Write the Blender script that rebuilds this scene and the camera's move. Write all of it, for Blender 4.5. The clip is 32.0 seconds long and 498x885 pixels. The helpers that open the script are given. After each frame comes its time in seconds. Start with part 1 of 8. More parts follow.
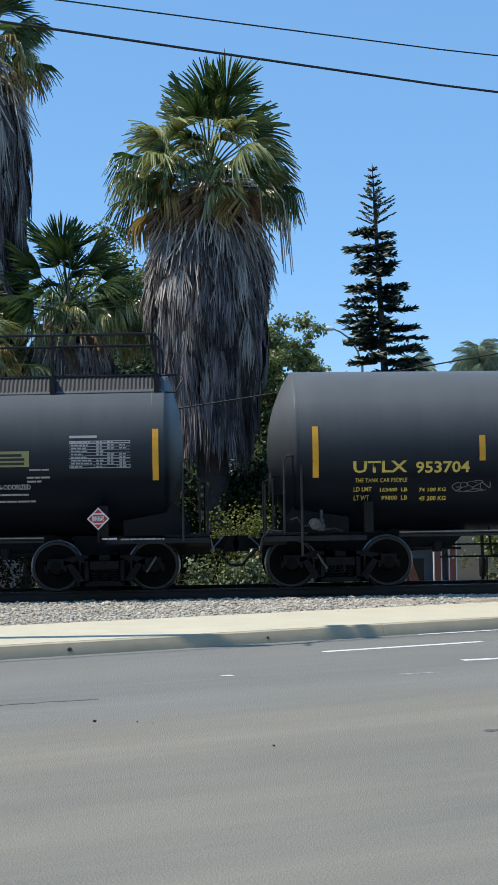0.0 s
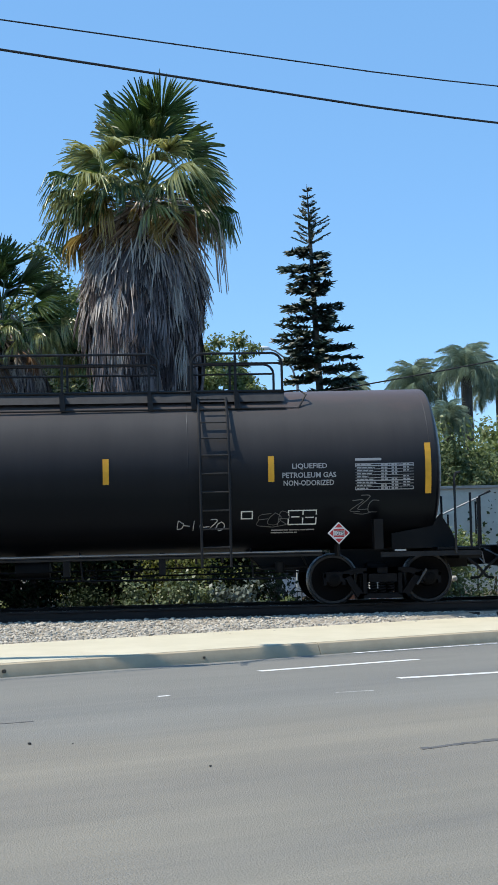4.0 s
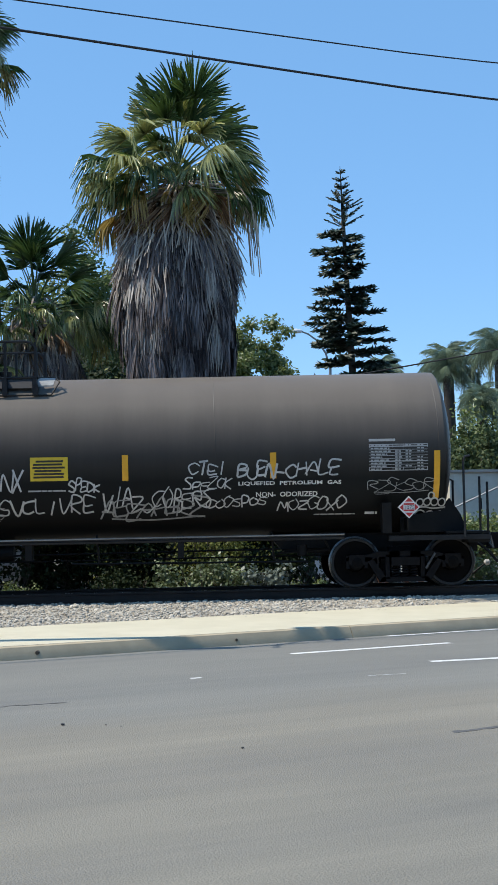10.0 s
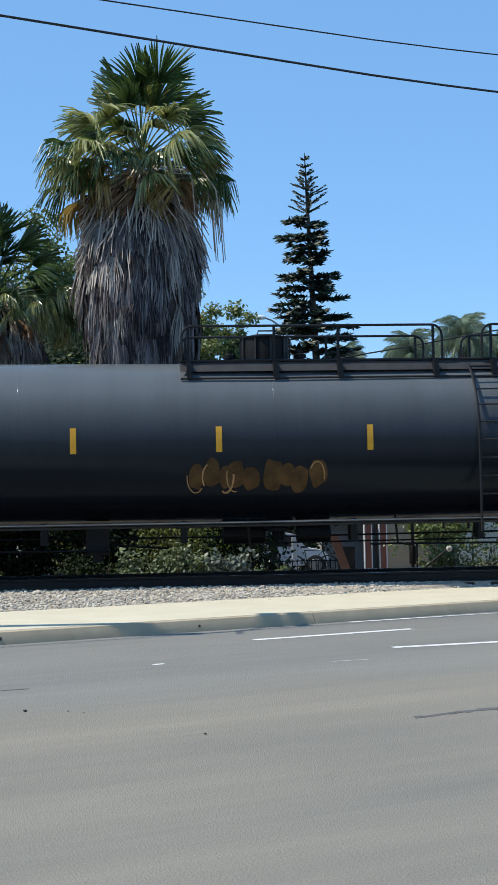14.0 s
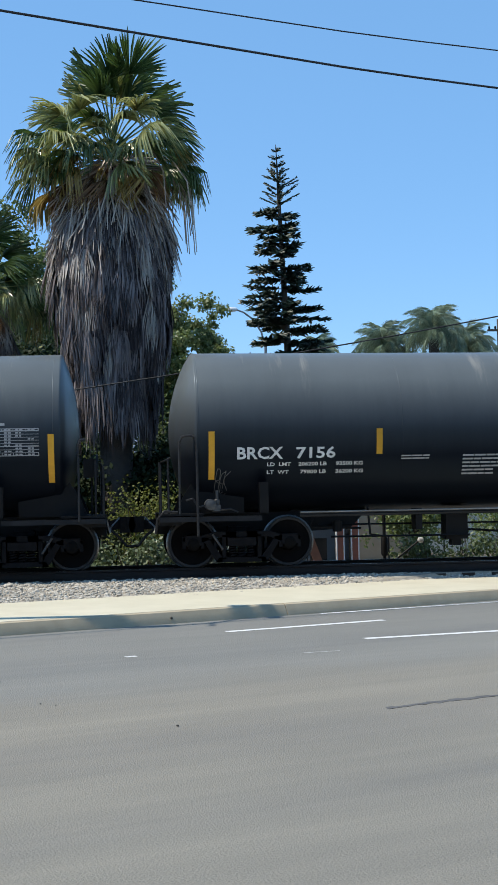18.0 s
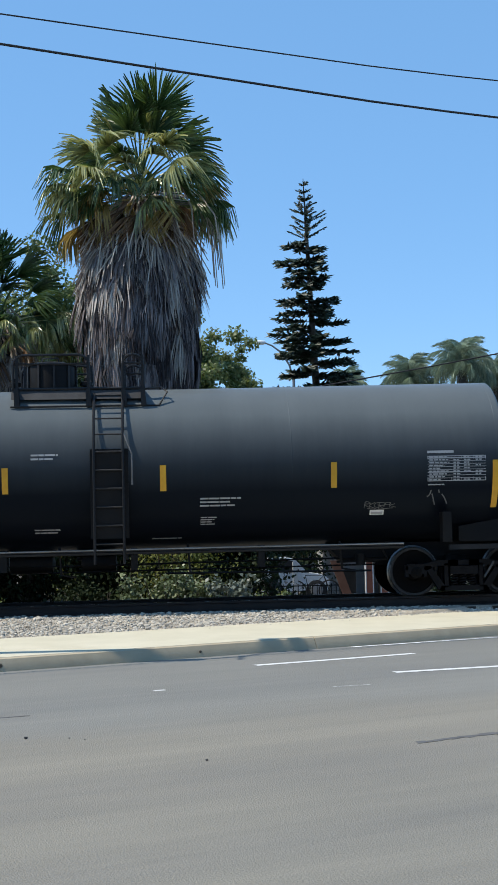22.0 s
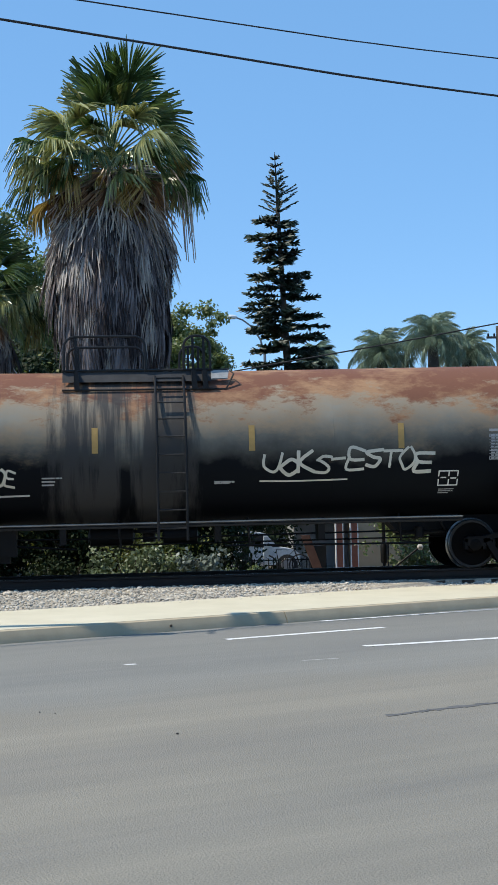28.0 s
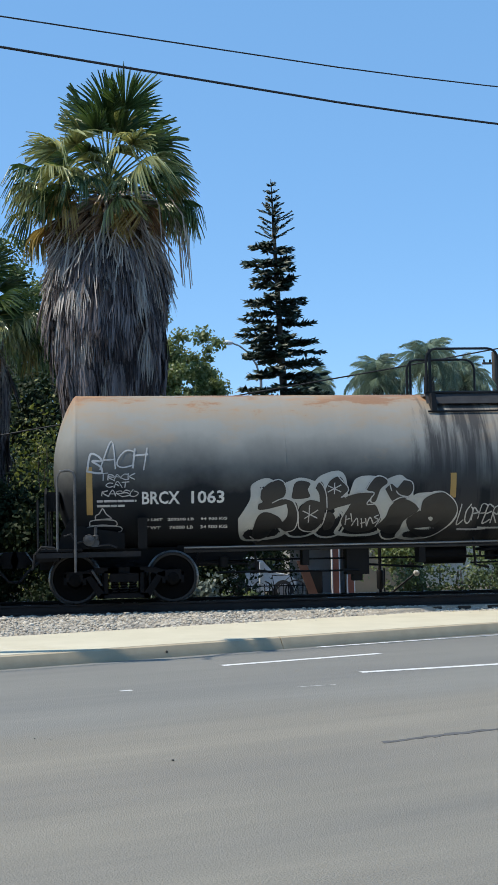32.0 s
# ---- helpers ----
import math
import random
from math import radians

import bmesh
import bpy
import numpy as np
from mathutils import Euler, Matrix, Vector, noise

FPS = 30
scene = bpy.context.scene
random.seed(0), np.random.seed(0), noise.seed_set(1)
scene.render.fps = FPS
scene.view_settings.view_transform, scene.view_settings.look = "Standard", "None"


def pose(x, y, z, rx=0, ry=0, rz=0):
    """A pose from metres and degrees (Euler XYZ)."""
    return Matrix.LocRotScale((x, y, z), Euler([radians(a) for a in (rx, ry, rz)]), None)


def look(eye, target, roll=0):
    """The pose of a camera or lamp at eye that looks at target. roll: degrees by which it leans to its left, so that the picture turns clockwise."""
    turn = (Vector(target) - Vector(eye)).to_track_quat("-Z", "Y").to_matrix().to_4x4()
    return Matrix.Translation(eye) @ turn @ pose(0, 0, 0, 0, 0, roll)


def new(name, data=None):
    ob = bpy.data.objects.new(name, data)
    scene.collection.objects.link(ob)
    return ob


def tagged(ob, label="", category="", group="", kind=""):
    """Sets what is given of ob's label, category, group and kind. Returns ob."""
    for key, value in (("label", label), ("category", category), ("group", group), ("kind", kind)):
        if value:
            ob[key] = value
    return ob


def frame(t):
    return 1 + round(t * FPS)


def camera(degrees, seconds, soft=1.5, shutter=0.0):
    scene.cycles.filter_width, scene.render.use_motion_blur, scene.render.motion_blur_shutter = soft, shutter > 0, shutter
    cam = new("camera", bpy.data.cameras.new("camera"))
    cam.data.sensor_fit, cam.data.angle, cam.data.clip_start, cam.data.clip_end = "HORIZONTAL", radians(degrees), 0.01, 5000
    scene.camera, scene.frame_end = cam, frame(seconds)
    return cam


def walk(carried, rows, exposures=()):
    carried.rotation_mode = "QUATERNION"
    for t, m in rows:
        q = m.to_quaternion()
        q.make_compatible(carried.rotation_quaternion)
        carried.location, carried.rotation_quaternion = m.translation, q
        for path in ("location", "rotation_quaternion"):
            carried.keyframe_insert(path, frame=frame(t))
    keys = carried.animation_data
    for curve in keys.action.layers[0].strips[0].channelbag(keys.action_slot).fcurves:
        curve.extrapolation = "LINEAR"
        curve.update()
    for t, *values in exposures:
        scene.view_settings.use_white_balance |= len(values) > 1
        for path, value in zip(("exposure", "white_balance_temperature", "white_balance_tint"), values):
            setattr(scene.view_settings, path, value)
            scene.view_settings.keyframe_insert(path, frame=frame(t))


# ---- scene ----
W_CAM = 2.0 * math.degrees(math.atan(441.0 / 2400.0))
cam = camera(W_CAM, 32.0, soft=1.55)
EYE_Z = 1.8
PATH = [
    (0, 93.142, 0.951, -1.417),
    (0.5, 92.833, 0.812, -1.361),
    (1, 92.581, 0.871, -1.809),
    (1.5, 92.274, 0.890, -2.089),
    (2, 92.073, 0.681, -2.389),
    (2.5, 92.143, 0.601, -2.779),
    (3, 92.639, 0.858, -3.412),
    (3.5, 93.349, 1.252, -4.122),
    (5.5, 94.478, 1.186, -3.964),
    (6, 94.385, 1.083, -3.591),
    (6.5, 94.404, 1.060, -3.319),
    (7, 94.472, 1.031, -3.126),
    (7.5, 94.564, 0.981, -2.903),
    (8, 94.499, 0.959, -2.736),
    (8.5, 94.239, 1.070, -2.638),
    (9, 93.865, 1.174, -2.618),
    (9.5, 93.500, 1.188, -2.632),
    (10, 93.214, 1.101, -2.750),
    (10.5, 93.006, 1.136, -2.982),
    (11, 92.818, 1.188, -3.236),
    (11.5, 92.684, 1.257, -3.480),
    (12, 92.596, 1.363, -3.740),
    (12.5, 92.563, 1.398, -4.022),
    (13, 92.575, 1.199, -4.244),
    (13.5, 92.575, 1.069, -4.336),
    (15.5, 92.940, 0.868, -4.179),
    (16, 93.018, 0.899, -4.422),
    (16.5, 92.901, 0.963, -4.767),
    (17, 92.676, 1.045, -5.080),
    (17.5, 92.445, 1.232, -5.288),
    (18, 92.250, 1.170, -5.482),
    (18.5, 92.165, 1.258, -5.575),
    (19, 92.122, 1.430, -5.661),
    (19.5, 92.069, 1.608, -5.697),
    (20, 92.102, 1.625, -5.686),
    (20.5, 92.361, 1.657, -5.487),
    (21, 92.856, 1.415, -5.166),
    (21.5, 93.363, 1.353, -4.704),
    (22, 93.665, 1.291, -4.273),
    (22.5, 93.659, 1.228, -3.972),
    (23, 93.393, 1.136, -3.720),
    (23.5, 93.029, 1.088, -3.534),
    (24, 92.775, 1.269, -3.416),
    (24.5, 92.619, 1.269, -3.522),
    (25, 92.542, 1.309, -3.808),
    (25.5, 92.428, 1.412, -4.233),
    (27.5, 92.376, 1.385, -5.205),
    (28, 92.566, 1.262, -5.507),
    (28.5, 92.846, 1.120, -5.882),
    (29, 93.107, 1.061, -6.250),
    (29.5, 93.260, 1.039, -6.485),
    (30, 93.326, 0.908, -6.635),
    (30.5, 93.336, 1.014, -6.627),
    (31, 93.360, 1.127, -6.476),
    (31.5, 93.464, 1.208, -6.133),
    (32, 93.641, 1.209, -5.675),
]
TRAIN = [
    (0, 0.000),
    (1, 6.829),
    (2, 13.658),
    (2.5, 17.03),
    (3, 20.645),
    (3.5, 23.832),
    (5.5, 36.954),
    (6, 40.293),
    (7, 46.935),
    (8, 53.552),
    (9, 60.137),
    (10, 66.684),
    (11, 73.215),
    (12, 79.736),
    (13, 86.230),
    (13.5, 89.480),
    (15.5, 102.442),
    (16, 105.674),
    (17, 112.132),
    (18, 118.580),
    (19, 124.994),
    (20, 131.233),
    (21, 137.776),
    (22, 144.085),
    (23, 150.263),
    (24, 156.712),
    (25, 162.860),
    (25.5, 165.994),
    (27.5, 178.536),
    (28, 181.672),
    (29, 188.040),
    (30, 194.113),
    (31, 200.438),
    (32, 206.420),
]
LIGHTER = [(0, 0.0), (1, 0.0), (2, 0.08), (3, 0.14), (3.5, 0.14), (5.5, 0.06), (9, 0.06), (11, 0.0), (13, 0.05), (15.5, 0.0), (18, 0.02), (20, 0.08), (22, 0.0), (32, 0.0)]
walk(cam, [(t, pose(0.0, 0.0, EYE_Z, rx, ry, rz)) for t, rx, ry, rz in PATH], LIGHTER)

# ---- world, sun, exposure ----
SUN_EL, SUN_AZ = 58.0, 177.5      # the sun stands to the west of the street, high up
_el, _az = radians(SUN_EL), radians(SUN_AZ)
SUN_DIR = Vector((math.cos(_az) * math.cos(_el), -math.sin(_az) * math.cos(_el), math.sin(_el)))
world = bpy.data.worlds.new("world")
scene.world = world
world.use_nodes = True
_n = world.node_tree.nodes
_sky = _n.new("ShaderNodeTexSky")
_sky.sky_type = "NISHITA"
_sky.sun_disc = False
_sky.sun_elevation = _el
_sky.sun_rotation = math.atan2(SUN_DIR.x, SUN_DIR.y)
_sky.altitude = 2600.0
_sky.air_density, _sky.dust_density, _sky.ozone_density = 1.0, 0.1, 1.4
_n["Background"].inputs["Strength"].default_value = 0.226
_hue = _n.new("ShaderNodeHueSaturation")
_hue.inputs["Saturation"].default_value, _hue.inputs["Hue"].default_value = 1.15, 0.4965
world.node_tree.links.new(_sky.outputs["Color"], _hue.inputs["Color"])
_even = _n.new("ShaderNodeMixRGB")      # a very clear, even blue
_even.inputs["Fac"].default_value = 0.62
_even.inputs["Color2"].default_value = (0.93, 2.08, 3.80, 1.0)
world.node_tree.links.new(_hue.outputs["Color"], _even.inputs["Color1"])
world.node_tree.links.new(_even.outputs["Color"], _n["Background"].inputs["Color"])
sun = new("sun", bpy.data.lights.new("sun", "SUN"))
sun.data.energy, sun.data.angle, sun.data.color = 5.0, radians(0.53), (1.0, 0.93, 0.80)
sun.matrix_world = look(SUN_DIR * 50.0, (0, 0, 0))
scene.view_settings.exposure = 0.0

# ---- materials ----
MATS = {}


def nodes_of(name):
    m = bpy.data.materials.new(name)
    m.use_nodes = True
    return m, m.node_tree.nodes, m.node_tree.links, m.node_tree.nodes["Principled BSDF"]


def ramp(n, stops):
    r = n.new("ShaderNodeValToRGB")
    e = r.color_ramp.elements
    while len(e) < len(stops):
        e.new(0.5)
    for k, (pos, col) in enumerate(stops):
        e[k].position = pos
        e[k].color = (*col, 1.0) if len(col) == 3 else col
    return r


def noise_tex(n, l, src, scale, detail=5.0, rough=0.6, stretch=None):
    if stretch:
        mp = n.new("ShaderNodeMapping")
        mp.inputs["Scale"].default_value = stretch
        l.new(src, mp.inputs["Vector"])
        src = mp.outputs["Vector"]
    t = n.new("ShaderNodeTexNoise")
    t.inputs["Scale"].default_value, t.inputs["Detail"].default_value, t.inputs["Roughness"].default_value = scale, detail, rough
    l.new(src, t.inputs["Vector"])
    return t.outputs["Fac"]


def mixc(n, l, fac, a, b, mode="MIX"):
    m = n.new("ShaderNodeMix")
    m.data_type, m.blend_type = "RGBA", mode
    for k, v in (("Factor", fac), ("A", a), ("B", b)):
        s = [i for i in m.inputs if i.name == k and (k == "Factor" and i.type == "VALUE" or i.type == "RGBA")][0]
        if hasattr(v, "is_linked"):
            l.new(v, s)
        else:
            s.default_value = v if k == "Factor" else (*v, 1.0)
    return [o for o in m.outputs if o.type == "RGBA"][0]


def math_node(n, l, op, a, b=0.0, clamp=False):
    m = n.new("ShaderNodeMath")
    m.operation, m.use_clamp = op, clamp
    for k, v in enumerate((a, b)):
        if hasattr(v, "is_linked"):
            l.new(v, m.inputs[k])
        else:
            m.inputs[k].default_value = v
    return m.outputs[0]


def surface(name, c1, c2, scale=3.0, rough=0.6, metal=0.0, fine=40.0, bump=0.2, dist=0.01, spread=0.0, space="Object", coat=0.0, vary=0.0, spec=0.5, stretch=None):
    """A two-tone surface: broad stains, fine grain, relief; spread varies it from piece to piece."""
    if name in MATS:
        return MATS[name]
    m, n, l, b = nodes_of(name)
    tc = n.new("ShaderNodeTexCoord")
    src = tc.outputs[space]
    broad = noise_tex(n, l, src, scale, 6.0, 0.62, stretch)
    grain = noise_tex(n, l, src, fine, 4.0, 0.7)
    r = ramp(n, [(0.3, c1), (0.7, c2)])
    l.new(broad, r.inputs["Fac"])
    col = mixc(n, l, 0.35, r.outputs["Color"], mixc(n, l, grain, c1, c2))
    if spread or vary:
        src2 = n.new("ShaderNodeObjectInfo").outputs["Random"] if spread else n.new("ShaderNodeNewGeometry").outputs["Random Per Island"]
        amount = spread or vary
        k = math_node(n, l, "MULTIPLY_ADD", src2, 2.0 * amount)
        n[-1].inputs[2].default_value = 1.0 - amount
        hsv = n.new("ShaderNodeHueSaturation")
        l.new(k, hsv.inputs["Value"])
        l.new(col, hsv.inputs["Color"])
        col = hsv.outputs["Color"]
    l.new(col, b.inputs["Base Color"])
    b.inputs["Metallic"].default_value = metal
    b.inputs["Coat Weight"].default_value = coat
    b.inputs["Specular IOR Level"].default_value = spec
    rr = math_node(n, l, "MULTIPLY_ADD", broad, 0.25)
    n[-1].inputs[2].default_value = max(0.02, rough - 0.12)
    l.new(rr, b.inputs["Roughness"])
    if bump:
        bp = n.new("ShaderNodeBump")
        bp.inputs["Strength"].default_value, bp.inputs["Distance"].default_value = bump, dist
        l.new(grain, bp.inputs["Height"])
        l.new(bp.outputs["Normal"], b.inputs["Normal"])
    MATS[name] = m
    return m


def leaf_mat(name, c1, c2, rough=0.45, trans=0.25, vary=0.35, spec=0.22):
    """Foliage: colour from leaf to leaf, some light through it."""
    if name in MATS:
        return MATS[name]
    m, n, l, b = nodes_of(name)
    g = n.new("ShaderNodeNewGeometry")
    o = n.new("ShaderNodeObjectInfo")
    f = math_node(n, l, "MULTIPLY_ADD", g.outputs["Random Per Island"], 0.75)
    l.new(math_node(n, l, "MULTIPLY", o.outputs["Random"], 0.25), n[f.node.name].inputs[2])
    col = mixc(n, l, f, c1, c2)
    l.new(col, b.inputs["Base Color"])
    b.inputs["Roughness"].default_value = rough
    b.inputs["Specular IOR Level"].default_value = spec
    tr = n.new("ShaderNodeBsdfTranslucent")
    hs = n.new("ShaderNodeHueSaturation")
    hs.inputs["Saturation"].default_value, hs.inputs["Value"].default_value = 1.15, 1.3
    l.new(col, hs.inputs["Color"])
    l.new(hs.outputs["Color"], tr.inputs["Color"])
    mx = n.new("ShaderNodeMixShader")
    mx.inputs[0].default_value = trans
    out = n["Material Output"]
    l.new(b.outputs[0], mx.inputs[1])
    l.new(tr.outputs[0], mx.inputs[2])
    l.new(mx.outputs[0], out.inputs["Surface"])
    MATS[name] = m
    return m


def tank_mat(name, base, sunlit_dust, top=None, fade=None, rough=0.26, rust_z=3.45, stain=None, drips=0.0, spec=0.13):
    """Tank paint: gloss, streaks that run down, a sunlit top painted in by height; faded and rusting cars take top and
    fade.
    """
    if name in MATS:
        return MATS[name]
    m, n, l, b = nodes_of(name)
    tc = n.new("ShaderNodeTexCoord")
    src = tc.outputs["Object"]
    sep = n.new("ShaderNodeSeparateXYZ")
    l.new(src, sep.inputs[0])
    z = sep.outputs["Z"]
    broad = noise_tex(n, l, src, 0.9, 6.0, 0.6)
    streak = noise_tex(n, l, src, 1.0, 7.0, 0.7, (2.2, 0.3, 0.3))
    speck = noise_tex(n, l, src, 26.0, 4.0, 0.7)
    # lighter towards the top: sun on the barrel put into the colour
    sunlit_top = ramp(n, [(0.40, (0.03, 0.03, 0.03)), (0.53, (0.40, 0.40, 0.40)), (0.68, (1, 1, 1))])
    l.new(math_node(n, l, "DIVIDE", math_node(n, l, "ADD", z, math_node(n, l, "MULTIPLY", math_node(n, l, "SUBTRACT", streak, 0.5), 0.16)), 5.0), sunlit_top.inputs["Fac"])
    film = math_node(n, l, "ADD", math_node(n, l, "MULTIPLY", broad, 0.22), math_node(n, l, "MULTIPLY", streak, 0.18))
    # streaky film of dirt laid over the painted sun grade
    dusty = math_node(n, l, "MULTIPLY", sunlit_top.outputs["Color"], math_node(n, l, "ADD", film, 0.58), True)
    col = mixc(n, l, dusty, base, sunlit_dust)
    if fade:
        # real fading of the upper paint; the lower half's shade is coloured in too
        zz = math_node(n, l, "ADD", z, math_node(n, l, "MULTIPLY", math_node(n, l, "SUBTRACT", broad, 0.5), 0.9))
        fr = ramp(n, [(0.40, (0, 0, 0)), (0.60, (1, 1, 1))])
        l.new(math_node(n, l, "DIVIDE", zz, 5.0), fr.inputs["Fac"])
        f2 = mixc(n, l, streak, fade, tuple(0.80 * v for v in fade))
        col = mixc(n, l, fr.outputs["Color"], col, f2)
        patch = noise_tex(n, l, src, 1.5, 10.0, 0.74, (0.5, 1.0, 1.0))
        wear = math_node(n, l, "ADD", z, math_node(n, l, "MULTIPLY", math_node(n, l, "SUBTRACT", patch, 0.5), 3.4))
        rr = ramp(n, [(rust_z / 5.0 - 0.01, (0, 0, 0)), (rust_z / 5.0 + 0.04, (0.9, 0.9, 0.9))])
        l.new(math_node(n, l, "DIVIDE", wear, 5.0), rr.inputs["Fac"])
        rust = mixc(n, l, speck, top, tuple(0.7 * v for v in top))
        pale = ramp(n, [(0.46, (0, 0, 0)), (0.60, (0.8, 0.8, 0.8))])
        l.new(noise_tex(n, l, src, 0.8, 9.0, 0.7, (0.7, 1.0, 1.6)), pale.inputs["Fac"])
        rust = mixc(n, l, pale.outputs["Color"], rust, (0.40, 0.235, 0.125))
        halo = ramp(n, [(rust_z / 5.0 - 0.15, (0, 0, 0)), (rust_z / 5.0 + 0.01, (0.6, 0.6, 0.6))])
        l.new(math_node(n, l, "DIVIDE", wear, 5.0), halo.inputs["Fac"])
        col = mixc(n, l, halo.outputs["Color"], col, (0.33, 0.225, 0.13))
        col = mixc(n, l, rr.outputs["Color"], col, rust)
        if stain:
            sx = math_node(n, l, "ADD", sep.outputs["X"], math_node(n, l, "MULTIPLY", math_node(n, l, "SUBTRACT", streak, 0.5), 2.6))
            sr = ramp(n, [(stain[0] / 20 + 0.49, (0, 0, 0)), (stain[0] / 20 + 0.51, (0.9, 0.9, 0.9)), (stain[1] / 20 + 0.49, (0.9, 0.9, 0.9)), (stain[1] / 20 + 0.51, (0, 0, 0))])
            l.new(math_node(n, l, "ADD", math_node(n, l, "DIVIDE", sx, 20.0), 0.5), sr.inputs["Fac"])
            drip = ramp(n, [(0.40, (0, 0, 0)), (0.52, (1, 1, 1))])
            l.new(noise_tex(n, l, src, 1.0, 6.0, 0.6, (3.5, 0.4, 0.22)), drip.inputs["Fac"])
            col = mixc(n, l, math_node(n, l, "MULTIPLY", sr.outputs["Color"], drip.outputs["Color"]), col, (0.05, 0.048, 0.047))
    elif top:
        patch = noise_tex(n, l, src, 1.2, 8.0, 0.7, (0.5, 1.0, 1.0))
        wear = math_node(n, l, "ADD", z, math_node(n, l, "MULTIPLY", math_node(n, l, "SUBTRACT", patch, 0.5), 1.2))
        rr = ramp(n, [(rust_z / 5.0 - 0.05, (0, 0, 0)), (rust_z / 5.0 + 0.05, (0.6, 0.6, 0.6))])
        l.new(math_node(n, l, "DIVIDE", wear, 5.0), rr.inputs["Fac"])
        col = mixc(n, l, rr.outputs["Color"], col, top)
    if drips:
        run = ramp(n, [(0.58, (0, 0, 0)), (0.70, (1, 1, 1))])
        l.new(noise_tex(n, l, src, 1.0, 6.0, 0.65, (3.0, 0.35, 0.30)), run.inputs["Fac"])
        high = ramp(n, [(0.60, (0, 0, 0)), (0.74, (1, 1, 1))])
        l.new(math_node(n, l, "DIVIDE", z, 5.0), high.inputs["Fac"])
        wet = math_node(n, l, "MULTIPLY", math_node(n, l, "MULTIPLY", run.outputs["Color"], high.outputs["Color"]), drips)
        col = mixc(n, l, wet, col, (0.30, 0.285, 0.25))
    l.new(col, b.inputs["Base Color"])
    b.inputs["Specular IOR Level"].default_value = spec
    b.inputs["Specular Tint"].default_value = (0.5, 0.72, 1.0, 1.0)
    ro = math_node(n, l, "MULTIPLY_ADD", streak, 0.12)
    n[-1].inputs[2].default_value = rough - 0.06
    l.new(ro, b.inputs["Roughness"])
    bp = n.new("ShaderNodeBump")
    bp.inputs["Strength"].default_value, bp.inputs["Distance"].default_value = 0.05, 0.003
    l.new(math_node(n, l, "ADD", speck, math_node(n, l, "MULTIPLY", broad, 2.0)), bp.inputs["Height"])
    l.new(bp.outputs["Normal"], b.inputs["Normal"])
    MATS[name] = m
    return m


def plain(name, c, rough=0.6, metal=0.0):
    return surface(name, tuple(0.82 * v for v in c), c, 9.0, rough, metal, 60.0, 0.08, 0.003)


GRAB = surface("chipped_grab_iron", (0.006, 0.006, 0.007), (0.034, 0.034, 0.035), 14.0, 0.5, 0.0, 60.0, 0.15, 0.003, spec=0.3)
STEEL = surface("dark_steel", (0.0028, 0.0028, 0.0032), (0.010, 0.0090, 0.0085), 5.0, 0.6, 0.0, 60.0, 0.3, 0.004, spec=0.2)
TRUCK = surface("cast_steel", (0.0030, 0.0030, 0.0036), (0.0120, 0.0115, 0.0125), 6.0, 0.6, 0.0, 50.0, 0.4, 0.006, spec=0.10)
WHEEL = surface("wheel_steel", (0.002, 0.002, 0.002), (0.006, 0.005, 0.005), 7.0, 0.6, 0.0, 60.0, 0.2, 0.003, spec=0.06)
TREAD = surface("worn_tread", (0.12, 0.115, 0.11), (0.24, 0.23, 0.22), 20.0, 0.3, 0.9, 60.0, 0.05, 0.002)
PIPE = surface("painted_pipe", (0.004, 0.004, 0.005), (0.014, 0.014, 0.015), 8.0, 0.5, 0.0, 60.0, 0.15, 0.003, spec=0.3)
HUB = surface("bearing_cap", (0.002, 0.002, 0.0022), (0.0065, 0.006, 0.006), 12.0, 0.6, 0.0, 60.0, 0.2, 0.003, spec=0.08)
RIM = surface("worn_wheel_rim", (0.005, 0.005, 0.005), (0.02, 0.019, 0.019), 9.0, 0.5, 0.2, 60.0, 0.1, 0.002)
WORN = surface("worn_valve_metal", (0.012, 0.012, 0.012), (0.11, 0.108, 0.105), 9.0, 0.5, 0.2, 60.0, 0.2, 0.003)
PIPE_L = surface("worn_pipe", (0.05, 0.049, 0.047), (0.15, 0.147, 0.143), 8.0, 0.5, 0.2, 60.0, 0.15, 0.003)
RUBBER = plain("rubber", (0.015, 0.015, 0.016), 0.8)
AMBER = surface("amber_reflector", (0.56, 0.27, 0.014), (0.74, 0.38, 0.022), 6.0, 0.4, 0.0, 80.0, 0.05, 0.002, spread=0.12)
WHITE = surface("white_stencil", (0.50, 0.50, 0.49), (0.80, 0.80, 0.78), 5.0, 0.6, 0.0, 70.0, 0.0)
CHALK = surface("chalky_spray_paint", (0.30, 0.30, 0.30), (0.60, 0.60, 0.59), 4.0, 0.7, 0.0, 60.0, 0.0)
YELLOW = surface("yellow_stencil", (0.42, 0.31, 0.05), (0.66, 0.51, 0.10), 5.0, 0.6, 0.0, 70.0, 0.0)
GREYISH = plain("worn_white_ink", (0.38, 0.38, 0.38), 0.7)
PLATE = surface("worn_white_panel", (0.16, 0.16, 0.155), (0.40, 0.39, 0.37), 6.0, 0.7, 0.0, 50.0, 0.0)
INK = plain("black_ink", (0.02, 0.02, 0.02), 0.6)
RED = plain("placard_red", (0.50, 0.03, 0.03), 0.5)


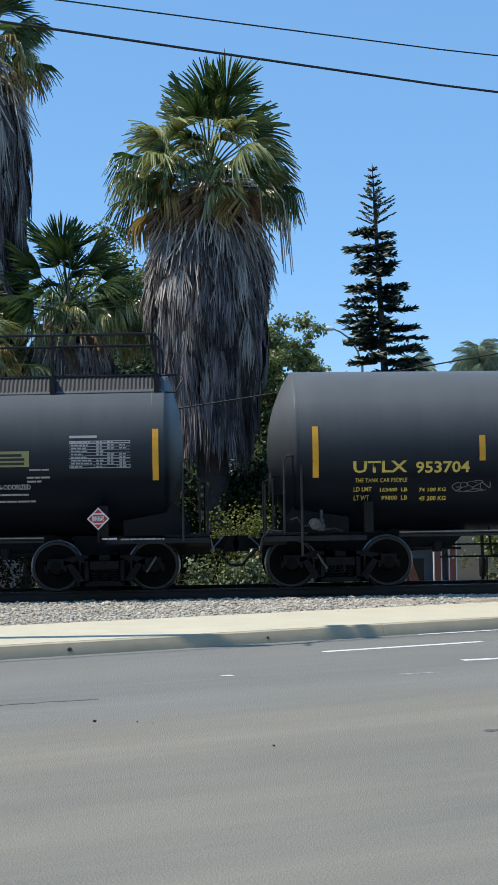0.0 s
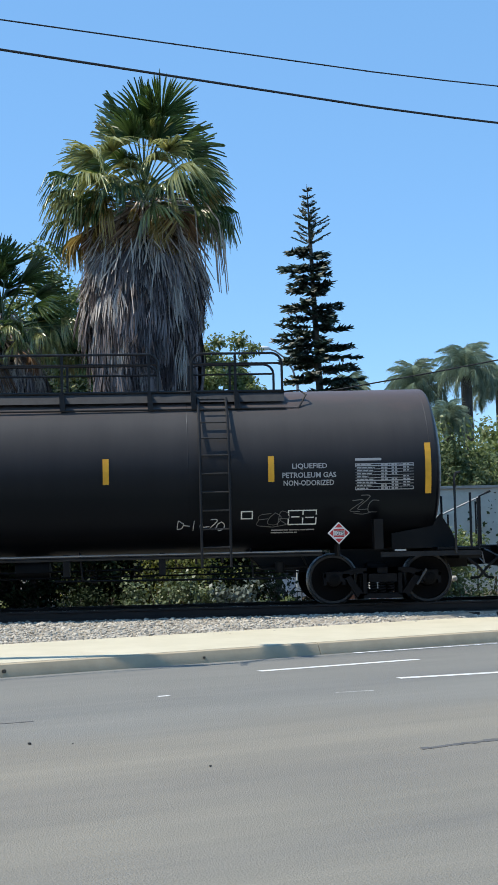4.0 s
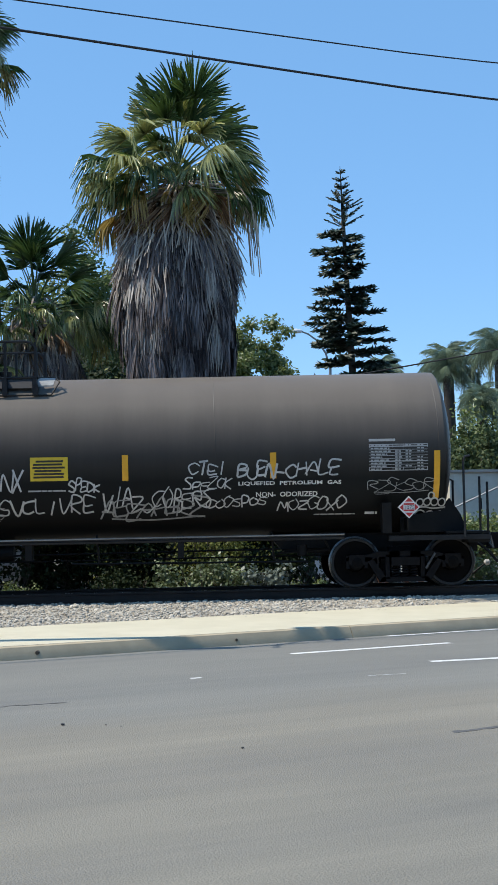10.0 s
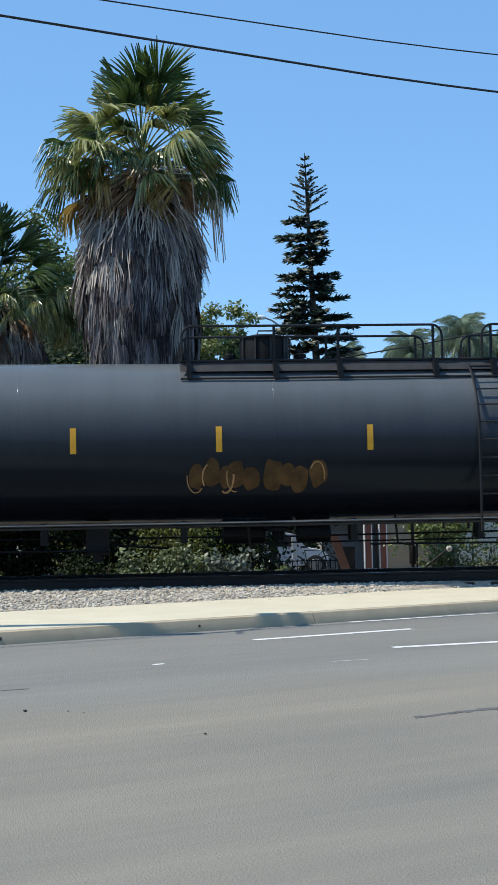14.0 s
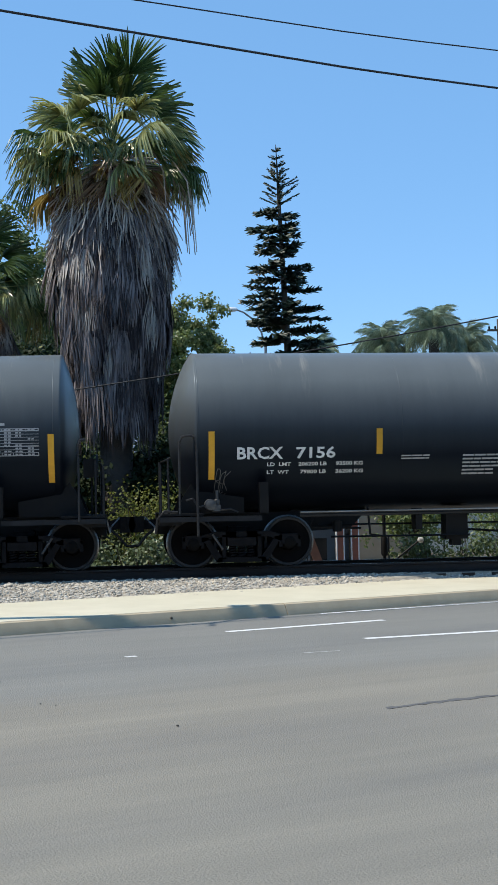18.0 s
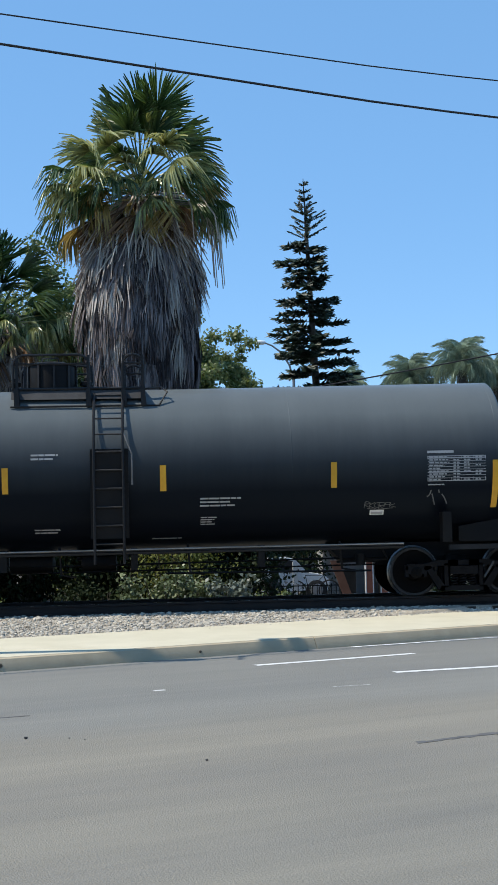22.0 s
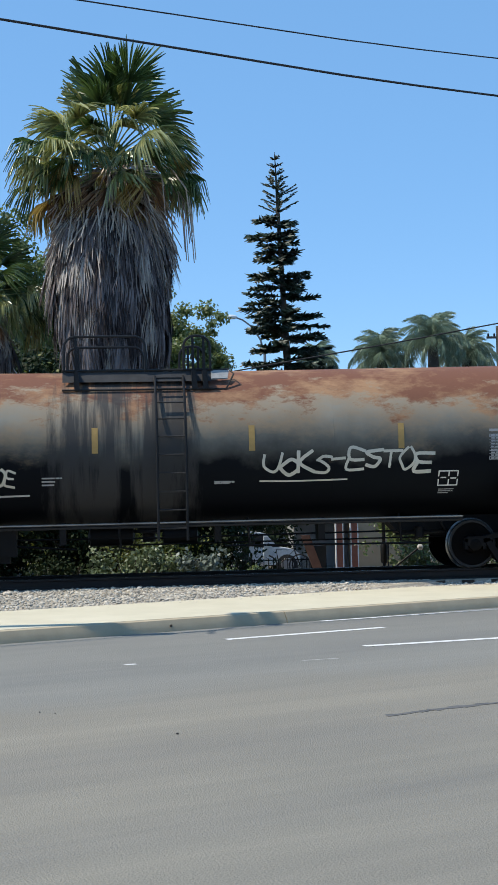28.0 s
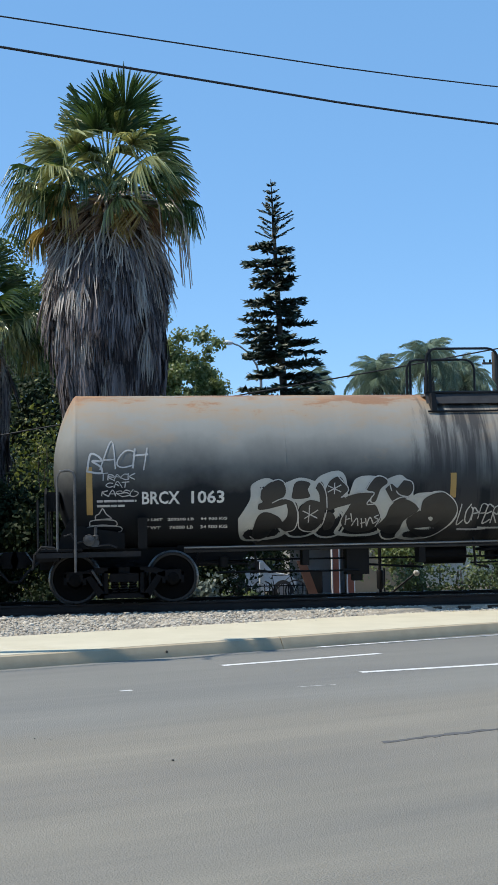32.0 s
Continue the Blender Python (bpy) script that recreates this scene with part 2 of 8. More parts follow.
# ---- geometry helpers ----
class Soup:
    """Collects faces for one mesh."""

    def __init__(self):
        self.v, self.f = [], []

    def add(self, verts, faces):
        k = len(self.v)
        self.v.extend(verts)
        self.f.extend([tuple(i + k for i in f) for f in faces])
        return self

    def box(self, x0, x1, y0, y1, z0, z1):
        self.add([(x0, y0, z0), (x1, y0, z0), (x1, y1, z0), (x0, y1, z0), (x0, y0, z1), (x1, y0, z1), (x1, y1, z1), (x0, y1, z1)],
                 [(0, 3, 2, 1), (4, 5, 6, 7), (0, 1, 5, 4), (1, 2, 6, 5), (2, 3, 7, 6), (3, 0, 4, 7)])
        return self

    def tube(self, pts, r, seg=6, r2=None):
        pts = [Vector(p) for p in pts]
        rings, up = [], None
        for i, p in enumerate(pts):
            d = (pts[min(i + 1, len(pts) - 1)] - pts[max(i - 1, 0)]).normalized()
            if up is None:
                up = d.orthogonal().normalized()
            up = (up - d * up.dot(d)).normalized()
            side = d.cross(up)
            rr = r if r2 is None else r + (r2 - r) * i / max(1, len(pts) - 1)
            rings.append([tuple(p + (up * math.cos(2 * math.pi * k / seg) + side * math.sin(2 * math.pi * k / seg)) * rr) for k in range(seg)])
        vs = [v for ring in rings for v in ring]
        fs = []
        for i in range(len(rings) - 1):
            for k in range(seg):
                a, b = i * seg + k, i * seg + (k + 1) % seg
                fs.append((a, b, b + seg, a + seg))
        fs.append(tuple(reversed(range(seg))))
        fs.append(tuple(range(len(vs) - seg, len(vs))))
        return self.add(vs, fs)

    def lathe(self, prof, seg=24, axis="y", at=(0, 0, 0)):
        """prof: (radius, along) pairs, turned about an axis."""
        vs, fs = [], []
        for r, a in prof:
            for k in range(seg):
                c, s = r * math.cos(2 * math.pi * k / seg), r * math.sin(2 * math.pi * k / seg)
                p = {"y": (c, a, s), "x": (a, c, s), "z": (c, s, a)}[axis]
                vs.append((p[0] + at[0], p[1] + at[1], p[2] + at[2]))
        for i in range(len(prof) - 1):
            for k in range(seg):
                a, b = i * seg + k, i * seg + (k + 1) % seg
                fs.append((a, b, b + seg, a + seg))
        fs.append(tuple(reversed(range(seg))))
        fs.append(tuple(range((len(prof) - 1) * seg, len(prof) * seg)))
        return self.add(vs, fs)

    def plate(self, outline, y0, y1):
        """A plate cut from an outline in x and z, thick in y."""
        k = len(outline)
        vs = [(x, y0, z) for x, z in outline] + [(x, y1, z) for x, z in outline]
        fs = [tuple(range(k)), tuple(reversed(range(k, 2 * k)))] + [(i, i + k, (i + 1) % k + k, (i + 1) % k) for i in range(k)]
        return self.add(vs, fs)

    def mesh(self, name, mat, smooth=False, fix=True):
        me = bpy.data.meshes.new(name)
        me.from_pydata([tuple(v) for v in self.v], [], self.f)
        if fix and len(self.f) < 40000:
            bm = bmesh.new()
            bm.from_mesh(me)
            bmesh.ops.recalc_face_normals(bm, faces=bm.faces)
            bm.to_mesh(me)
            bm.free()
        for mm in (mat if isinstance(mat, (list, tuple)) else [mat]):
            me.materials.append(mm)
        if smooth:
            me.polygons.foreach_set("use_smooth", [True] * len(me.polygons))
            if smooth != "all":
                me.set_sharp_from_angle(angle=radians(38))
        me.update()
        return me


def thing(name, label, category, at=(0, 0, 0), group="", kind="", rz=0.0):
    ob = new(name)
    ob.matrix_basis = pose(*at, 0, 0, rz)
    ob.empty_display_size = 0.2
    return tagged(ob, label, category, group, kind)


def part(name, mesh, parent, label="", at=None):
    ob = new(name, mesh)
    ob.parent = parent
    if at is not None:
        ob.matrix_basis = at
    if label:
        ob["label"] = label
    return ob


def setting(name, mesh, label, category):
    return tagged(new(name, mesh), label, category, "", "structure")


# ---- ground, road, pavement, track ----
YC, RAIL_Z = 25.85, 0.49


def bend(x, slope, x0, x1, y0):
    """A line of that slope between x0 and x1, bending level outside."""
    def soft(d):
        return 6.0 * (1.0 - math.exp(-d / 6.0))
    c = min(max(x, x0), x1)
    return y0 + slope * (c + (soft(x - x1) if x > x1 else 0.0) - (soft(x0 - x) if x < x0 else 0.0))


def y_kerb(x):
    return bend(x, 0.455, -9.0, 6.0, 19.07)


def y_back(x):
    return min(bend(x, 0.42, -9.0, 4.6, 22.07), 24.45)


XS = [-1800, -600, -250, -120, -70] + [-50 + 2.0 * k for k in range(51)] + [70, 120, 250, 600, 1800]
GROUND = surface("dry_earth", (0.055, 0.045, 0.034), (0.13, 0.108, 0.082), 0.8, 0.95, 0.0, 14.0, 0.5, 0.03)


def build_ground():
    s = Soup()
    rows = [(lambda x: -1800.0, -0.07), (lambda x: y_kerb(x) - 0.05, -0.07), (lambda x: y_kerb(x) + 0.12, 0.06), (lambda x: y_back(x) - 0.05, 0.13),
            (lambda x: 24.75, 0.24), (lambda x: 27.1, 0.24), (lambda x: 28.6, -0.10), (lambda x: 30.2, -0.45), (lambda x: 60.0, -0.45), (lambda x: 300.0, -0.45), (lambda x: 2500.0, -0.45)]
    k = len(XS)
    vs = [(x, fn(x), z) for fn, z in rows for x in XS]
    fs = [(j * k + i, j * k + i + 1, (j + 1) * k + i + 1, (j + 1) * k + i) for j in range(len(rows) - 1) for i in range(k - 1)]
    s.add(vs, fs)
    setting("ground", s.mesh("ground", GROUND), "dry brown earth stretching away behind the railway", "ground")


def asphalt():
    m, n, l, b = nodes_of("asphalt")
    tc = n.new("ShaderNodeTexCoord")
    mp = n.new("ShaderNodeMapping")
    mp.inputs["Rotation"].default_value = (0, 0, radians(-24.0))
    l.new(tc.outputs["Object"], mp.inputs["Vector"])
    v = mp.outputs["Vector"]
    grain = noise_tex(n, l, v, 55.0, 6.0, 0.75)
    stones = n.new("ShaderNodeTexVoronoi")
    stones.inputs["Scale"].default_value = 75.0
    l.new(v, stones.inputs["Vector"])
    lanes = noise_tex(n, l, v, 1.0, 5.0, 0.55, (0.035, 0.62, 1.0))
    streaks = noise_tex(n, l, v, 1.0, 7.0, 0.65, (0.22, 3.2, 1.0))
    blots = noise_tex(n, l, v, 0.45, 7.0, 0.6)
    r = ramp(n, [(0.36, (0.136, 0.139, 0.136)), (0.50, (0.186, 0.184, 0.163)), (0.66, (0.240, 0.234, 0.199))])
    l.new(lanes, r.inputs["Fac"])
    c = mixc(n, l, 0.45, r.outputs["Color"], mixc(n, l, streaks, (0.080, 0.082, 0.080), (0.300, 0.292, 0.255)))
    c = mixc(n, l, 0.3, c, mixc(n, l, blots, (0.105, 0.106, 0.103), (0.290, 0.282, 0.245)))
    sy = n.new("ShaderNodeSeparateXYZ")
    l.new(v, sy.inputs[0])
    edge = math_node(n, l, "ADD", sy.outputs["Y"], math_node(n, l, "MULTIPLY", math_node(n, l, "SUBTRACT", blots, 0.5), 2.4))
    lane = ramp(n, [(0.34, (1.035, 0.985, 0.93)), (0.46, (1.10, 1.03, 0.955)), (0.55, (1.10, 1.03, 0.955)), (0.62, (0.95, 0.945, 0.965))])
    l.new(math_node(n, l, "DIVIDE", edge, 20.0), lane.inputs["Fac"])
    c = mixc(n, l, 1.0, c, lane.outputs["Color"], "MULTIPLY")
    g = ramp(n, [(0.25, (0.62, 0.62, 0.62)), (0.75, (1.28, 1.27, 1.24))])
    l.new(grain, g.inputs["Fac"])
    c = mixc(n, l, 0.75, c, g.outputs["Color"], "MULTIPLY")
    l.new(c, b.inputs["Base Color"])
    b.inputs["Roughness"].default_value = 0.82
    bp = n.new("ShaderNodeBump")
    bp.inputs["Strength"].default_value, bp.inputs["Distance"].default_value = 0.6, 0.006
    l.new(math_node(n, l, "ADD", grain, stones.outputs["Distance"]), bp.inputs["Height"])
    l.new(bp.outputs["Normal"], b.inputs["Normal"])
    return m


KERB_PIPE = surface("rusted_pipe", (0.045, 0.038, 0.030), (0.11, 0.09, 0.065), 12.0, 0.9, 0.0, 60.0, 0.3, 0.003)
KERB_C = surface("kerb_concrete", (0.33, 0.27, 0.18), (0.46, 0.385, 0.27), 2.5, 0.9, 0.0, 45.0, 0.35, 0.006)
SLAB_C = surface("pavement_concrete", (0.49, 0.445, 0.325), (0.60, 0.55, 0.42), 1.6, 0.9, 0.0, 40.0, 0.3, 0.005, spread=0.05)
LINE = surface("road_paint", (0.45, 0.45, 0.44), (0.82, 0.82, 0.80), 7.0, 0.7, 0.0, 45.0, 0.2, 0.003)


def sheet_between(lo, hi, xs, z0, z1, name, mat, depth=0.05):
    s = Soup()
    k = len(xs)
    s.add([(x, lo(x), z0) for x in xs] + [(x, hi(x), z1) for x in xs] + [(x, lo(x), z0 - depth) for x in xs] + [(x, hi(x), z1 - depth) for x in xs],
          [f for i in range(k - 1) for f in ((i, i + 1, k + i + 1, k + i), (2 * k + i, 2 * k + i + 1, i + 1, i), (k + i, k + i + 1, 3 * k + i + 1, 3 * k + i))])
    return s.mesh(name, mat)


def strip_line(x0, y0, x1, y1, w, z, name="lane_line"):
    """A painted stripe on the road."""
    d = Vector((x1 - x0, y1 - y0, 0)).normalized()
    p = Vector((-d.y, d.x, 0)) * w / 2
    a, b = Vector((x0, y0, z)), Vector((x1, y1, z))
    s = Soup()
    s.add([tuple(a - p), tuple(b - p), tuple(b + p), tuple(a + p)], [(0, 1, 2, 3)])
    return s.mesh(name, LINE, fix=False)


def build_road():
    xs = [x for x in XS if abs(x) <= 260]
    road = setting("road", sheet_between(lambda x: -60.0, lambda x: y_kerb(x), xs, 0.0, 0.0, "road", asphalt()), "worn grey asphalt road with faded lane stripes", "road")
    part("lane_line", strip_line(1.39, 18.02, 3.71, 19.01, 0.15, 0.004), road, "white painted stripe")
    part("lane_line", strip_line(3.0, 16.66, 5.9, 17.35, 0.15, 0.004), road, "white painted stripe")
    part("lane_line", strip_line(0.04, 15.50, 0.17, 15.56, 0.09, 0.004), road, "small white reflective marker")
    part("lane_line", strip_line(2.05, 15.35, 2.50, 15.46, 0.018, 0.004), road, "worn scrap of white stripe")
    part("edge_line", strip_line(3.0, y_kerb(3.0) - 0.12, 9.0, y_kerb(9.0) - 0.16, 0.09, 0.004), road, "white edge stripe at the kerb")
    # open seam and rubbed marks
    tar = surface("tar_seam", (0.055, 0.055, 0.054), (0.13, 0.127, 0.122), 6.0, 0.8, 0.0, 50.0, 0.3, 0.004)
    for pts, w in ((((2.2, 11.24), (2.6, 11.45), (2.95, 11.60), (3.6, 11.86)), 0.07), (((-2.6, 13.2), (-1.9, 13.52), (-1.2, 13.75)), 0.03)):
        s = Soup()
        for p, q in zip(pts, pts[1:]):
            for k in range(5):
                f0, f1 = k / 5, (k + 1) / 5
                j = random.uniform(-0.03, 0.03)
                ax, ay = p[0] + (q[0] - p[0]) * f0, p[1] + (q[1] - p[1]) * f0 + j
                bx, by = p[0] + (q[0] - p[0]) * f1, p[1] + (q[1] - p[1]) * f1 + j * 0.5
                ww = w * random.uniform(0.4, 1.0)
                s.add([(ax, ay - ww, 0.003), (bx, by - ww * 0.8, 0.003), (bx, by + ww * 0.8, 0.003), (ax, ay + ww, 0.003)], [(0, 1, 2, 3)])
        part("seam", s.mesh("seam", tar, fix=False), road, "dark open asphalt seam")
    return road


def pebble(r, seed):
    rnd = random.Random(seed)
    bm = bmesh.new()
    bmesh.ops.create_icosphere(bm, subdivisions=1, radius=r)
    for v in bm.verts:
        v.co *= rnd.uniform(0.7, 1.25)
        v.co.z *= 0.7
    vs, fs = [tuple(v.co) for v in bm.verts], [tuple(v.index for v in f.verts) for f in bm.faces]
    bm.free()
    return vs, fs


def build_pavement():
    """Kerb stones and slabs, each with its joint."""
    pave = setting("pavement", sheet_between(lambda x: y_kerb(x) + 0.16, y_back, [x for x in XS if abs(x) <= 260], 0.135, 0.185, "pavement", SLAB_C), "pale cream concrete pavement along the road", "pavement")
    kerb = setting("kerb", None, "worn grey concrete kerb with battered face", "kerb")
    joints = [-3.55 + 6.04 * k for k in range(-6, 9)]

    def piece(x0, x1, prof, name, mat):
        n = 6
        s = Soup()
        vs = []
        for i in range(n + 1):
            x = x0 + (x1 - x0) * i / n
            sl = (y_kerb(x + 0.01) - y_kerb(x - 0.01)) / 0.02
            c = 1.0 / math.sqrt(1 + sl * sl)
            for d, z in prof:
                vs.append((x - d * sl * c, y_kerb(x) + d * c, z))
        k = len(prof)
        fs = [(i * k + j, (i + 1) * k + j, (i + 1) * k + j + 1, i * k + j + 1) for i in range(n) for j in range(k - 1)]
        fs += [tuple(range(k)), tuple(reversed(range(n * k, n * k + k)))]
        return s.add(vs, fs).mesh(name, mat, smooth=True)
    prof = [(0.0, -0.06), (0.0, 0.0), (0.076, 0.134), (0.088, 0.158), (0.108, 0.167), (0.19, 0.170), (0.19, -0.06)]
    for a, b in zip(joints, joints[1:]):
        part("kerb_stone", piece(a + 0.006, b - 0.006, prof, "kerb_stone", KERB_C), kerb)
    for x, r in ((-1.97, 0.019), (0.72, 0.013)):
        s = Soup().lathe([(r * 1.25, -0.012), (r * 1.25, 0.0), (r * 1.6, 0.02), (r * 1.6, 0.06)], 14, "y", (x, y_kerb(x) + 0.028, 0.078))
        part("drain_outlet", s.mesh("drain_outlet", KERB_PIPE, smooth=True), kerb, "small dark drain outlet")
    for i, (a, b) in enumerate(zip(joints, joints[1:])):
        for h in range(2):
            x0, x1 = a + 3.02 * h, a + 3.02 * (h + 1)
            s = Soup()
            vs = []
            for x in (x0, x1):
                lo, hi = y_kerb(x) + 0.23, y_back(x) - 0.01 - 0.02 * random.random()
                vs += [(x, lo, 0.172), (x, hi, 0.218), (x, lo, 0.10), (x, hi, 0.10)]
            s.add(vs, [(0, 4, 5, 1), (2, 6, 4, 0), (1, 5, 7, 3), (0, 1, 3, 2), (4, 6, 7, 5)])
            part("slab", s.mesh("slab", SLAB_C), pave)


def build_track():
    GR = surface("ballast_bed", (0.24, 0.21, 0.165), (0.46, 0.41, 0.335), 3.0, 0.95, 0.0, 22.0, 0.8, 0.04)
    xs = [x for x in XS if abs(x) <= 260]
    k = len(xs)
    s = Soup()
    lines = [(lambda x: y_back(x) - 0.06, 0.16), (lambda x: y_back(x) + 0.10, 0.20), (lambda x: max(24.66, y_back(x) + 0.2), 0.315), (lambda x: 26.95, 0.315), (lambda x: 28.4, -0.04)]
    s.add([(x, fn(x), z) for fn, z in lines for x in xs], [(j * k + i, j * k + i + 1, (j + 1) * k + i + 1, (j + 1) * k + i) for j in range(4) for i in range(k - 1)])
    # strip under the train kept dark: the cars' shade put into the stone colour
    SHADE_BED = surface("oil_stained_ballast", (0.016, 0.014, 0.013), (0.060, 0.053, 0.047), 3.0, 0.95, 0.0, 22.0, 0.8, 0.04)
    me = s.mesh("ballast", [GR, SHADE_BED])
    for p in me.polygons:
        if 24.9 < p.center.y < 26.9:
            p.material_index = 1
    setting("ballast", me, "bed of pale grey crushed stone under the rails", "ballast")
    STONE = surface("crushed_stone", (0.29, 0.26, 0.215), (0.55, 0.50, 0.42), 6.0, 0.95, 0.0, 40.0, 0.4, 0.01, vary=0.32)
    kinds = [pebble(1.0, i) for i in range(7)]
    rnd = random.Random(5)
    g = Soup()

    def scatter(count, xa, xb, band, size):
        for _ in range(count):
            x = rnd.uniform(xa, xb)
            lo, hi = band(x)
            y = rnd.uniform(lo, hi)
            yb = y_back(x)
            if y < 24.72:
                z = 0.20 + (0.115) * max(0.0, (y - yb - 0.10)) / max(0.2, 24.72 - yb - 0.10)
            elif y < 26.95:
                z = 0.315
            else:
                z = 0.315 - 0.355 * (y - 26.95) / 1.45
            r = rnd.uniform(*size)
            vs, fs = kinds[rnd.randrange(7)]
            a = rnd.uniform(0, 6.28)
            c, sn = math.cos(a), math.sin(a)
            g.add([(x + r * (vx * c - vy * sn), y + r * (vx * sn + vy * c), z + r * 0.35 + r * vz) for vx, vy, vz in vs], fs)
    scatter(11000, -6.5, 9.0, lambda x: (y_back(x) - 0.02, 24.70), (0.014, 0.034))
    scatter(1200, -14, 18.0, lambda x: (y_back(x) - 0.02, 24.66), (0.03, 0.055))
    scatter(1400, -9.0, 12.0, lambda x: (26.5, 28.4), (0.03, 0.055))
    scatter(60, -6.0, 8.0, lambda x: (y_back(x) - 0.5, y_back(x)), (0.012, 0.025))
    tagged(new("gravel", g.mesh("gravel", STONE, fix=False)), "loose pale grey crushed stones beside the rails", "gravel", "", "stuff")
    RAIL = surface("rusty_rail", (0.010, 0.007, 0.006), (0.04, 0.027, 0.021), 4.0, 0.75, 0.2, 40.0, 0.3, 0.004)
    HEAD = surface("polished_railhead", (0.30, 0.29, 0.28), (0.5, 0.49, 0.47), 5.0, 0.25, 1.0, 40.0, 0.05, 0.002)
    track = setting("track", None, "dark rusty steel railway track on wooden sleepers", "railway track")
    for side in (-1, 1):
        yy = YC + side * 0.755
        prof = [(-0.075, 0.32), (0.075, 0.32), (0.075, 0.332), (0.012, 0.355), (0.012, 0.445), (0.036, 0.455), (0.036, 0.482), (0.028, 0.49), (-0.028, 0.49), (-0.036, 0.482), (-0.036, 0.455), (-0.012, 0.445), (-0.012, 0.355), (-0.075, 0.332)]
        s = Soup()
        k = len(prof)
        ends = [-258.0, -60.0, -20.0, 0.0, 20.0, 60.0, 258.0]
        s.add([(x, yy + d, z) for x in ends for d, z in prof], [(i * k + j, i * k + (j + 1) % k, (i + 1) * k + (j + 1) % k, (i + 1) * k + j) for i in range(len(ends) - 1) for j in range(k)])
        me = s.mesh("rail", [RAIL, HEAD])
        for p in me.polygons:
            if p.normal.z > 0.9 and p.center.z > 0.485:
                p.material_index = 1
        part("rail", me, track)
    WOOD = surface("creosoted_wood", (0.014, 0.011, 0.009), (0.045, 0.036, 0.028), 3.0, 0.9, 0.0, 30.0, 0.5, 0.01, spread=0.2)
    t = Soup().box(-0.115, 0.115, -1.28, 1.28, -0.17, 0.0).mesh("sleeper", WOOD)
    for i in range(110):
        part("sleeper", t, track, at=pose(-30 + 0.56 * i, YC + random.uniform(-0.03, 0.03), 0.300, 0, 0, random.uniform(-0.6, 0.6)))


# ---- tank cars ----
R_T, Z_T = 1.52, 2.50
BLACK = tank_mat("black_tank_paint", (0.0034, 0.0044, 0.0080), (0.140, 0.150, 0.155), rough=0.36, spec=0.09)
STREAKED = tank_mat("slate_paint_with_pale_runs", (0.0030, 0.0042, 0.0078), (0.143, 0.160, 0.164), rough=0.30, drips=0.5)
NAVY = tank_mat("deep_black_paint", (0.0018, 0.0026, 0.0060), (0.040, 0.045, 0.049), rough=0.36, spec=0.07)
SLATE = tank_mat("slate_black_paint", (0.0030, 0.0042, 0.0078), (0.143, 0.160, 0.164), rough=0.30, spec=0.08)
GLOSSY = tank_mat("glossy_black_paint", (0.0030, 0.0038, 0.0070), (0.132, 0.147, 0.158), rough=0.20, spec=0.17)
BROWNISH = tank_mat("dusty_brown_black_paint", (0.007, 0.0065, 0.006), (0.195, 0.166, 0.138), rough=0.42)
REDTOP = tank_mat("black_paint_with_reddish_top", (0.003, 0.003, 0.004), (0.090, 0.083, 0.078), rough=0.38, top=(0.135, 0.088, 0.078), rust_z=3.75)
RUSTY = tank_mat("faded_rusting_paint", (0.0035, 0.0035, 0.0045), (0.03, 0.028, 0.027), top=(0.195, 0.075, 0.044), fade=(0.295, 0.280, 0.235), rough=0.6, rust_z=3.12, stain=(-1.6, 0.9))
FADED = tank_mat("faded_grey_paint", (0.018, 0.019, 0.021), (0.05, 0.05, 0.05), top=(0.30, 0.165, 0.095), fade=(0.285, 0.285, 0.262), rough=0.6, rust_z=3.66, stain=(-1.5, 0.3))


DROOP = 0.0


def sag(x):
    return 0.0065 * (abs(x) - 4.0) - DROOP * max(0.0, 1.0 - x)


def tank_mesh(key, half, mat, cap=0.48, fore=0.20, fore_cap=0.33):
    """The shell: a long barrel, its halves falling slightly to the middle, with dished heads that turn in over a tight knuckle."""
    seg, r = 72, R_T
    turn = [(0.0, 1.0), (0.010, 0.998), (0.024, 0.990), (0.046, 0.976)]

    def head(depth):
        prof = list(turn)
        for k in range(1, 10):
            u = 0.976 * (1.0 - k / 9.0)
            prof.append((0.046 + (depth - 0.046) * (1.0 - (u / 0.976) ** 2) ** 0.92, max(u, 0.012)))
        return prof
    xs = [(-half - d, r * u) for d, u in reversed(head(cap))]
    n = 20
    for k in range(1, n):
        xs.append((-half + (2 * half - fore) * k / n, r))
    xs += [(half - fore + d, r * u) for d, u in head(fore_cap)]
    s = Soup()
    vs = [(x, rr * math.sin(2 * math.pi * j / seg), Z_T + sag(x) + rr * math.cos(2 * math.pi * j / seg)) for x, rr in xs for j in range(seg)]
    fs = [(i * seg + j, i * seg + (j + 1) % seg, (i + 1) * seg + (j + 1) % seg, (i + 1) * seg + j) for i in range(len(xs) - 1) for j in range(seg)]
    fs += [tuple(range(seg)), tuple(range((len(xs) - 1) * seg, len(xs) * seg))]
    return s.add(vs, fs).mesh(key, mat, smooth="all")


def on_tank(x, z, off=0.006):
    """A point on the near side of the shell."""
    r = R_T
    if z < 1.02:
        return (x, -1.467, z)
    dz = z - Z_T - sag(x)
    dz = max(-r * 0.98, min(r * 0.98, dz))
    k = (r + off) / r
    return (x, -math.sqrt(max(0.0, r * r - dz * dz)) * k, Z_T + sag(x) + dz * k)


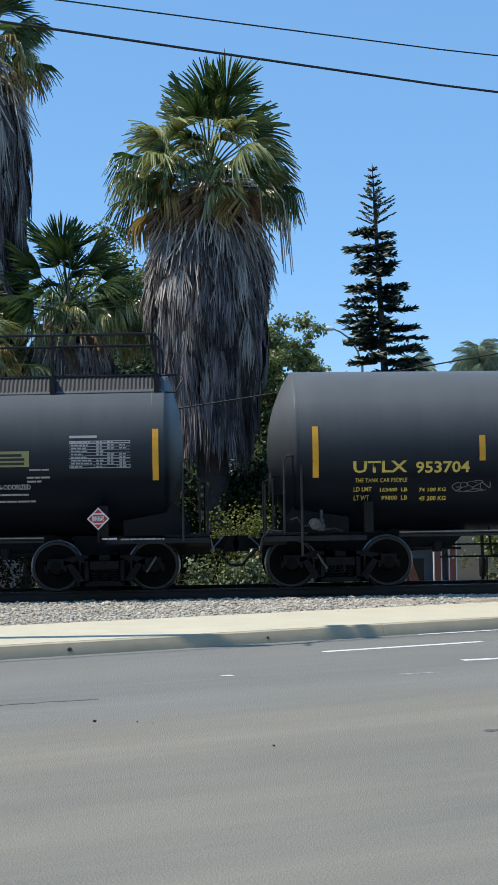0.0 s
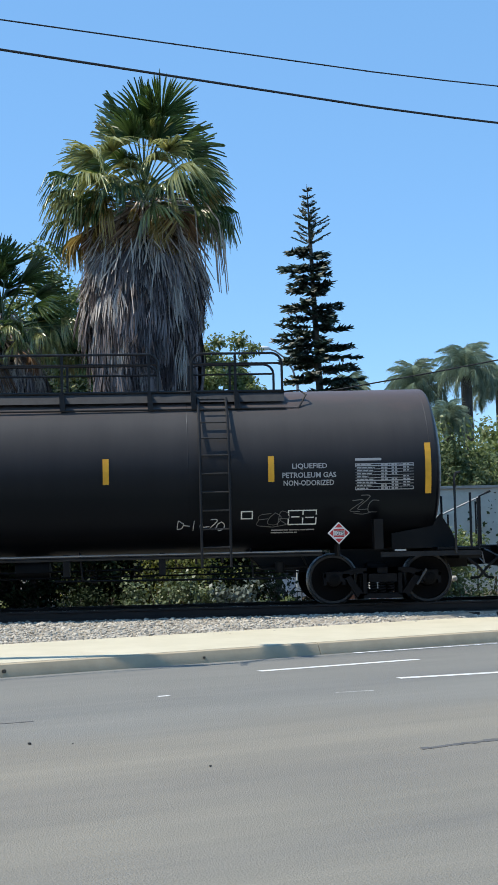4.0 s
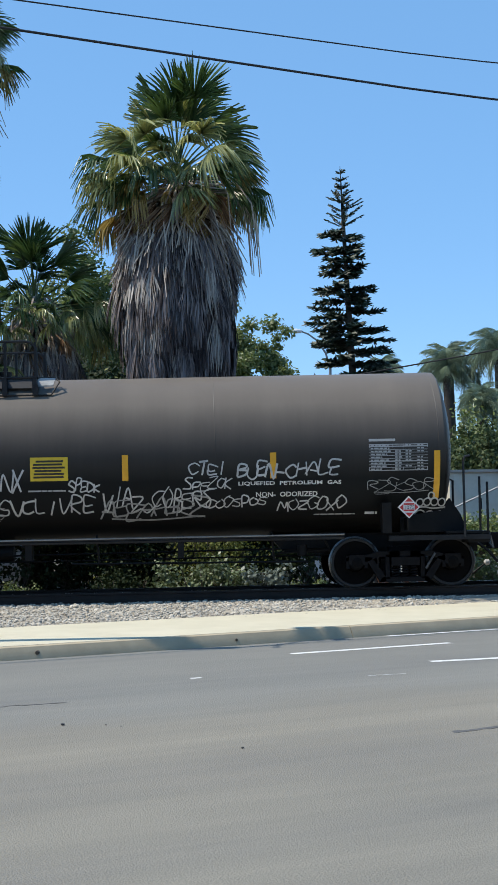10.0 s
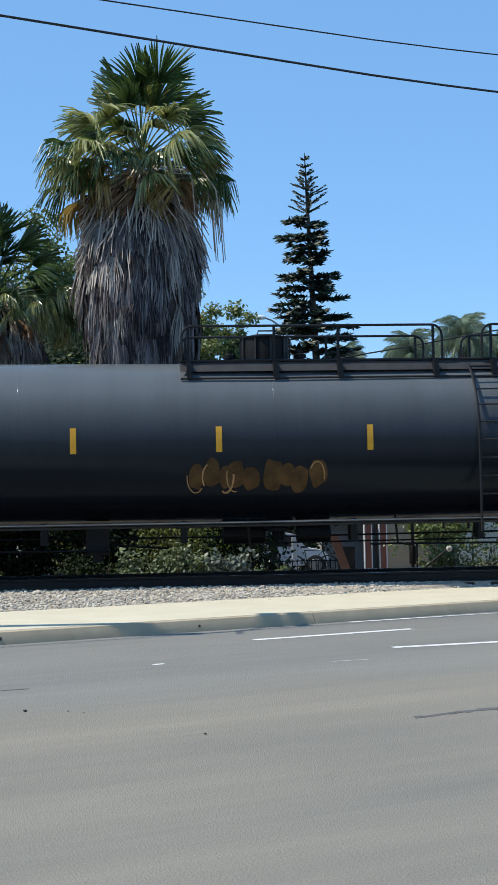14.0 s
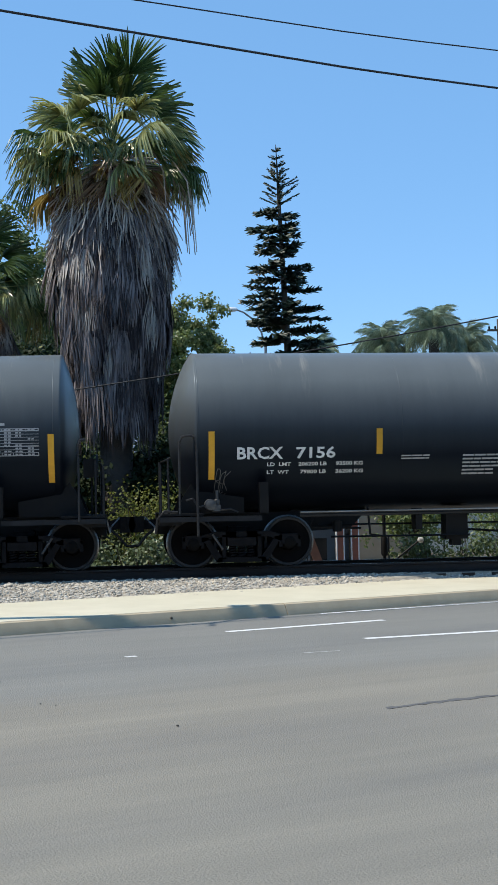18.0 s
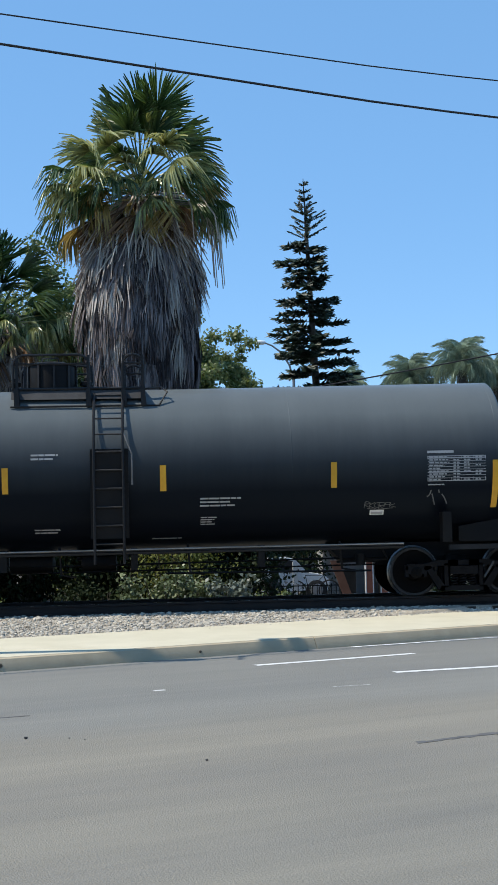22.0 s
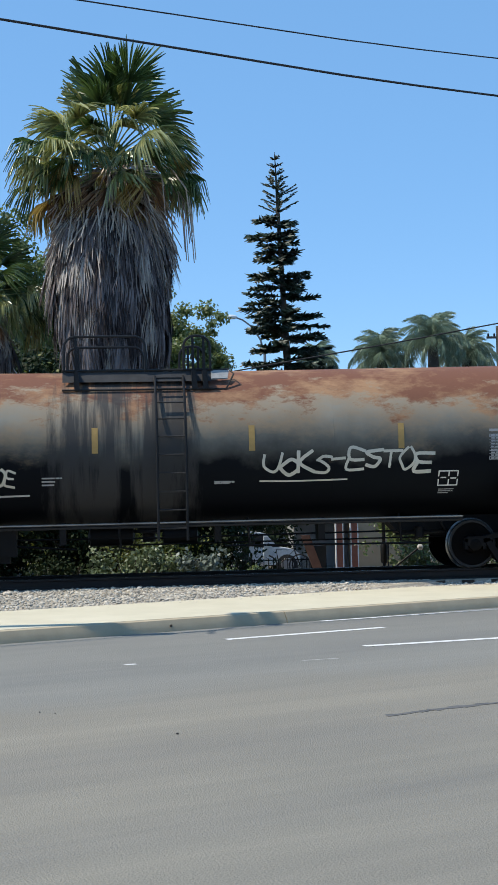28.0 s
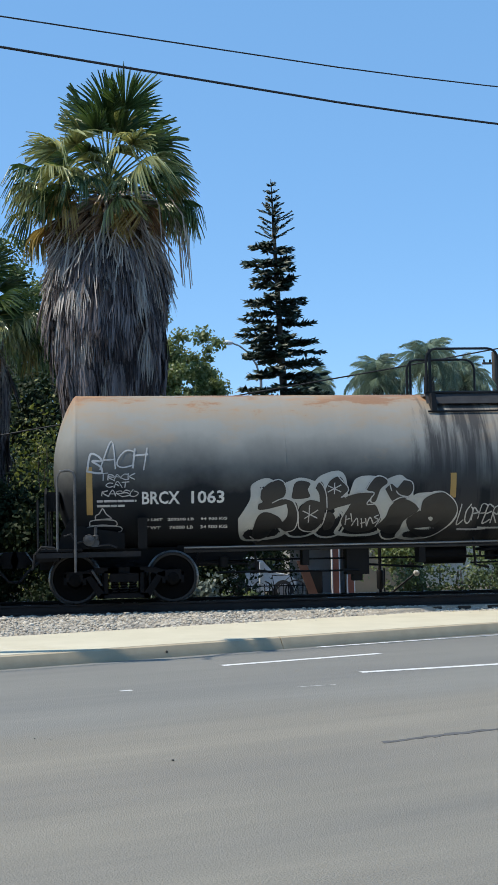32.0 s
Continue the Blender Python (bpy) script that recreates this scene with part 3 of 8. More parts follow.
def decal(x0, z0, x1, z1, mat, name, off=0.006, nx=1, nz=4):
    s = Soup()
    nz = max(1, min(nz, int(abs(z1 - z0) / 0.12) + 1))
    vs = [on_tank(x0 + (x1 - x0) * i / nx, z0 + (z1 - z0) * j / nz, off) for j in range(nz + 1) for i in range(nx + 1)]
    fs = [(j * (nx + 1) + i, j * (nx + 1) + i + 1, (j + 1) * (nx + 1) + i + 1, (j + 1) * (nx + 1) + i) for j in range(nz) for i in range(nx)]
    return s.add(vs, fs).mesh(name, mat, fix=False)


def words(car, text, x, z, w, h, mat=None, label="", bold=0.022):
    """Lettering on the shell: lower left corner x, z; width and height."""
    cu = bpy.data.curves.new("lettering", "FONT")
    cu.body, cu.size, cu.resolution_u = text, 1.0, 2
    cu.offset = bold
    tmp = bpy.data.objects.new("lettering", cu)
    me = bpy.data.meshes.new_from_object(tmp)
    bpy.data.objects.remove(tmp)
    bpy.data.curves.remove(cu)
    if not me.vertices:
        return None
    co = [v.co.copy() for v in me.vertices]
    a, b = min(c.x for c in co), max(c.x for c in co)
    c0, c1 = min(c.y for c in co), max(c.y for c in co)
    for v, c in zip(me.vertices, co):
        v.co = on_tank(x + (c.x - a) / (b - a) * w, z + (c.y - c0) / max(1e-6, c1 - c0) * h, 0.008)
    me.materials.clear()
    me.materials.append(mat or WHITE)
    return part("lettering", me, car, label)


def bars(car, x, z, w, h, rows, mat=None, seed=0):
    """Small print: rows of short bars."""
    rnd = random.Random(seed)
    s = Soup()
    pitch = h / rows
    for k in range(rows):
        zz = z + h - (k + 0.82) * pitch
        end = x + w * (1.0 if k == 0 else rnd.uniform(0.6, 1.0))
        xx = x
        while xx < end - 0.02:
            ln = min(rnd.uniform(0.07, 0.24), end - xx)
            s.add([on_tank(xx, zz, 0.008), on_tank(xx + ln, zz, 0.008), on_tank(xx + ln, zz + pitch * 0.46, 0.008), on_tank(xx, zz + pitch * 0.46, 0.008)], [(0, 1, 2, 3)])
            xx += ln + 0.014
    return part("small_print", s.mesh("small_print", mat or GREYISH, fix=False), car)


def table(car, x, z, w, h, seed=1, mat=None):
    """A stencilled data table: frame, columns and rows of figures."""
    rnd = random.Random(seed)
    s = Soup()

    def q(a, c, b, d):
        s.add([on_tank(a, c, 0.008), on_tank(b, c, 0.008), on_tank(b, d, 0.008), on_tank(a, d, 0.008)], [(0, 1, 2, 3)])
    t = 0.014
    q(x, z, x + w, z + t), q(x, z + h - t, x + w, z + h), q(x, z, x + t, z + h), q(x + w - t, z, x + w, z + h)
    for f in (0.40, 0.58, 0.78):
        q(x + w * f, z, x + w * f + t * 0.6, z + h)
    for k in range(1, 9):
        zz = z + h * k / 9
        q(x, zz, x + w, zz + (0.020 if k in (3, 8) else 0.009))
    for k in range(9):
        zz = z + h * k / 9
        xx, end = x + 0.03, x + w * (0.22 if k in (0, 4) else rnd.uniform(0.26, 0.38))
        while xx < end:
            ln = rnd.uniform(0.04, 0.10)
            q(xx, zz + 0.016, min(xx + ln, end), zz + h / 9 - 0.012)
            xx += ln + 0.016
        for f in (0.44, 0.62, 0.82):
            if rnd.random() < 0.8:
                q(x + w * f, zz + 0.016, x + w * (f + 0.045), zz + h / 9 - 0.012)
                q(x + w * (f + 0.06), zz + 0.016, x + w * (f + rnd.uniform(0.09, 0.12)), zz + h / 9 - 0.012)
    q(x, z + h + 0.05, x + w * 0.45, z + h + 0.095)
    return part("data_table", s.mesh("data_table", mat or GREYISH, fix=False), car, "white stencilled test table")


def sign(car, x, z, w, h, face, ink, rows, label, seed=3):
    p = part("sign_panel", decal(x, z, x + w, z + h, face, "sign_panel", 0.010), car, label)
    rnd = random.Random(seed)
    s = Soup()
    for k in range(rows):
        zz = z + h * (0.12 + 0.8 * k / rows)
        a, b = x + w * rnd.uniform(0.06, 0.15), x + w * rnd.uniform(0.82, 0.94)
        s.add([on_tank(a, zz, 0.013), on_tank(b, zz, 0.013), on_tank(b, zz + h * 0.5 / rows, 0.013), on_tank(a, zz + h * 0.5 / rows, 0.013)], [(0, 1, 2, 3)])
    part("small_print", s.mesh("small_print", ink, fix=False), p)
    return p


def frame_box(car, x, z, w, h, mid=True):
    s = Soup()
    t = 0.022

    def q(a, c, b, d):
        s.add([on_tank(a, c, 0.008), on_tank(b, c, 0.008), on_tank(b, d, 0.008), on_tank(a, d, 0.008)], [(0, 1, 2, 3)])
    q(x, z, x + w, z + t), q(x, z + h - t, x + w, z + h), q(x, z, x + t, z + h), q(x + w - t, z, x + w, z + h)
    if mid:
        q(x + w * 0.5, z, x + w * 0.5 + t, z + h), q(x + w * 0.12, z + h * 0.5, x + w * 0.4, z + h * 0.58), q(x + w * 0.6, z + h * 0.45, x + w * 0.9, z + h * 0.53)
    return part("stencil_box", s.mesh("stencil_box", WHITE, fix=False), car, "white stencilled box")


def placard(car, x, z, number="1075", face=None):
    """A diamond hazard placard on its bracket."""
    y = -R_T + 0.02 - 0.06
    br = part("placard_holder", Soup().box(x - 0.02, x + 0.02, y, y + 0.5, z - 0.42, z - 0.2).mesh("placard_holder", STEEL), car)
    d = 0.20
    s = Soup().add([(x, y - 0.03, z - d), (x + d, y - 0.03, z), (x, y - 0.03, z + d), (x - d, y - 0.03, z), (x, y, z - d), (x + d, y, z), (x, y, z + d), (x - d, y, z)],
                   [(0, 1, 2, 3), (0, 4, 5, 1), (1, 5, 6, 2), (2, 6, 7, 3), (3, 7, 4, 0), (4, 7, 6, 5)])
    pl = part("placard", s.mesh("placard", WHITE if face is None else GRAB), br, "red and white diamond hazard placard")
    if face is None:
        e = d * 0.86
        f = Soup().add([(x, y - 0.034, z - e), (x + e * 0.42, y - 0.034, z - e * 0.58), (x - e * 0.42, y - 0.034, z - e * 0.58),
                        (x, y - 0.034, z + e), (x - e * 0.42, y - 0.034, z + e * 0.58), (x + e * 0.42, y - 0.034, z + e * 0.58),
                        (x - e, y - 0.034, z), (x - e * 0.6, y - 0.034, z + e * 0.36), (x - e * 0.6, y - 0.034, z - e * 0.36),
                        (x + e, y - 0.034, z), (x + e * 0.6, y - 0.034, z - e * 0.36), (x + e * 0.6, y - 0.034, z + e * 0.36),
                        (x - e * 0.55, y - 0.034, z - e * 0.42), (x + e * 0.55, y - 0.034, z - e * 0.42), (x + e * 0.55, y - 0.034, z - e * 0.24), (x - e * 0.55, y - 0.034, z - e * 0.24),
                        (x - e * 0.55, y - 0.034, z + e * 0.24), (x + e * 0.55, y - 0.034, z + e * 0.24), (x + e * 0.55, y - 0.034, z + e * 0.42), (x - e * 0.55, y - 0.034, z + e * 0.42)],
                       [(0, 1, 2), (3, 4, 5), (6, 7, 8), (9, 10, 11), (12, 13, 14, 15), (16, 17, 18, 19)])
        part("placard_face", f.mesh("placard_face", RED, fix=False), pl)
        cu = bpy.data.curves.new("figures", "FONT")
        cu.body, cu.size, cu.resolution_u = number, 0.10, 2
        tmp = bpy.data.objects.new("figures", cu)
        me = bpy.data.meshes.new_from_object(tmp)
        bpy.data.objects.remove(tmp)
        wd = max(v.co.x for v in me.vertices)
        for v in me.vertices:
            v.co = (x + v.co.x - wd / 2, y - 0.036, z - 0.035 + v.co.y)
        me.materials.append(INK)
        part("lettering", me, pl)
    else:
        part("placard_face", Soup().add([(x, y - 0.034, z - d * .8), (x + d * .8, y - 0.034, z), (x, y - 0.034, z + d * .8), (x - d * .8, y - 0.034, z)], [(0, 1, 2, 3)]).mesh("placard_face", face, fix=False), pl)


# pen strokes for spray-can letters, on a unit square
PEN = {
    "A": ["0,0 .5,1 1,0", ".2,.4 .8,.4"], "B": [".1,0 .1,1 .7,.95 .75,.65 .15,.55 .9,.45 .85,.05 .1,0"], "C": ["1,.85 .5,1 .05,.6 .1,.2 .5,0 1,.15"],
    "D": [".1,0 .1,1 .7,.9 1,.5 .7,.1 .1,0"], "E": ["1,.95 .1,1 .1,.5 .8,.55", ".1,.5 .1,0 1,.05"], "F": ["1,.95 .1,1 .1,0", ".1,.5 .7,.55"], "G": ["1,.85 .5,1 .05,.6 .1,.2 .5,0 .95,.15 .95,.45 .6,.45"],
    "J": [".2,1 .95,1", ".65,1 .6,.2 .3,0 .05,.2"], "H": [".1,0 .15,1", ".9,0 .85,1", ".1,.5 .9,.55"], "I": [".5,0 .5,1"], "K": [".1,0 .1,1", ".9,1 .15,.5 1,0"], "L": [".1,1 .1,0 .9,.1"], "M": ["0,0 .15,1 .5,.3 .85,1 1,0"],
    "N": [".05,0 .1,1 .9,0 .95,1"], "O": [".5,1 .05,.65 .1,.2 .5,0 .9,.25 .95,.7 .5,1"], "P": [".1,0 .1,1 .8,.9 .8,.55 .1,.45"], "R": [".1,0 .1,1 .8,.9 .8,.6 .1,.5 .95,0"],
    "S": ["1,.9 .4,1 .1,.75 .4,.55 .85,.35 .7,.05 .0,.1"], "T": ["0,.95 1,1", ".5,1 .45,0"], "U": [".1,1 .1,.2 .5,0 .9,.2 .9,1"], "V": ["0,1 .5,0 1,1"], "W": ["0,1 .25,0 .5,.7 .75,0 1,1"],
    "X": ["0,1 1,0", "1,1 0,0"], "Z": ["0,1 1,.95 0,.05 1,0"], "-": [".1,.5 .9,.5"], "_": ["-.1,.05 .5,-.05 1.3,.1"], "*": [".5,0 .5,1", ".1,.2 .9,.8", ".1,.8 .9,.2"], "~": ["0,.3 .3,.8 .5,.2 .8,.75 1,.3"],
    "9": [".8,.75 .5,1 .15,.8 .4,.55 .8,.75 .75,0"], "3": [".1,.95 .85,1 .4,.6 .9,.4 .6,.0 .05,.1"],
    "@": [".6,.5 .4,.6 .4,.35 .7,.3 .8,.7 .4,.9 .05,.5 .3,.05 .9,.1"], ".": [".45,.0 .55,.05"],
}


def spline(pts, n=5):
    """A soft curve through points."""
    out = []
    for i in range(len(pts) - 1):
        p0, p1, p2, p3 = pts[max(i - 1, 0)], pts[i], pts[i + 1], pts[min(i + 2, len(pts) - 1)]
        for k in range(n):
            t = k / n
            out.append(tuple(0.5 * (2 * b + (c - a) * t + (2 * a - 5 * b + 4 * c - d) * t * t + (3 * b - a - 3 * c + d) * t ** 3) for a, b, c, d in zip(p0, p1, p2, p3)))
    out.append(pts[-1])
    return out


def stroke(s, pts, width, off=0.009):
    """A painted line that follows the shell."""
    pts = [p for i, p in enumerate(pts) if i == 0 or abs(p[0] - pts[i - 1][0]) + abs(p[1] - pts[i - 1][1]) > 1e-4]
    ring = []
    for i, (x, z) in enumerate(pts):
        a, b = pts[max(i - 1, 0)], pts[min(i + 1, len(pts) - 1)]
        d = math.hypot(b[0] - a[0], b[1] - a[1]) or 1e-6
        nx, nz = -(b[1] - a[1]) / d * width / 2, (b[0] - a[0]) / d * width / 2
        ring += [on_tank(x + nx, z + nz, off), on_tank(x - nx, z - nz, off)]
    s.add(ring, [(2 * i, 2 * i + 1, 2 * i + 3, 2 * i + 2) for i in range(len(pts) - 1)])


def tag(car, text, x, z, w, h, mat=None, width=0.035, lean=0.15, seed=0, label="spray-painted tag", rough=0.12):
    """Spray-can writing, letter by letter in soft strokes."""
    rnd = random.Random(seed * 7 + len(text))
    s = Soup()
    cw = w / max(1, len(text))
    for i, ch in enumerate(text):
        up, sc = rnd.uniform(-0.14, 0.14) * h, rnd.uniform(0.72, 1.25)
        for st in PEN.get(ch, []):
            pts = []
            for pr in st.split():
                a, b = (float(v) for v in pr.split(","))
                a, b = a + rnd.uniform(-rough, rough), b * sc + rnd.uniform(-rough, rough)
                pts.append((x + cw * (i + 1.06 * a) + lean * b * h, z + up + b * h))
            stroke(s, spline(pts), width * rnd.uniform(0.6, 0.95))
    return part("graffiti", s.mesh("graffiti", mat or CHALK, fix=False), car, label)


def scrawl(car, x, z, w, h, mat=None, width=0.016, seed=0, loops=9, label="scribbled spray paint"):
    """A quick tag: letter strokes run together, uneven in height, with a flourish below."""
    rnd = random.Random(seed)
    s = Soup()
    k = max(3, int(round(w / h * 1.5)))
    cw = w / k
    for i in range(k):
        ch = "SREBKOAGZPCN"[rnd.randrange(12)]
        up, sc = rnd.uniform(-0.05, 0.22) * h, rnd.uniform(0.6, 0.95)
        for st in PEN[ch]:
            pts = []
            for pr in st.split():
                a, b = (float(v) for v in pr.split(","))
                pts.append((x + cw * (i - 0.15 + 1.35 * (a + rnd.uniform(-0.1, 0.1))) + 0.12 * b * h, z + up + h * sc * (b + rnd.uniform(-0.1, 0.1))))
            stroke(s, spline(pts, 4), width * rnd.uniform(0.7, 1.15))
    stroke(s, spline([(x + 0.1 * w, z + 0.02 * h), (x + 0.5 * w, z - 0.06 * h), (x + 0.95 * w, z + 0.08 * h)], 5), width * 0.9)
    return part("graffiti", s.mesh("graffiti", mat or FAINT2, fix=False), car, label)


def smear(car, x, z, w, h, seed, mat, label):
    """Weathered spray letters: soft swollen patches with the rest of an outline."""
    rnd = random.Random(seed)
    s = Soup()
    n = max(3, int(w / 0.34))
    for k in range(n):
        cx, cz = x + w * (k + 0.5) / n + rnd.uniform(-0.05, 0.05), z + h * rnd.uniform(0.40, 0.60)
        rx, rz = w / n * rnd.uniform(0.42, 0.62), h * rnd.uniform(0.34, 0.50)
        a0 = rnd.uniform(0, 6.28)
        if mat == OLDRED:
            for _ in range(24):
                ux, uz, tilt = rnd.uniform(-1, 1) * rx, rnd.uniform(-1, 1) * rz, rnd.choice((0.2, 1.3, 1.6, 2.0))
                half = rnd.uniform(0.3, 0.8) * min(rx, rz)
                stroke(s, [(cx + ux + half * q * math.cos(tilt) * 0.8, cz + uz * 0.6 + half * q * math.sin(tilt)) for q in (-1, -0.3, 0.4, 1)], 0.034 * rnd.uniform(0.4, 1.3), 0.006)
            continue
        blob(s, [(cx + rx * math.cos(a) * rnd.uniform(0.8, 1.15), cz + rz * math.sin(a) * rnd.uniform(0.8, 1.15)) for a in [a0 + 6.283 * j / 9 for j in range(9)]], 0.005 + 0.0012 * (k % 3), 3)
    fill = part("graffiti", s.mesh("graffiti", MATS["weathered_" + mat.name], fix=False), car, label)
    s = Soup()
    for k in range(n):
        cx, cz = x + w * (k + 0.5) / n, z + h * 0.5
        rx, rz = w / n * rnd.uniform(0.45, 0.6), h * rnd.uniform(0.36, 0.48)
        a0, span = rnd.uniform(0, 6.28), rnd.uniform(1.6, 4.2)
        if rnd.random() < (0.75 if mat == OLDRED else 0.4):
            continue
        stroke(s, [(cx + rx * math.cos(a0 + span * j / 12), cz + rz * math.sin(a0 + span * j / 12)) for j in range(13)], (0.016 if mat == OLDRED else 0.03) * rnd.uniform(0.6, 1.2), 0.010)
    part("graffiti", s.mesh("graffiti", DULLRED if mat == OLDRED else mat, fix=False), fill)


CACHE = {}


def cached(key, make):
    if key not in CACHE:
        CACHE[key] = make()
    return CACHE[key]


def wheelset_mesh():
    s = Soup()
    for side in (-1, 1):
        y = side * 0.755
        o = side
        s.lathe([(r * 1.04, a) for r, a in [(0.09, y - 0.07 * o), (0.13, y - 0.06 * o), (0.14, y - 0.03 * o), (0.36, y - 0.045 * o), (0.385, y - 0.07 * o), (0.468, y - 0.07 * o), (0.470, y - 0.045 * o), (0.445, y - 0.03 * o),
                 (0.440, y + 0.052 * o), (0.426, y + 0.068 * o), (0.385, y + 0.065 * o), (0.375, y + 0.035 * o), (0.17, y + 0.01 * o), (0.14, y + 0.075 * o), (0.085, y + 0.08 * o)]], 40)
    s.lathe([(0.085, -1.05), (0.085, 1.05)], 16)
    for side in (-1, 1):
        s.lathe([(0.115, side * 0.93), (0.125, side * 0.97), (0.125, side * 1.07), (0.09, side * 1.085), (0.035, side * 1.09)], 16)
        for k in range(3):
            a = 2.094 * k
            s.box(0.06 * math.cos(a) - 0.016, 0.06 * math.cos(a) + 0.016, side * 1.08 - 0.02, side * 1.08 + 0.02, 0.06 * math.sin(a) - 0.016, 0.06 * math.sin(a) + 0.016)
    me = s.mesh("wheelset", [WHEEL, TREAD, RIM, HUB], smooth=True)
    for p in me.polygons:
        r = math.hypot(p.center.x, p.center.z)
        if 0.446 < r < 0.482 and abs(p.normal.y) < 0.9 or r > 0.462:
            p.material_index = 1
        elif r > 0.40 and p.center.y * (1 if p.center.y > 0 else -1) > 0.80:
            p.material_index = 2
        elif abs(p.center.y) > 1.05:
            p.material_index = 3
    return me


def side_frame_mesh(side):
    """The cast frame over two axles, with its window and spring nest."""
    s = Soup()
    y = side * 1.0
    a, b = y - 0.07, y + 0.07
    for e in (-1, 1):
        s.plate([(e * 0.10, 0.66), (e * 0.50, 0.66), (e * 0.72, 0.60), (e * 1.08, 0.56), (e * 1.10, 0.50), (e * 0.70, 0.48), (e * 0.50, 0.56), (e * 0.10, 0.56)], a, b)
        s.plate([(e * 0.74, 0.56), (e * 0.62, 0.56), (e * 0.36, 0.20), (e * 0.36, 0.10), (e * 0.46, 0.10)], a, b)
        s.plate([(e * 0.36, 0.60), (e * 0.29, 0.60), (e * 0.29, 0.16), (e * 0.36, 0.16)], a, b)
        s.box(e * 0.889 - 0.15, e * 0.889 + 0.15, a - 0.01, b + 0.01, 0.42, 0.60)
        s.box(e * 0.889 - 0.20, e * 0.889 - 0.14, a, b, 0.36, 0.58)
        s.box(e * 0.889 + 0.14, e * 0.889 + 0.20, a, b, 0.36, 0.56)
    s.plate([(-0.48, 0.10), (0.48, 0.10), (0.42, 0.19), (-0.42, 0.19)], a, b + 0.0)
    s.plate([(-0.29, 0.56), (0.29, 0.56), (0.29, 0.66), (-0.29, 0.66)], a, b)
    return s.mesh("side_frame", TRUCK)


def spring_mesh():
    s = Soup()
    pts = [(0.06 * math.cos(a), 0.06 * math.sin(a), 0.19 + 0.22 * a / (2 * math.pi * 4.5)) for a in [2 * math.pi * 4.5 * k / 54 for k in range(55)]]
    return s.tube(pts, 0.016, 5).mesh("spring", TRUCK, smooth=True)


def build_truck(car, x, wheelsets):
    t = part("truck", cached("bolster", lambda: Soup().box(-0.26, 0.26, -1.12, 1.12, 0.40, 0.55).box(-0.2, 0.2, -0.5, 0.5, 0.5, 0.74).mesh("truck", TRUCK)), car, "dark cast-steel four-wheel truck", pose(x, 0, 0))
    for side in (-1, 1):
        part("side_frame", cached("sf%d" % side, lambda: side_frame_mesh(side)), t)
        for dx in (-0.17, 0.0, 0.17):
            part("spring", cached("spring", spring_mesh), t, at=pose(dx, side * 1.0, 0))
    for dx in (-0.889, 0.889):
        part("brake_beam", cached("brake_beam", lambda: Soup().box(-0.04, 0.04, -0.9, 0.9, -0.05, 0.05).box(-0.05, 0.05, -0.80, -0.71, -0.16, 0.16).box(-0.05, 0.05, 0.71, 0.80, -0.16, 0.16).mesh("brake_beam", TRUCK)), t, at=pose(dx * 0.40, 0, 0.36))
        w = part("wheelset", cached("wheelset", wheelset_mesh), t, at=pose(dx, 0, 0.457))
        wheelsets.append((w, dx))
    return t


def ladder_path(top_y=-0.80):
    r = R_T + 0.09
    a0 = math.asin(-top_y / r)
    pts = [(-r * math.sin(a), r * math.cos(a)) for a in [a0 + (math.radians(80) - a0) * k / 8 for k in range(9)]]
    pts += [(-r * 1.0, -0.05), (-r * 1.0, -1.75)]
    return [(y, z + Z_T) for y, z in pts]


def build_ladder(car, x, shield):
    path = ladder_path()
    lad = part("ladder", Soup().tube([(x - 0.26, y, z) for y, z in path], 0.026, 6).tube([(x + 0.26, y, z) for y, z in path], 0.026, 6).mesh("ladder", PIPE, smooth=True), car, "black steel side ladder")
    total, cum = 0.0, [0.0]
    for (a, b), (c, d) in zip(path, path[1:]):
        total += math.hypot(c - a, d - b)
        cum.append(total)
    n = int(total / 0.33)
    me = cached("rung", lambda: Soup().tube([(-0.26, 0, 0), (0.26, 0, 0)], 0.016, 6).mesh("rung", GRAB, smooth=True))
    for k in range(n):
        d = 0.12 + k * 0.33
        i = max(j for j in range(len(cum)) if cum[j] <= d)
        f = (d - cum[i]) / max(1e-6, cum[i + 1] - cum[i]) if i + 1 < len(cum) else 0
        y = path[i][0] + (path[min(i + 1, len(path) - 1)][0] - path[i][0]) * f
        z = path[i][1] + (path[min(i + 1, len(path) - 1)][1] - path[i][1]) * f
        part("rung", me, lad, at=pose(x, y, z))
    if shield:
        s = Soup()
        s.box(x - 0.33, x + 0.35, -R_T - 0.03, -R_T + 0.12, Z_T - 1.3, Z_T + 0.30)
        part("ladder_shield", s.mesh("ladder_shield", STEEL), lad, "dark steel plate behind the ladder")
        s = Soup()
        s.tube([(x + 0.26, path[6][0], path[6][1]), (x + 0.42, -R_T - 0.16, Z_T + 0.2), (x + 0.42, -R_T - 0.14, Z_T - 0.35)], 0.016, 6)
        part("grab_rail", s.mesh("grab_rail", PIPE_L, smooth=True), lad)


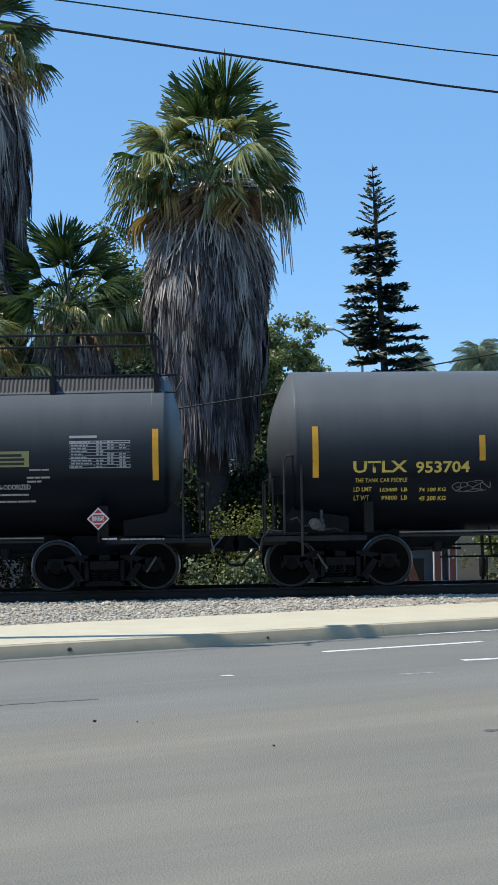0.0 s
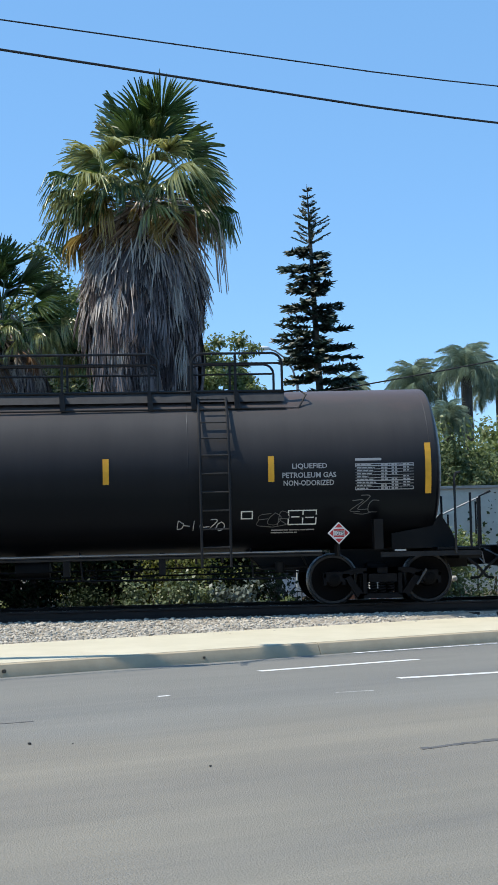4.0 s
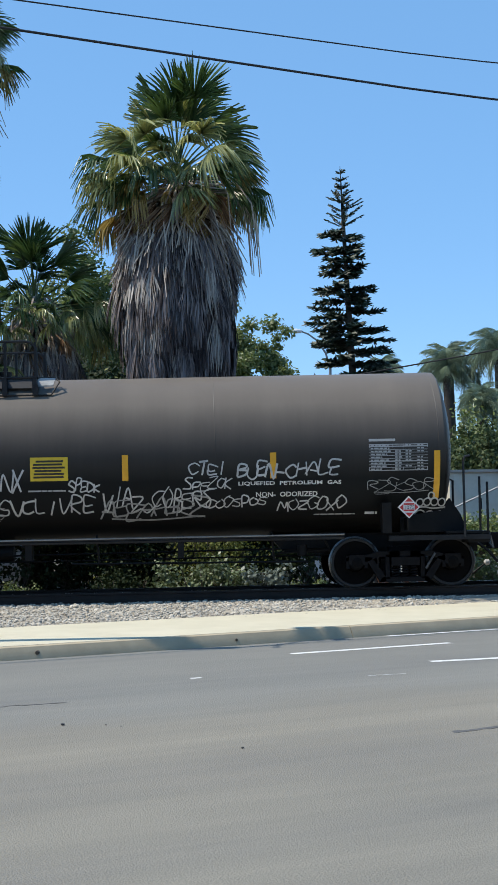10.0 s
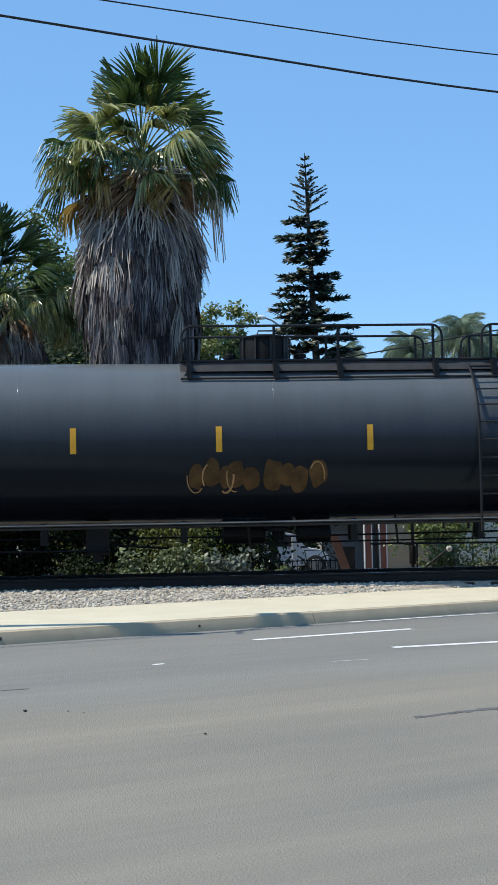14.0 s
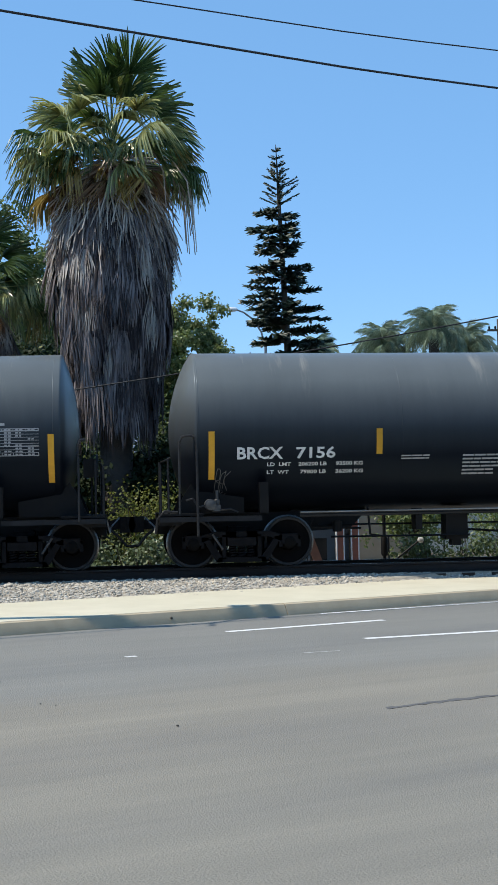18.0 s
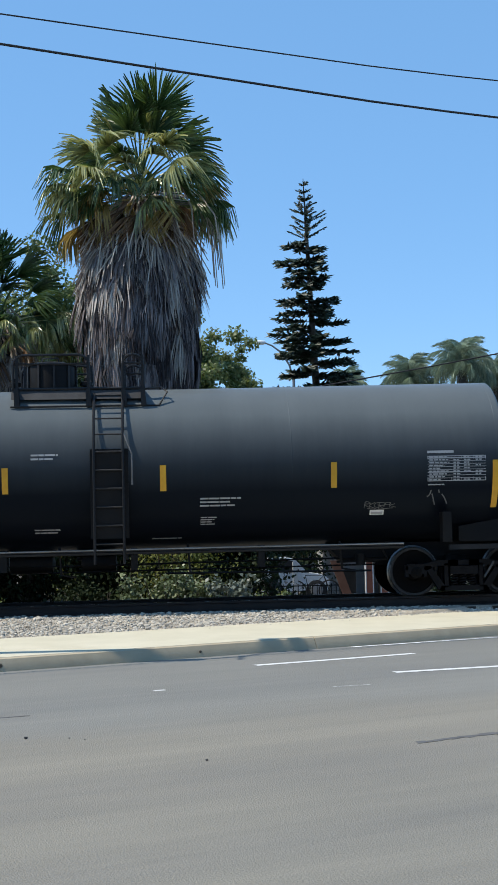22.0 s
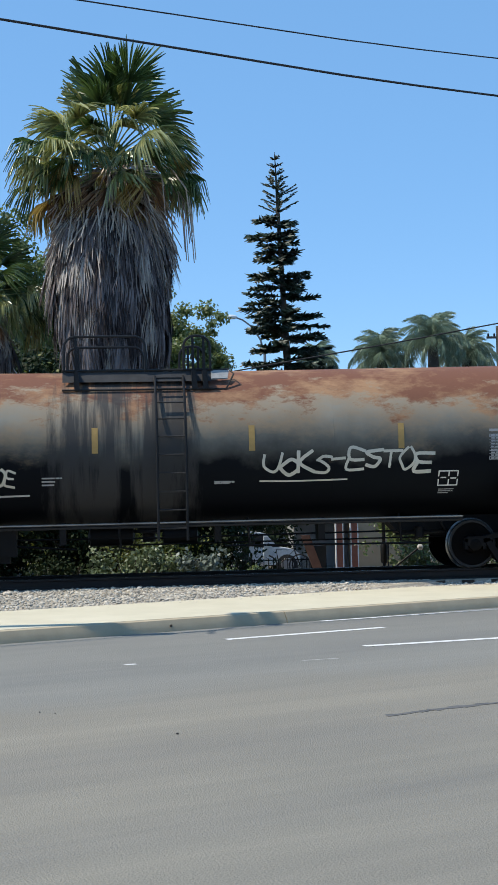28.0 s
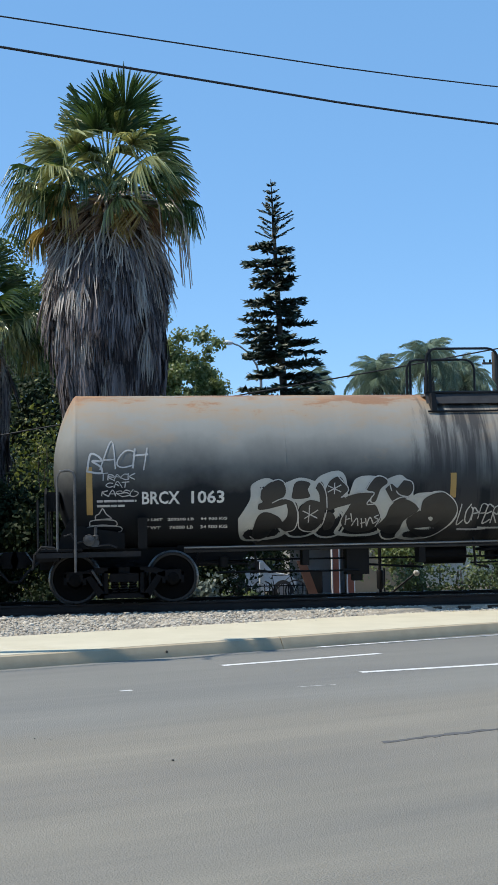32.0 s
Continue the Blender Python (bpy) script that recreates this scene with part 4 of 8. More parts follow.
def build_platform(car, x0, x1, posts, rail_y=-0.82, mid=True, gap=None, both=True, height=0.68, ribs=True, bright=False):
    """Walkway on the crown of the shell with its toe plate, posts and rails."""
    zt = Z_T + R_T + sag((x0 + x1) / 2)
    s = Soup()
    s.box(x0, x1, rail_y, -0.20, zt - 0.085, zt - 0.045)
    if both:
        s.box(x0, x1, 0.20, -rail_y, zt - 0.085, zt - 0.045)
    pf = part("platform", s.mesh("platform", surface("grating", (0.05, 0.05, 0.05), (0.12, 0.12, 0.12), 9.0, 0.6, 0.1, 70.0, 0.2, 0.003) if not bright else surface("bare_grating", (0.10, 0.10, 0.10), (0.22, 0.22, 0.22), 9.0, 0.5, 0.4, 70.0, 0.2, 0.003)), car, "steel walkway on top of the tank")
    # corrugated toe plate that leans on the shell
    s = Soup()
    n = max(2, int((x1 - x0) / 0.075))
    y0, z0 = rail_y - 0.01, zt - 0.06
    y1 = -1.02
    z1 = Z_T + math.sqrt(R_T ** 2 - y1 ** 2) + sag((x0 + x1) / 2) + 0.02
    if ribs:
        vs = []
        for k in range(2 * n + 1):
            a, d = x0 + (x1 - x0) * k / (2 * n), 0.008 * (k % 2)
            vs += [(a, y0 - d, z0 + d), (a, y1 - d, z1 + d)]
        s.add(vs, [(2 * k, 2 * k + 2, 2 * k + 3, 2 * k + 1) for k in range(2 * n)])
    else:
        m0, m1 = y0 + (y1 - y0) * 0.55, z0 + (z1 - z0) * 0.55
        s.add([(x0, y0, z0), (x1, y0, z0), (x1, m0, m1), (x0, m0, m1)], [(0, 1, 2, 3)])
    part("toe_plate", s.mesh("toe_plate", surface("toe_plate", (0.028, 0.028, 0.030), (0.060, 0.060, 0.062), 6.0, 0.6, 0.0, 50.0, 0.1, 0.003, spec=0.2), fix=False), pf, "ribbed steel toe plate")
    part("edge_bar", Soup().tube([(x0, y0, z0 + 0.03), (x1, y0, z0 + 0.03)], 0.026, 6).tube([(x0, y1 - 0.03, z1), (x1, y1 - 0.03, z1)], 0.02, 6).mesh("edge_bar", PIPE, smooth=True), pf)
    for k in posts:
        s = Soup()
        s.box(k - 0.024, k + 0.024, y0 - 0.035, y0 + 0.0, zt - 0.06, zt + height - 0.01)
        s.plate([(k - 0.04, zt - 0.06), (k + 0.04, zt - 0.06), (k + 0.07, z1), (k - 0.03, z1)], y1 - 0.06, y0)
        part("post", s.mesh("post", PIPE), pf)
        if both:
            part("post", Soup().box(k - 0.022, k + 0.022, -y0 - 0.005, -y0 + 0.03, zt - 0.06, zt + height - 0.01).mesh("post", PIPE), pf)
    spans = [(x0, x1)] if not gap else [(x0, gap[0]), (gap[1], x1)]
    for a, b in spans:
        for yy in ((y0 - 0.02, -y0 + 0.02) if both else (y0 - 0.02,)):
            s = Soup()
            e = min(0.20, (b - a) * 0.45)
            if b - a < 0.3:
                continue
            bow = [(e * (1 - math.cos(q)), e * (1 - math.sin(q))) for q in [math.pi / 2 * j / 4 for j in range(5)]]
            loop = [(a + 0.03, yy, zt - 0.02)] + [(a + 0.03 + u, yy, zt + height - v) for u, v in bow] + [(b - 0.03 - u, yy, zt + height - v) for u, v in reversed(bow)] + [(b - 0.03, yy, zt - 0.02)]
            s.tube(loop, 0.024, 6)
            if mid:
                s.tube([(a + 0.03, yy, zt + height * 0.72), (b - 0.03, yy, zt + height * 0.72)], 0.020, 6)
            part("handrail", s.mesh("handrail", PIPE, smooth=True), pf)
    # kick loop past the end of the walkway
    s = Soup()
    s.tube([(x1 - 0.05, y0, zt - 0.05), (x1 + 0.30, y0 + 0.05, zt - 0.02), (x1 + 0.40, y0 - 0.1, zt - 0.12), (x1 + 0.25, y1, z1), (x1 - 0.05, y1, z1)], 0.018, 6)
    part("kick_loop", s.mesh("kick_loop", PIPE, smooth=True), pf)
    plates = ((x1 - 0.02, 1), (x0 + 0.02, -1))[:0 if not bright else 2 if bright == "both" else 1]
    for xa, g in plates:
        s = Soup().add([(xa, y0, zt - 0.04), (xa + 0.34 * g, y0, zt - 0.04), (xa + 0.30 * g, y0 + 0.55 * (y1 - y0), zt + 0.5 * (z1 - zt)), (xa, y0 + 0.55 * (y1 - y0), zt + 0.5 * (z1 - zt))], [(0, 1, 2, 3)])
        s.add([(a, b, c - 0.02) for a, b, c in s.v[:4]], [(3, 2, 1, 0)])
        part("step_plate", s.mesh("step_plate", surface("pale_step_plate", (0.22, 0.22, 0.215), (0.40, 0.40, 0.39), 9.0, 0.5, 0.2, 70.0, 0.1, 0.002), fix=False), pf, "pale bare-metal step plate")
    return pf


def build_housing(car, x, r=0.46, h=0.55, square=False):
    """The protective housing of the valves on the crown."""
    zt = Z_T + R_T + sag(x) - 0.08
    s = Soup()
    s.lathe([(r * 1.12, zt - 0.05), (r * 1.12, zt + 0.06), (r, zt + 0.07), (r, zt + h), (r * 0.98, zt + h + 0.03), (r * 0.5, zt + h + 0.07), (0.02, zt + h + 0.08)], 10 if square else 28, "z", (x, 0, 0))
    hs = part("valve_housing", s.mesh("valve_housing", STEEL, smooth=True), car, "black steel valve housing")
    part("housing_lid", Soup().lathe([(r * 1.05, zt + h), (r * 1.06, zt + h + 0.03), (r * 0.6, zt + h + 0.08), (0.02, zt + h + 0.09)], 10 if square else 28, "z", (x, 0, 0)).mesh("housing_lid", STEEL, smooth=True), hs)
    rib = cached("housing_rib", lambda: Soup().box(-0.018, 0.018, -0.03, 0.0, 0.0, 0.50).mesh("rib", GRAB))
    for k in range(10):
        part("rib", rib, hs, at=Matrix.Translation((x, 0, zt + 0.04)) @ Euler((0, 0, radians(36 * k + 9))).to_matrix().to_4x4() @ Matrix.Translation((0, -r, 0)))
    part("lid_handle", Soup().tube([(x - 0.16, -r * 0.55, zt + h + 0.05), (x - 0.14, -r * 0.55, zt + h + 0.14), (x + 0.14, -r * 0.55, zt + h + 0.14), (x + 0.16, -r * 0.55, zt + h + 0.05)], 0.016, 5).mesh("lid_handle", GRAB, smooth=True), hs)
    for dx in (-0.75, 0.72):
        s = Soup().lathe([(0.07, zt - 0.05), (0.07, zt + 0.16), (0.12, zt + 0.17), (0.12, zt + 0.24), (0.05, zt + 0.26), (0.05, zt + 0.32)], 12, "z", (x + dx * r * 2, -0.15, 0))
        part("valve", s.mesh("valve", STEEL, smooth=True), hs)


def build_end(car, e, xe, brake, post_mat):
    """End platform, coupler, hose, grab irons. e: -1 or 1; xe: the strip's distance from the middle."""
    def X(d):
        return e * (xe + d)
    x0, x1 = sorted((X(-1.6), X(0.95)))
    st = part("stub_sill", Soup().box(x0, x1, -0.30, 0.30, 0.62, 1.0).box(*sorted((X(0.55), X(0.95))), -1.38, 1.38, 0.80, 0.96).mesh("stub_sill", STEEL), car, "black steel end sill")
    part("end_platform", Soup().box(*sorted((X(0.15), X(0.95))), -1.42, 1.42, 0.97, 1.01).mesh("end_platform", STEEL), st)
    part("side_step", Soup().box(*sorted((X(-0.9), X(0.95))), -1.46, -1.36, 0.86, 0.95).mesh("side_step", surface("worn_sill", (0.004, 0.004, 0.005), (0.030, 0.030, 0.031), 2.2, 0.6, spec=0.2)), st)
    s = Soup()
    s.box(*sorted((X(0.9), X(1.22))), -0.09, 0.09, 0.72, 0.90)
    s.plate([(X(1.20), 0.66), (X(1.45), 0.66), (X(1.50), 0.80), (X(1.45), 0.96), (X(1.20), 0.96)], -0.16, 0.10)
    s.plate([(X(1.40), 0.70), (X(1.52), 0.70), (X(1.52), 0.92), (X(1.40), 0.92)], 0.05, 0.20)
    part("coupler", s.mesh("coupler", TRUCK), car, "dark cast knuckle coupler")
    s = Soup()
    s.tube([(X(0.95), -0.30, 0.78), (X(1.15), -0.34, 0.62), (X(1.32), -0.30, 0.42), (X(1.46), -0.20, 0.40)], 0.028, 6)
    part("air_hose", s.mesh("air_hose", RUBBER, smooth=True), car, "black rubber air hose")
    s = Soup()
    s.tube([(X(0.97), -1.36, 0.92), (X(1.02), -1.36, 0.70), (X(1.03), -1.0, 0.78), (X(1.2), -0.3, 0.95)], 0.016, 5)
    part("uncoupling_lever", s.mesh("uncoupling_lever", PIPE_L, smooth=True), car)
    # grab irons
    s = Soup()
    if e < 0:
        s.tube([(X(0.26), -1.47, 0.60), (X(0.26), -1.47, 2.28), (X(0.29), -1.47, 2.38), (X(0.37), -1.46, 2.42), (X(0.52), -1.42, 2.40), (X(0.57), -1.40, 2.30), (X(0.58), -1.40, 0.97)], 0.024, 6)
    else:
        s.tube([(X(0.48), -1.47, 0.9), (X(0.48), -1.47, 2.28), (X(0.51), -1.47, 2.36), (X(0.60), -1.44, 2.38)], 0.022, 6)
    part("grab_iron", s.mesh("grab_iron", post_mat, smooth=True), car, "bent steel grab iron")
    part("release_lever", Soup().tube([(X(-0.20), -1.17, 0.34), (X(-0.02), -1.17, 0.62)], 0.022, 6).mesh("release_lever", WORN, smooth=True), car, "worn grey lever before the wheel")
    for dx, z1 in ((0.78, 2.0), (0.92, 1.9)):
        part("grab_iron", Soup().tube([(X(dx), -1.40, 0.98), (X(dx), -1.40, z1)], 0.022, 6).mesh("grab_iron", PIPE, smooth=True), car)
    part("grab_iron", Soup().tube([(X(0.85), 1.40, 0.98), (X(0.85), 1.40, 2.0), (X(0.62), 1.40, 2.1)], 0.024, 6).mesh("grab_iron", PIPE, smooth=True), car)
    # gusset between the head and the sill
    s = Soup()
    s.plate([(X(-0.62), 1.0), (X(0.62), 1.0), (X(0.50), 1.32), (X(0.30), 1.62), (X(0.10), 1.40), (X(-0.62), 1.28)], -1.02, -0.96)
    part("head_brace", s.mesh("head_brace", STEEL), st)
    s = Soup()
    s.plate([(X(-0.62), 1.0), (X(0.62), 1.0), (X(0.50), 1.32), (X(0.30), 1.62), (X(0.10), 1.40), (X(-0.62), 1.28)], 0.96, 1.02)
    part("head_brace", s.mesh("head_brace", STEEL), st)
    # placard stem seen over the inner axle
    part("bracket", Soup().box(*sorted((X(-1.02), X(-0.86))), -R_T + 0.0, -R_T + 0.30, 1.0, 1.55).mesh("bracket", STEEL), st)
    if brake:
        s = Soup().lathe([(0.26, -0.02), (0.28, -0.02), (0.28, 0.02), (0.26, 0.02)], 24, "x", (X(0.80), -0.75, 1.85))
        for k in range(4):
            a = math.pi / 4 * k
            s.tube([(X(0.80), -0.75 - 0.27 * math.cos(a), 1.85 - 0.27 * math.sin(a)), (X(0.80), -0.75 + 0.27 * math.cos(a), 1.85 + 0.27 * math.sin(a))], 0.012, 5)
        bw = part("brake_wheel", s.mesh("brake_wheel", STEEL, smooth=True), car, "black steel hand-brake wheel")
        part("brake_gear", Soup().box(*sorted((X(0.55), X(0.78))), -0.9, -0.62, 1.70, 2.05).tube([(X(0.7), -0.75, 1.75), (X(0.7), -0.75, 1.0)], 0.02, 6).mesh("brake_gear", STEEL), bw)
    if e < 0:
        valve = part("brake_valve", Soup().lathe([(0.03, -1.42), (0.10, -1.40), (0.11, -1.20), (0.06, -1.16)], 14, "y", (X(0.02), 0, 1.16)).mesh("brake_valve", WORN, smooth=True), car, "worn grey brake valve")
        part("valve_body", Soup().box(*sorted((X(-0.16), X(-0.02))), -1.38, -1.16, 1.04, 1.16).lathe([(0.05, 1.14), (0.055, 1.24), (0.03, 1.26), (0.03, 1.42)], 10, "z", (X(-0.10), -1.30, 0)).mesh("valve_body", WORN, smooth=True), valve)
        part("valve_pipe", Soup().tube([(X(0.10), -1.36, 1.15), (X(0.24), -1.36, 1.12), (X(0.34), -1.34, 1.28), (X(0.46), -1.30, 1.24)], 0.020, 6).mesh("valve_pipe", GRAB, smooth=True), valve)
        part("valve_pipe", Soup().tube([(X(-0.14), -1.38, 1.06), (X(-0.34), -1.38, 1.08), (X(-0.48), -1.36, 1.02)], 0.016, 6).mesh("valve_pipe", GRAB, smooth=True), valve)
        part("air_pipe", Soup().tube([(X(0.62), -1.40, 1.04), (X(0.86), -1.42, 1.06), (X(0.98), -1.40, 0.92), (X(1.02), -1.34, 0.66)], 0.024, 6).mesh("air_pipe", GRAB, smooth=True), car, "chipped grey air pipe")


def build_underside(car, xe, tc, seed):
    """Brake rods, pipe, levers and the outlet below the shell."""
    rnd = random.Random(seed)
    L = tc - 1.1
    part("train_pipe", Soup().tube([(-L, -0.98, 0.93), (L, -0.98, 0.93)], 0.034, 6).box(-L, L, -1.02, -0.95, 0.955, 0.975).mesh("train_pipe", surface("dusty_pipe", (0.005, 0.005, 0.006), (0.035, 0.035, 0.036), 1.5, 0.6, spec=0.25), smooth=True), car, "grey pipe under the shell")
    a = rnd.uniform(-0.5, 0.8)
    rods = Soup()
    rods.tube([(-L + 0.4, -0.5, 0.74), (a, -0.5, 0.70), (L, -0.45, 0.74)], 0.018, 5)
    rods.tube([(a - 0.5, -0.4, 0.58), (L - 0.2, -0.35, 0.60)], 0.016, 5)
    part("brake_rod", rods.mesh("brake_rod", STEEL, smooth=True), car)
    s = Soup()
    s.lathe([(0.02, a + 0.1), (0.17, a + 0.12), (0.17, a + 0.75), (0.02, a + 0.78)], 16, "x", (0, -0.2, 0.74))
    part("brake_cylinder", s.mesh("brake_cylinder", STEEL, smooth=True), car)
    s = Soup()
    s.lathe([(0.02, a - 1.3), (0.2, a - 1.25), (0.2, a - 0.45), (0.02, a - 0.4)], 16, "x", (0, 0.25, 0.75))
    part("air_reservoir", s.mesh("air_reservoir", STEEL, smooth=True), car)
    for x in (-L * 0.62, -L * 0.25, a + 1.1, L * 0.55):
        part("hanger", Soup().box(x - 0.06, x + 0.06, -0.99, -0.6, 0.62, 1.02).mesh("hanger", STEEL), car)
    b = -L * rnd.uniform(0.40, 0.55)
    part("gear_box", Soup().box(b, b + 0.42, -0.75, -0.35, 0.42, 0.98).box(b + 0.12, b + 0.30, -0.70, -0.45, 0.30, 0.42).tube([(b + 0.4, -0.55, 0.6), (b + 1.5, -0.5, 0.52)], 0.022, 5).mesh("gear_box", STEEL), car)
    for x in (-L * 0.78, -L * 0.08, L * 0.32, L * 0.80):
        part("rod_hanger", Soup().tube([(x, -0.85, 1.06), (x + 0.04, -0.85, 0.55), (x + 0.30, -0.80, 0.50)], 0.024, 5).mesh("rod_hanger", STEEL, smooth=True), car)
    part("brake_rod", Soup().tube([(-L * 0.9, -0.84, 0.52), (-L * 0.45, -0.84, 0.50)], 0.02, 5).mesh("brake_rod", STEEL, smooth=True), car)
    part("brake_rod", Soup().tube([(L * 0.25, -0.84, 0.54), (L * 0.9, -0.84, 0.50)], 0.02, 5).mesh("brake_rod", STEEL, smooth=True), car)
    part("air_line", Soup().tube([(-L, -1.03, 0.99), (-L * 0.3, -1.03, 0.985), (L * 0.4, -1.03, 0.992), (L, -1.03, 0.99)], 0.015, 6).mesh("air_line", surface("galvanised_pipe", (0.10, 0.10, 0.10), (0.40, 0.40, 0.39), 1.1, 0.5, 0.2, 30.0, 0.1, 0.002, stretch=(0.7, 1, 1)), smooth=True), car, "thin pale air line")
    for e in (-1, 1):
        x = e * (L + 0.1)
        part("draft_sill", Soup().plate([(x, 0.60), (x - e * 1.15, 0.66), (x - e * 1.45, 0.98), (x, 1.04)], -0.32, 0.32).mesh("draft_sill", STEEL), car, "black steel sill end")
        part("brake_lever", Soup().tube([(x - e * 0.2, -0.55, 0.45), (x - e * 0.45, -0.52, 0.98)], 0.03, 6).tube([(x - e * 0.35, -0.6, 0.70), (x - e * 1.3, -0.6, 0.66)], 0.022, 6).lathe([(0.02, 0.60), (0.09, 0.61), (0.09, 0.80), (0.02, 0.81)], 10, "z", (x - e * 0.85, -0.6, 0)).mesh("brake_lever", STEEL, smooth=True), car)
    s = Soup().lathe([(0.22, 1.06), (0.22, 0.86), (0.30, 0.85), (0.30, 0.80), (0.12, 0.78), (0.12, 0.62)], 16, "z", (0.1, 0, 0))
    part("bottom_outlet", s.mesh("bottom_outlet", STEEL, smooth=True), car)


WHEELS = {}


def tank_car(name_label, centre, hs, truck_in, mat, strips, ladder, platform, housing, shield=False, amber=None, post_mat=None, seed=0, bright=False, walkway=False, sz=(2.0, 2.92, 2.26, 2.72), ends=(0.34, 0.48), wheel_end=-1):
    """One tank car; centre is its place along the train."""
    car = thing("tank_car", name_label, "tank car", (centre, YC, RAIL_Z), "cars of the freight train")
    half = hs + ends[0]
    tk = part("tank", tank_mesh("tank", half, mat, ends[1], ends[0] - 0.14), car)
    for k, f in enumerate((-0.985, -0.5, 0.02, 0.47, 0.985)):
        x = max(0.03 - half, min(half - 0.10 - ends[0] + 0.14, half * f + (seed % 5 - 2) * 0.12))
        s = Soup().lathe([(R_T - 0.004, x - 0.014), (R_T + 0.0045, x), (R_T - 0.004, x + 0.014)], 72, "x", (0, 0, Z_T + sag(x)))
        part("weld_seam", s.mesh("weld_seam", mat, smooth="all"), tk)
    # support bands and jacket line along the belly
    WH = []
    tc = hs - truck_in
    for e in (-1, 1):
        t = build_truck(car, e * tc, WH)
    WHEELS[car] = WH
    for e in (-1, 1):
        build_end(car, e, hs, e == wheel_end, post_mat or GRAB)
    build_underside(car, hs, tc, seed)
    for x, big in strips:
        z0, z1 = (z - DROOP * max(0.0, 1.0 - x) * 0.75 for z in (sz[:2] if big else sz[2:]))
        part("reflector", decal(x - 0.055, z0, x + 0.055, z1, amber or AMBER, "reflector", 0.008, 1, 6), car, "amber reflector strip" if x == strips[0][0] else "")
    if ladder is not None:
        build_ladder(car, ladder, shield)
        build_ladder_far(car, ladder)
    if platform:
        build_platform(car, *platform, bright=bright, ribs=walkway)
    if housing is not None:
        build_housing(car, housing)
    return car


def build_ladder_far(car, x):
    path = [(-y, z) for y, z in ladder_path()]
    s = Soup().tube([(x - 0.26, y, z) for y, z in path], 0.026, 6).tube([(x + 0.26, y, z) for y, z in path], 0.026, 6)
    for z in [0.9 + 0.33 * k for k in range(8)]:
        s.tube([(x - 0.26, R_T + 0.09, z), (x + 0.26, R_T + 0.09, z)], 0.018, 6)
    part("ladder", s.mesh("ladder", PIPE, smooth=True), car)


def letter_first(c):
    words(c, "UTLX", -8.52, 2.07, 0.98, 0.21, YELLOW)
    words(c, "953704", -7.39, 2.05, 0.98, 0.21, YELLOW)
    words(c, "THE TANK CAR PEOPLE", -8.49, 1.90, 0.95, 0.075, YELLOW, bold=0.0)
    words(c, "LD LMT", -8.51, 1.74, 0.33, 0.08, YELLOW)
    words(c, "163400  LB", -8.03, 1.73, 0.5, 0.07, YELLOW)
    words(c, "74 100 KG", -7.32, 1.72, 0.49, 0.07, YELLOW)
    words(c, "LT WT", -8.5, 1.58, 0.28, 0.09, YELLOW)
    words(c, "99800  LB", -8.0, 1.58, 0.48, 0.08, YELLOW)
    words(c, "45 200 KG", -7.31, 1.56, 0.49, 0.08, YELLOW)
    scrawl(c, -6.72, 1.72, 0.66, 0.19, seed=9, mat=FAINT, width=0.015)


def letter_second(c):
    words(c, "CPDX", -9.06, 2.17, 0.85, 0.23)
    words(c, "180187", -7.94, 2.18, 1.03, 0.23)
    words(c, "LD LMT 159300 LB  72250 KG", -7.78, 1.96, 1.95, 0.1)
    words(c, "LT WT  103700 LB  47050 KG", -7.77, 1.83, 1.95, 0.1)
    table(c, 7.66, 2.23, 1.09, 0.49, 66)
    placard(c, 8.17, 1.32)
    bars(c, 6.94, 2.19, 0.35, 0.06, 1, seed=6)
    bars(c, 6.89, 1.98, 0.41, 0.14, 2, seed=7)
    bars(c, 8.22, 0.93, 0.27, 0.07, 1, seed=8, mat=WHITE)
    bars(c, 8.56, 0.92, 0.78, 0.06, 1, seed=9)
    sign(c, 6.18, 2.27, 0.76, 0.28, LIME, INK, 3, "yellow-green emergency sign panel")
    words(c, "NON-ODORIZED", 6.21, 1.87, 0.74, 0.09, GREYISH)
    bars(c, 6.25, 1.75, 0.68, 0.07, 1, seed=12)
    bars(c, 6.17, 1.63, 0.85, 0.07, 1, seed=13)
    smear(c, 1.74, 1.49, 1.34, 0.45, 14, OLDRED, "faded red spray paint")
    smear(c, 3.07, 1.43, 1.44, 0.51, 15, OLDRED, "faded red spray paint")
    smear(c, 3.74, 1.54, 2.1, 0.43, 16, OLDRED, "faded red spray paint")


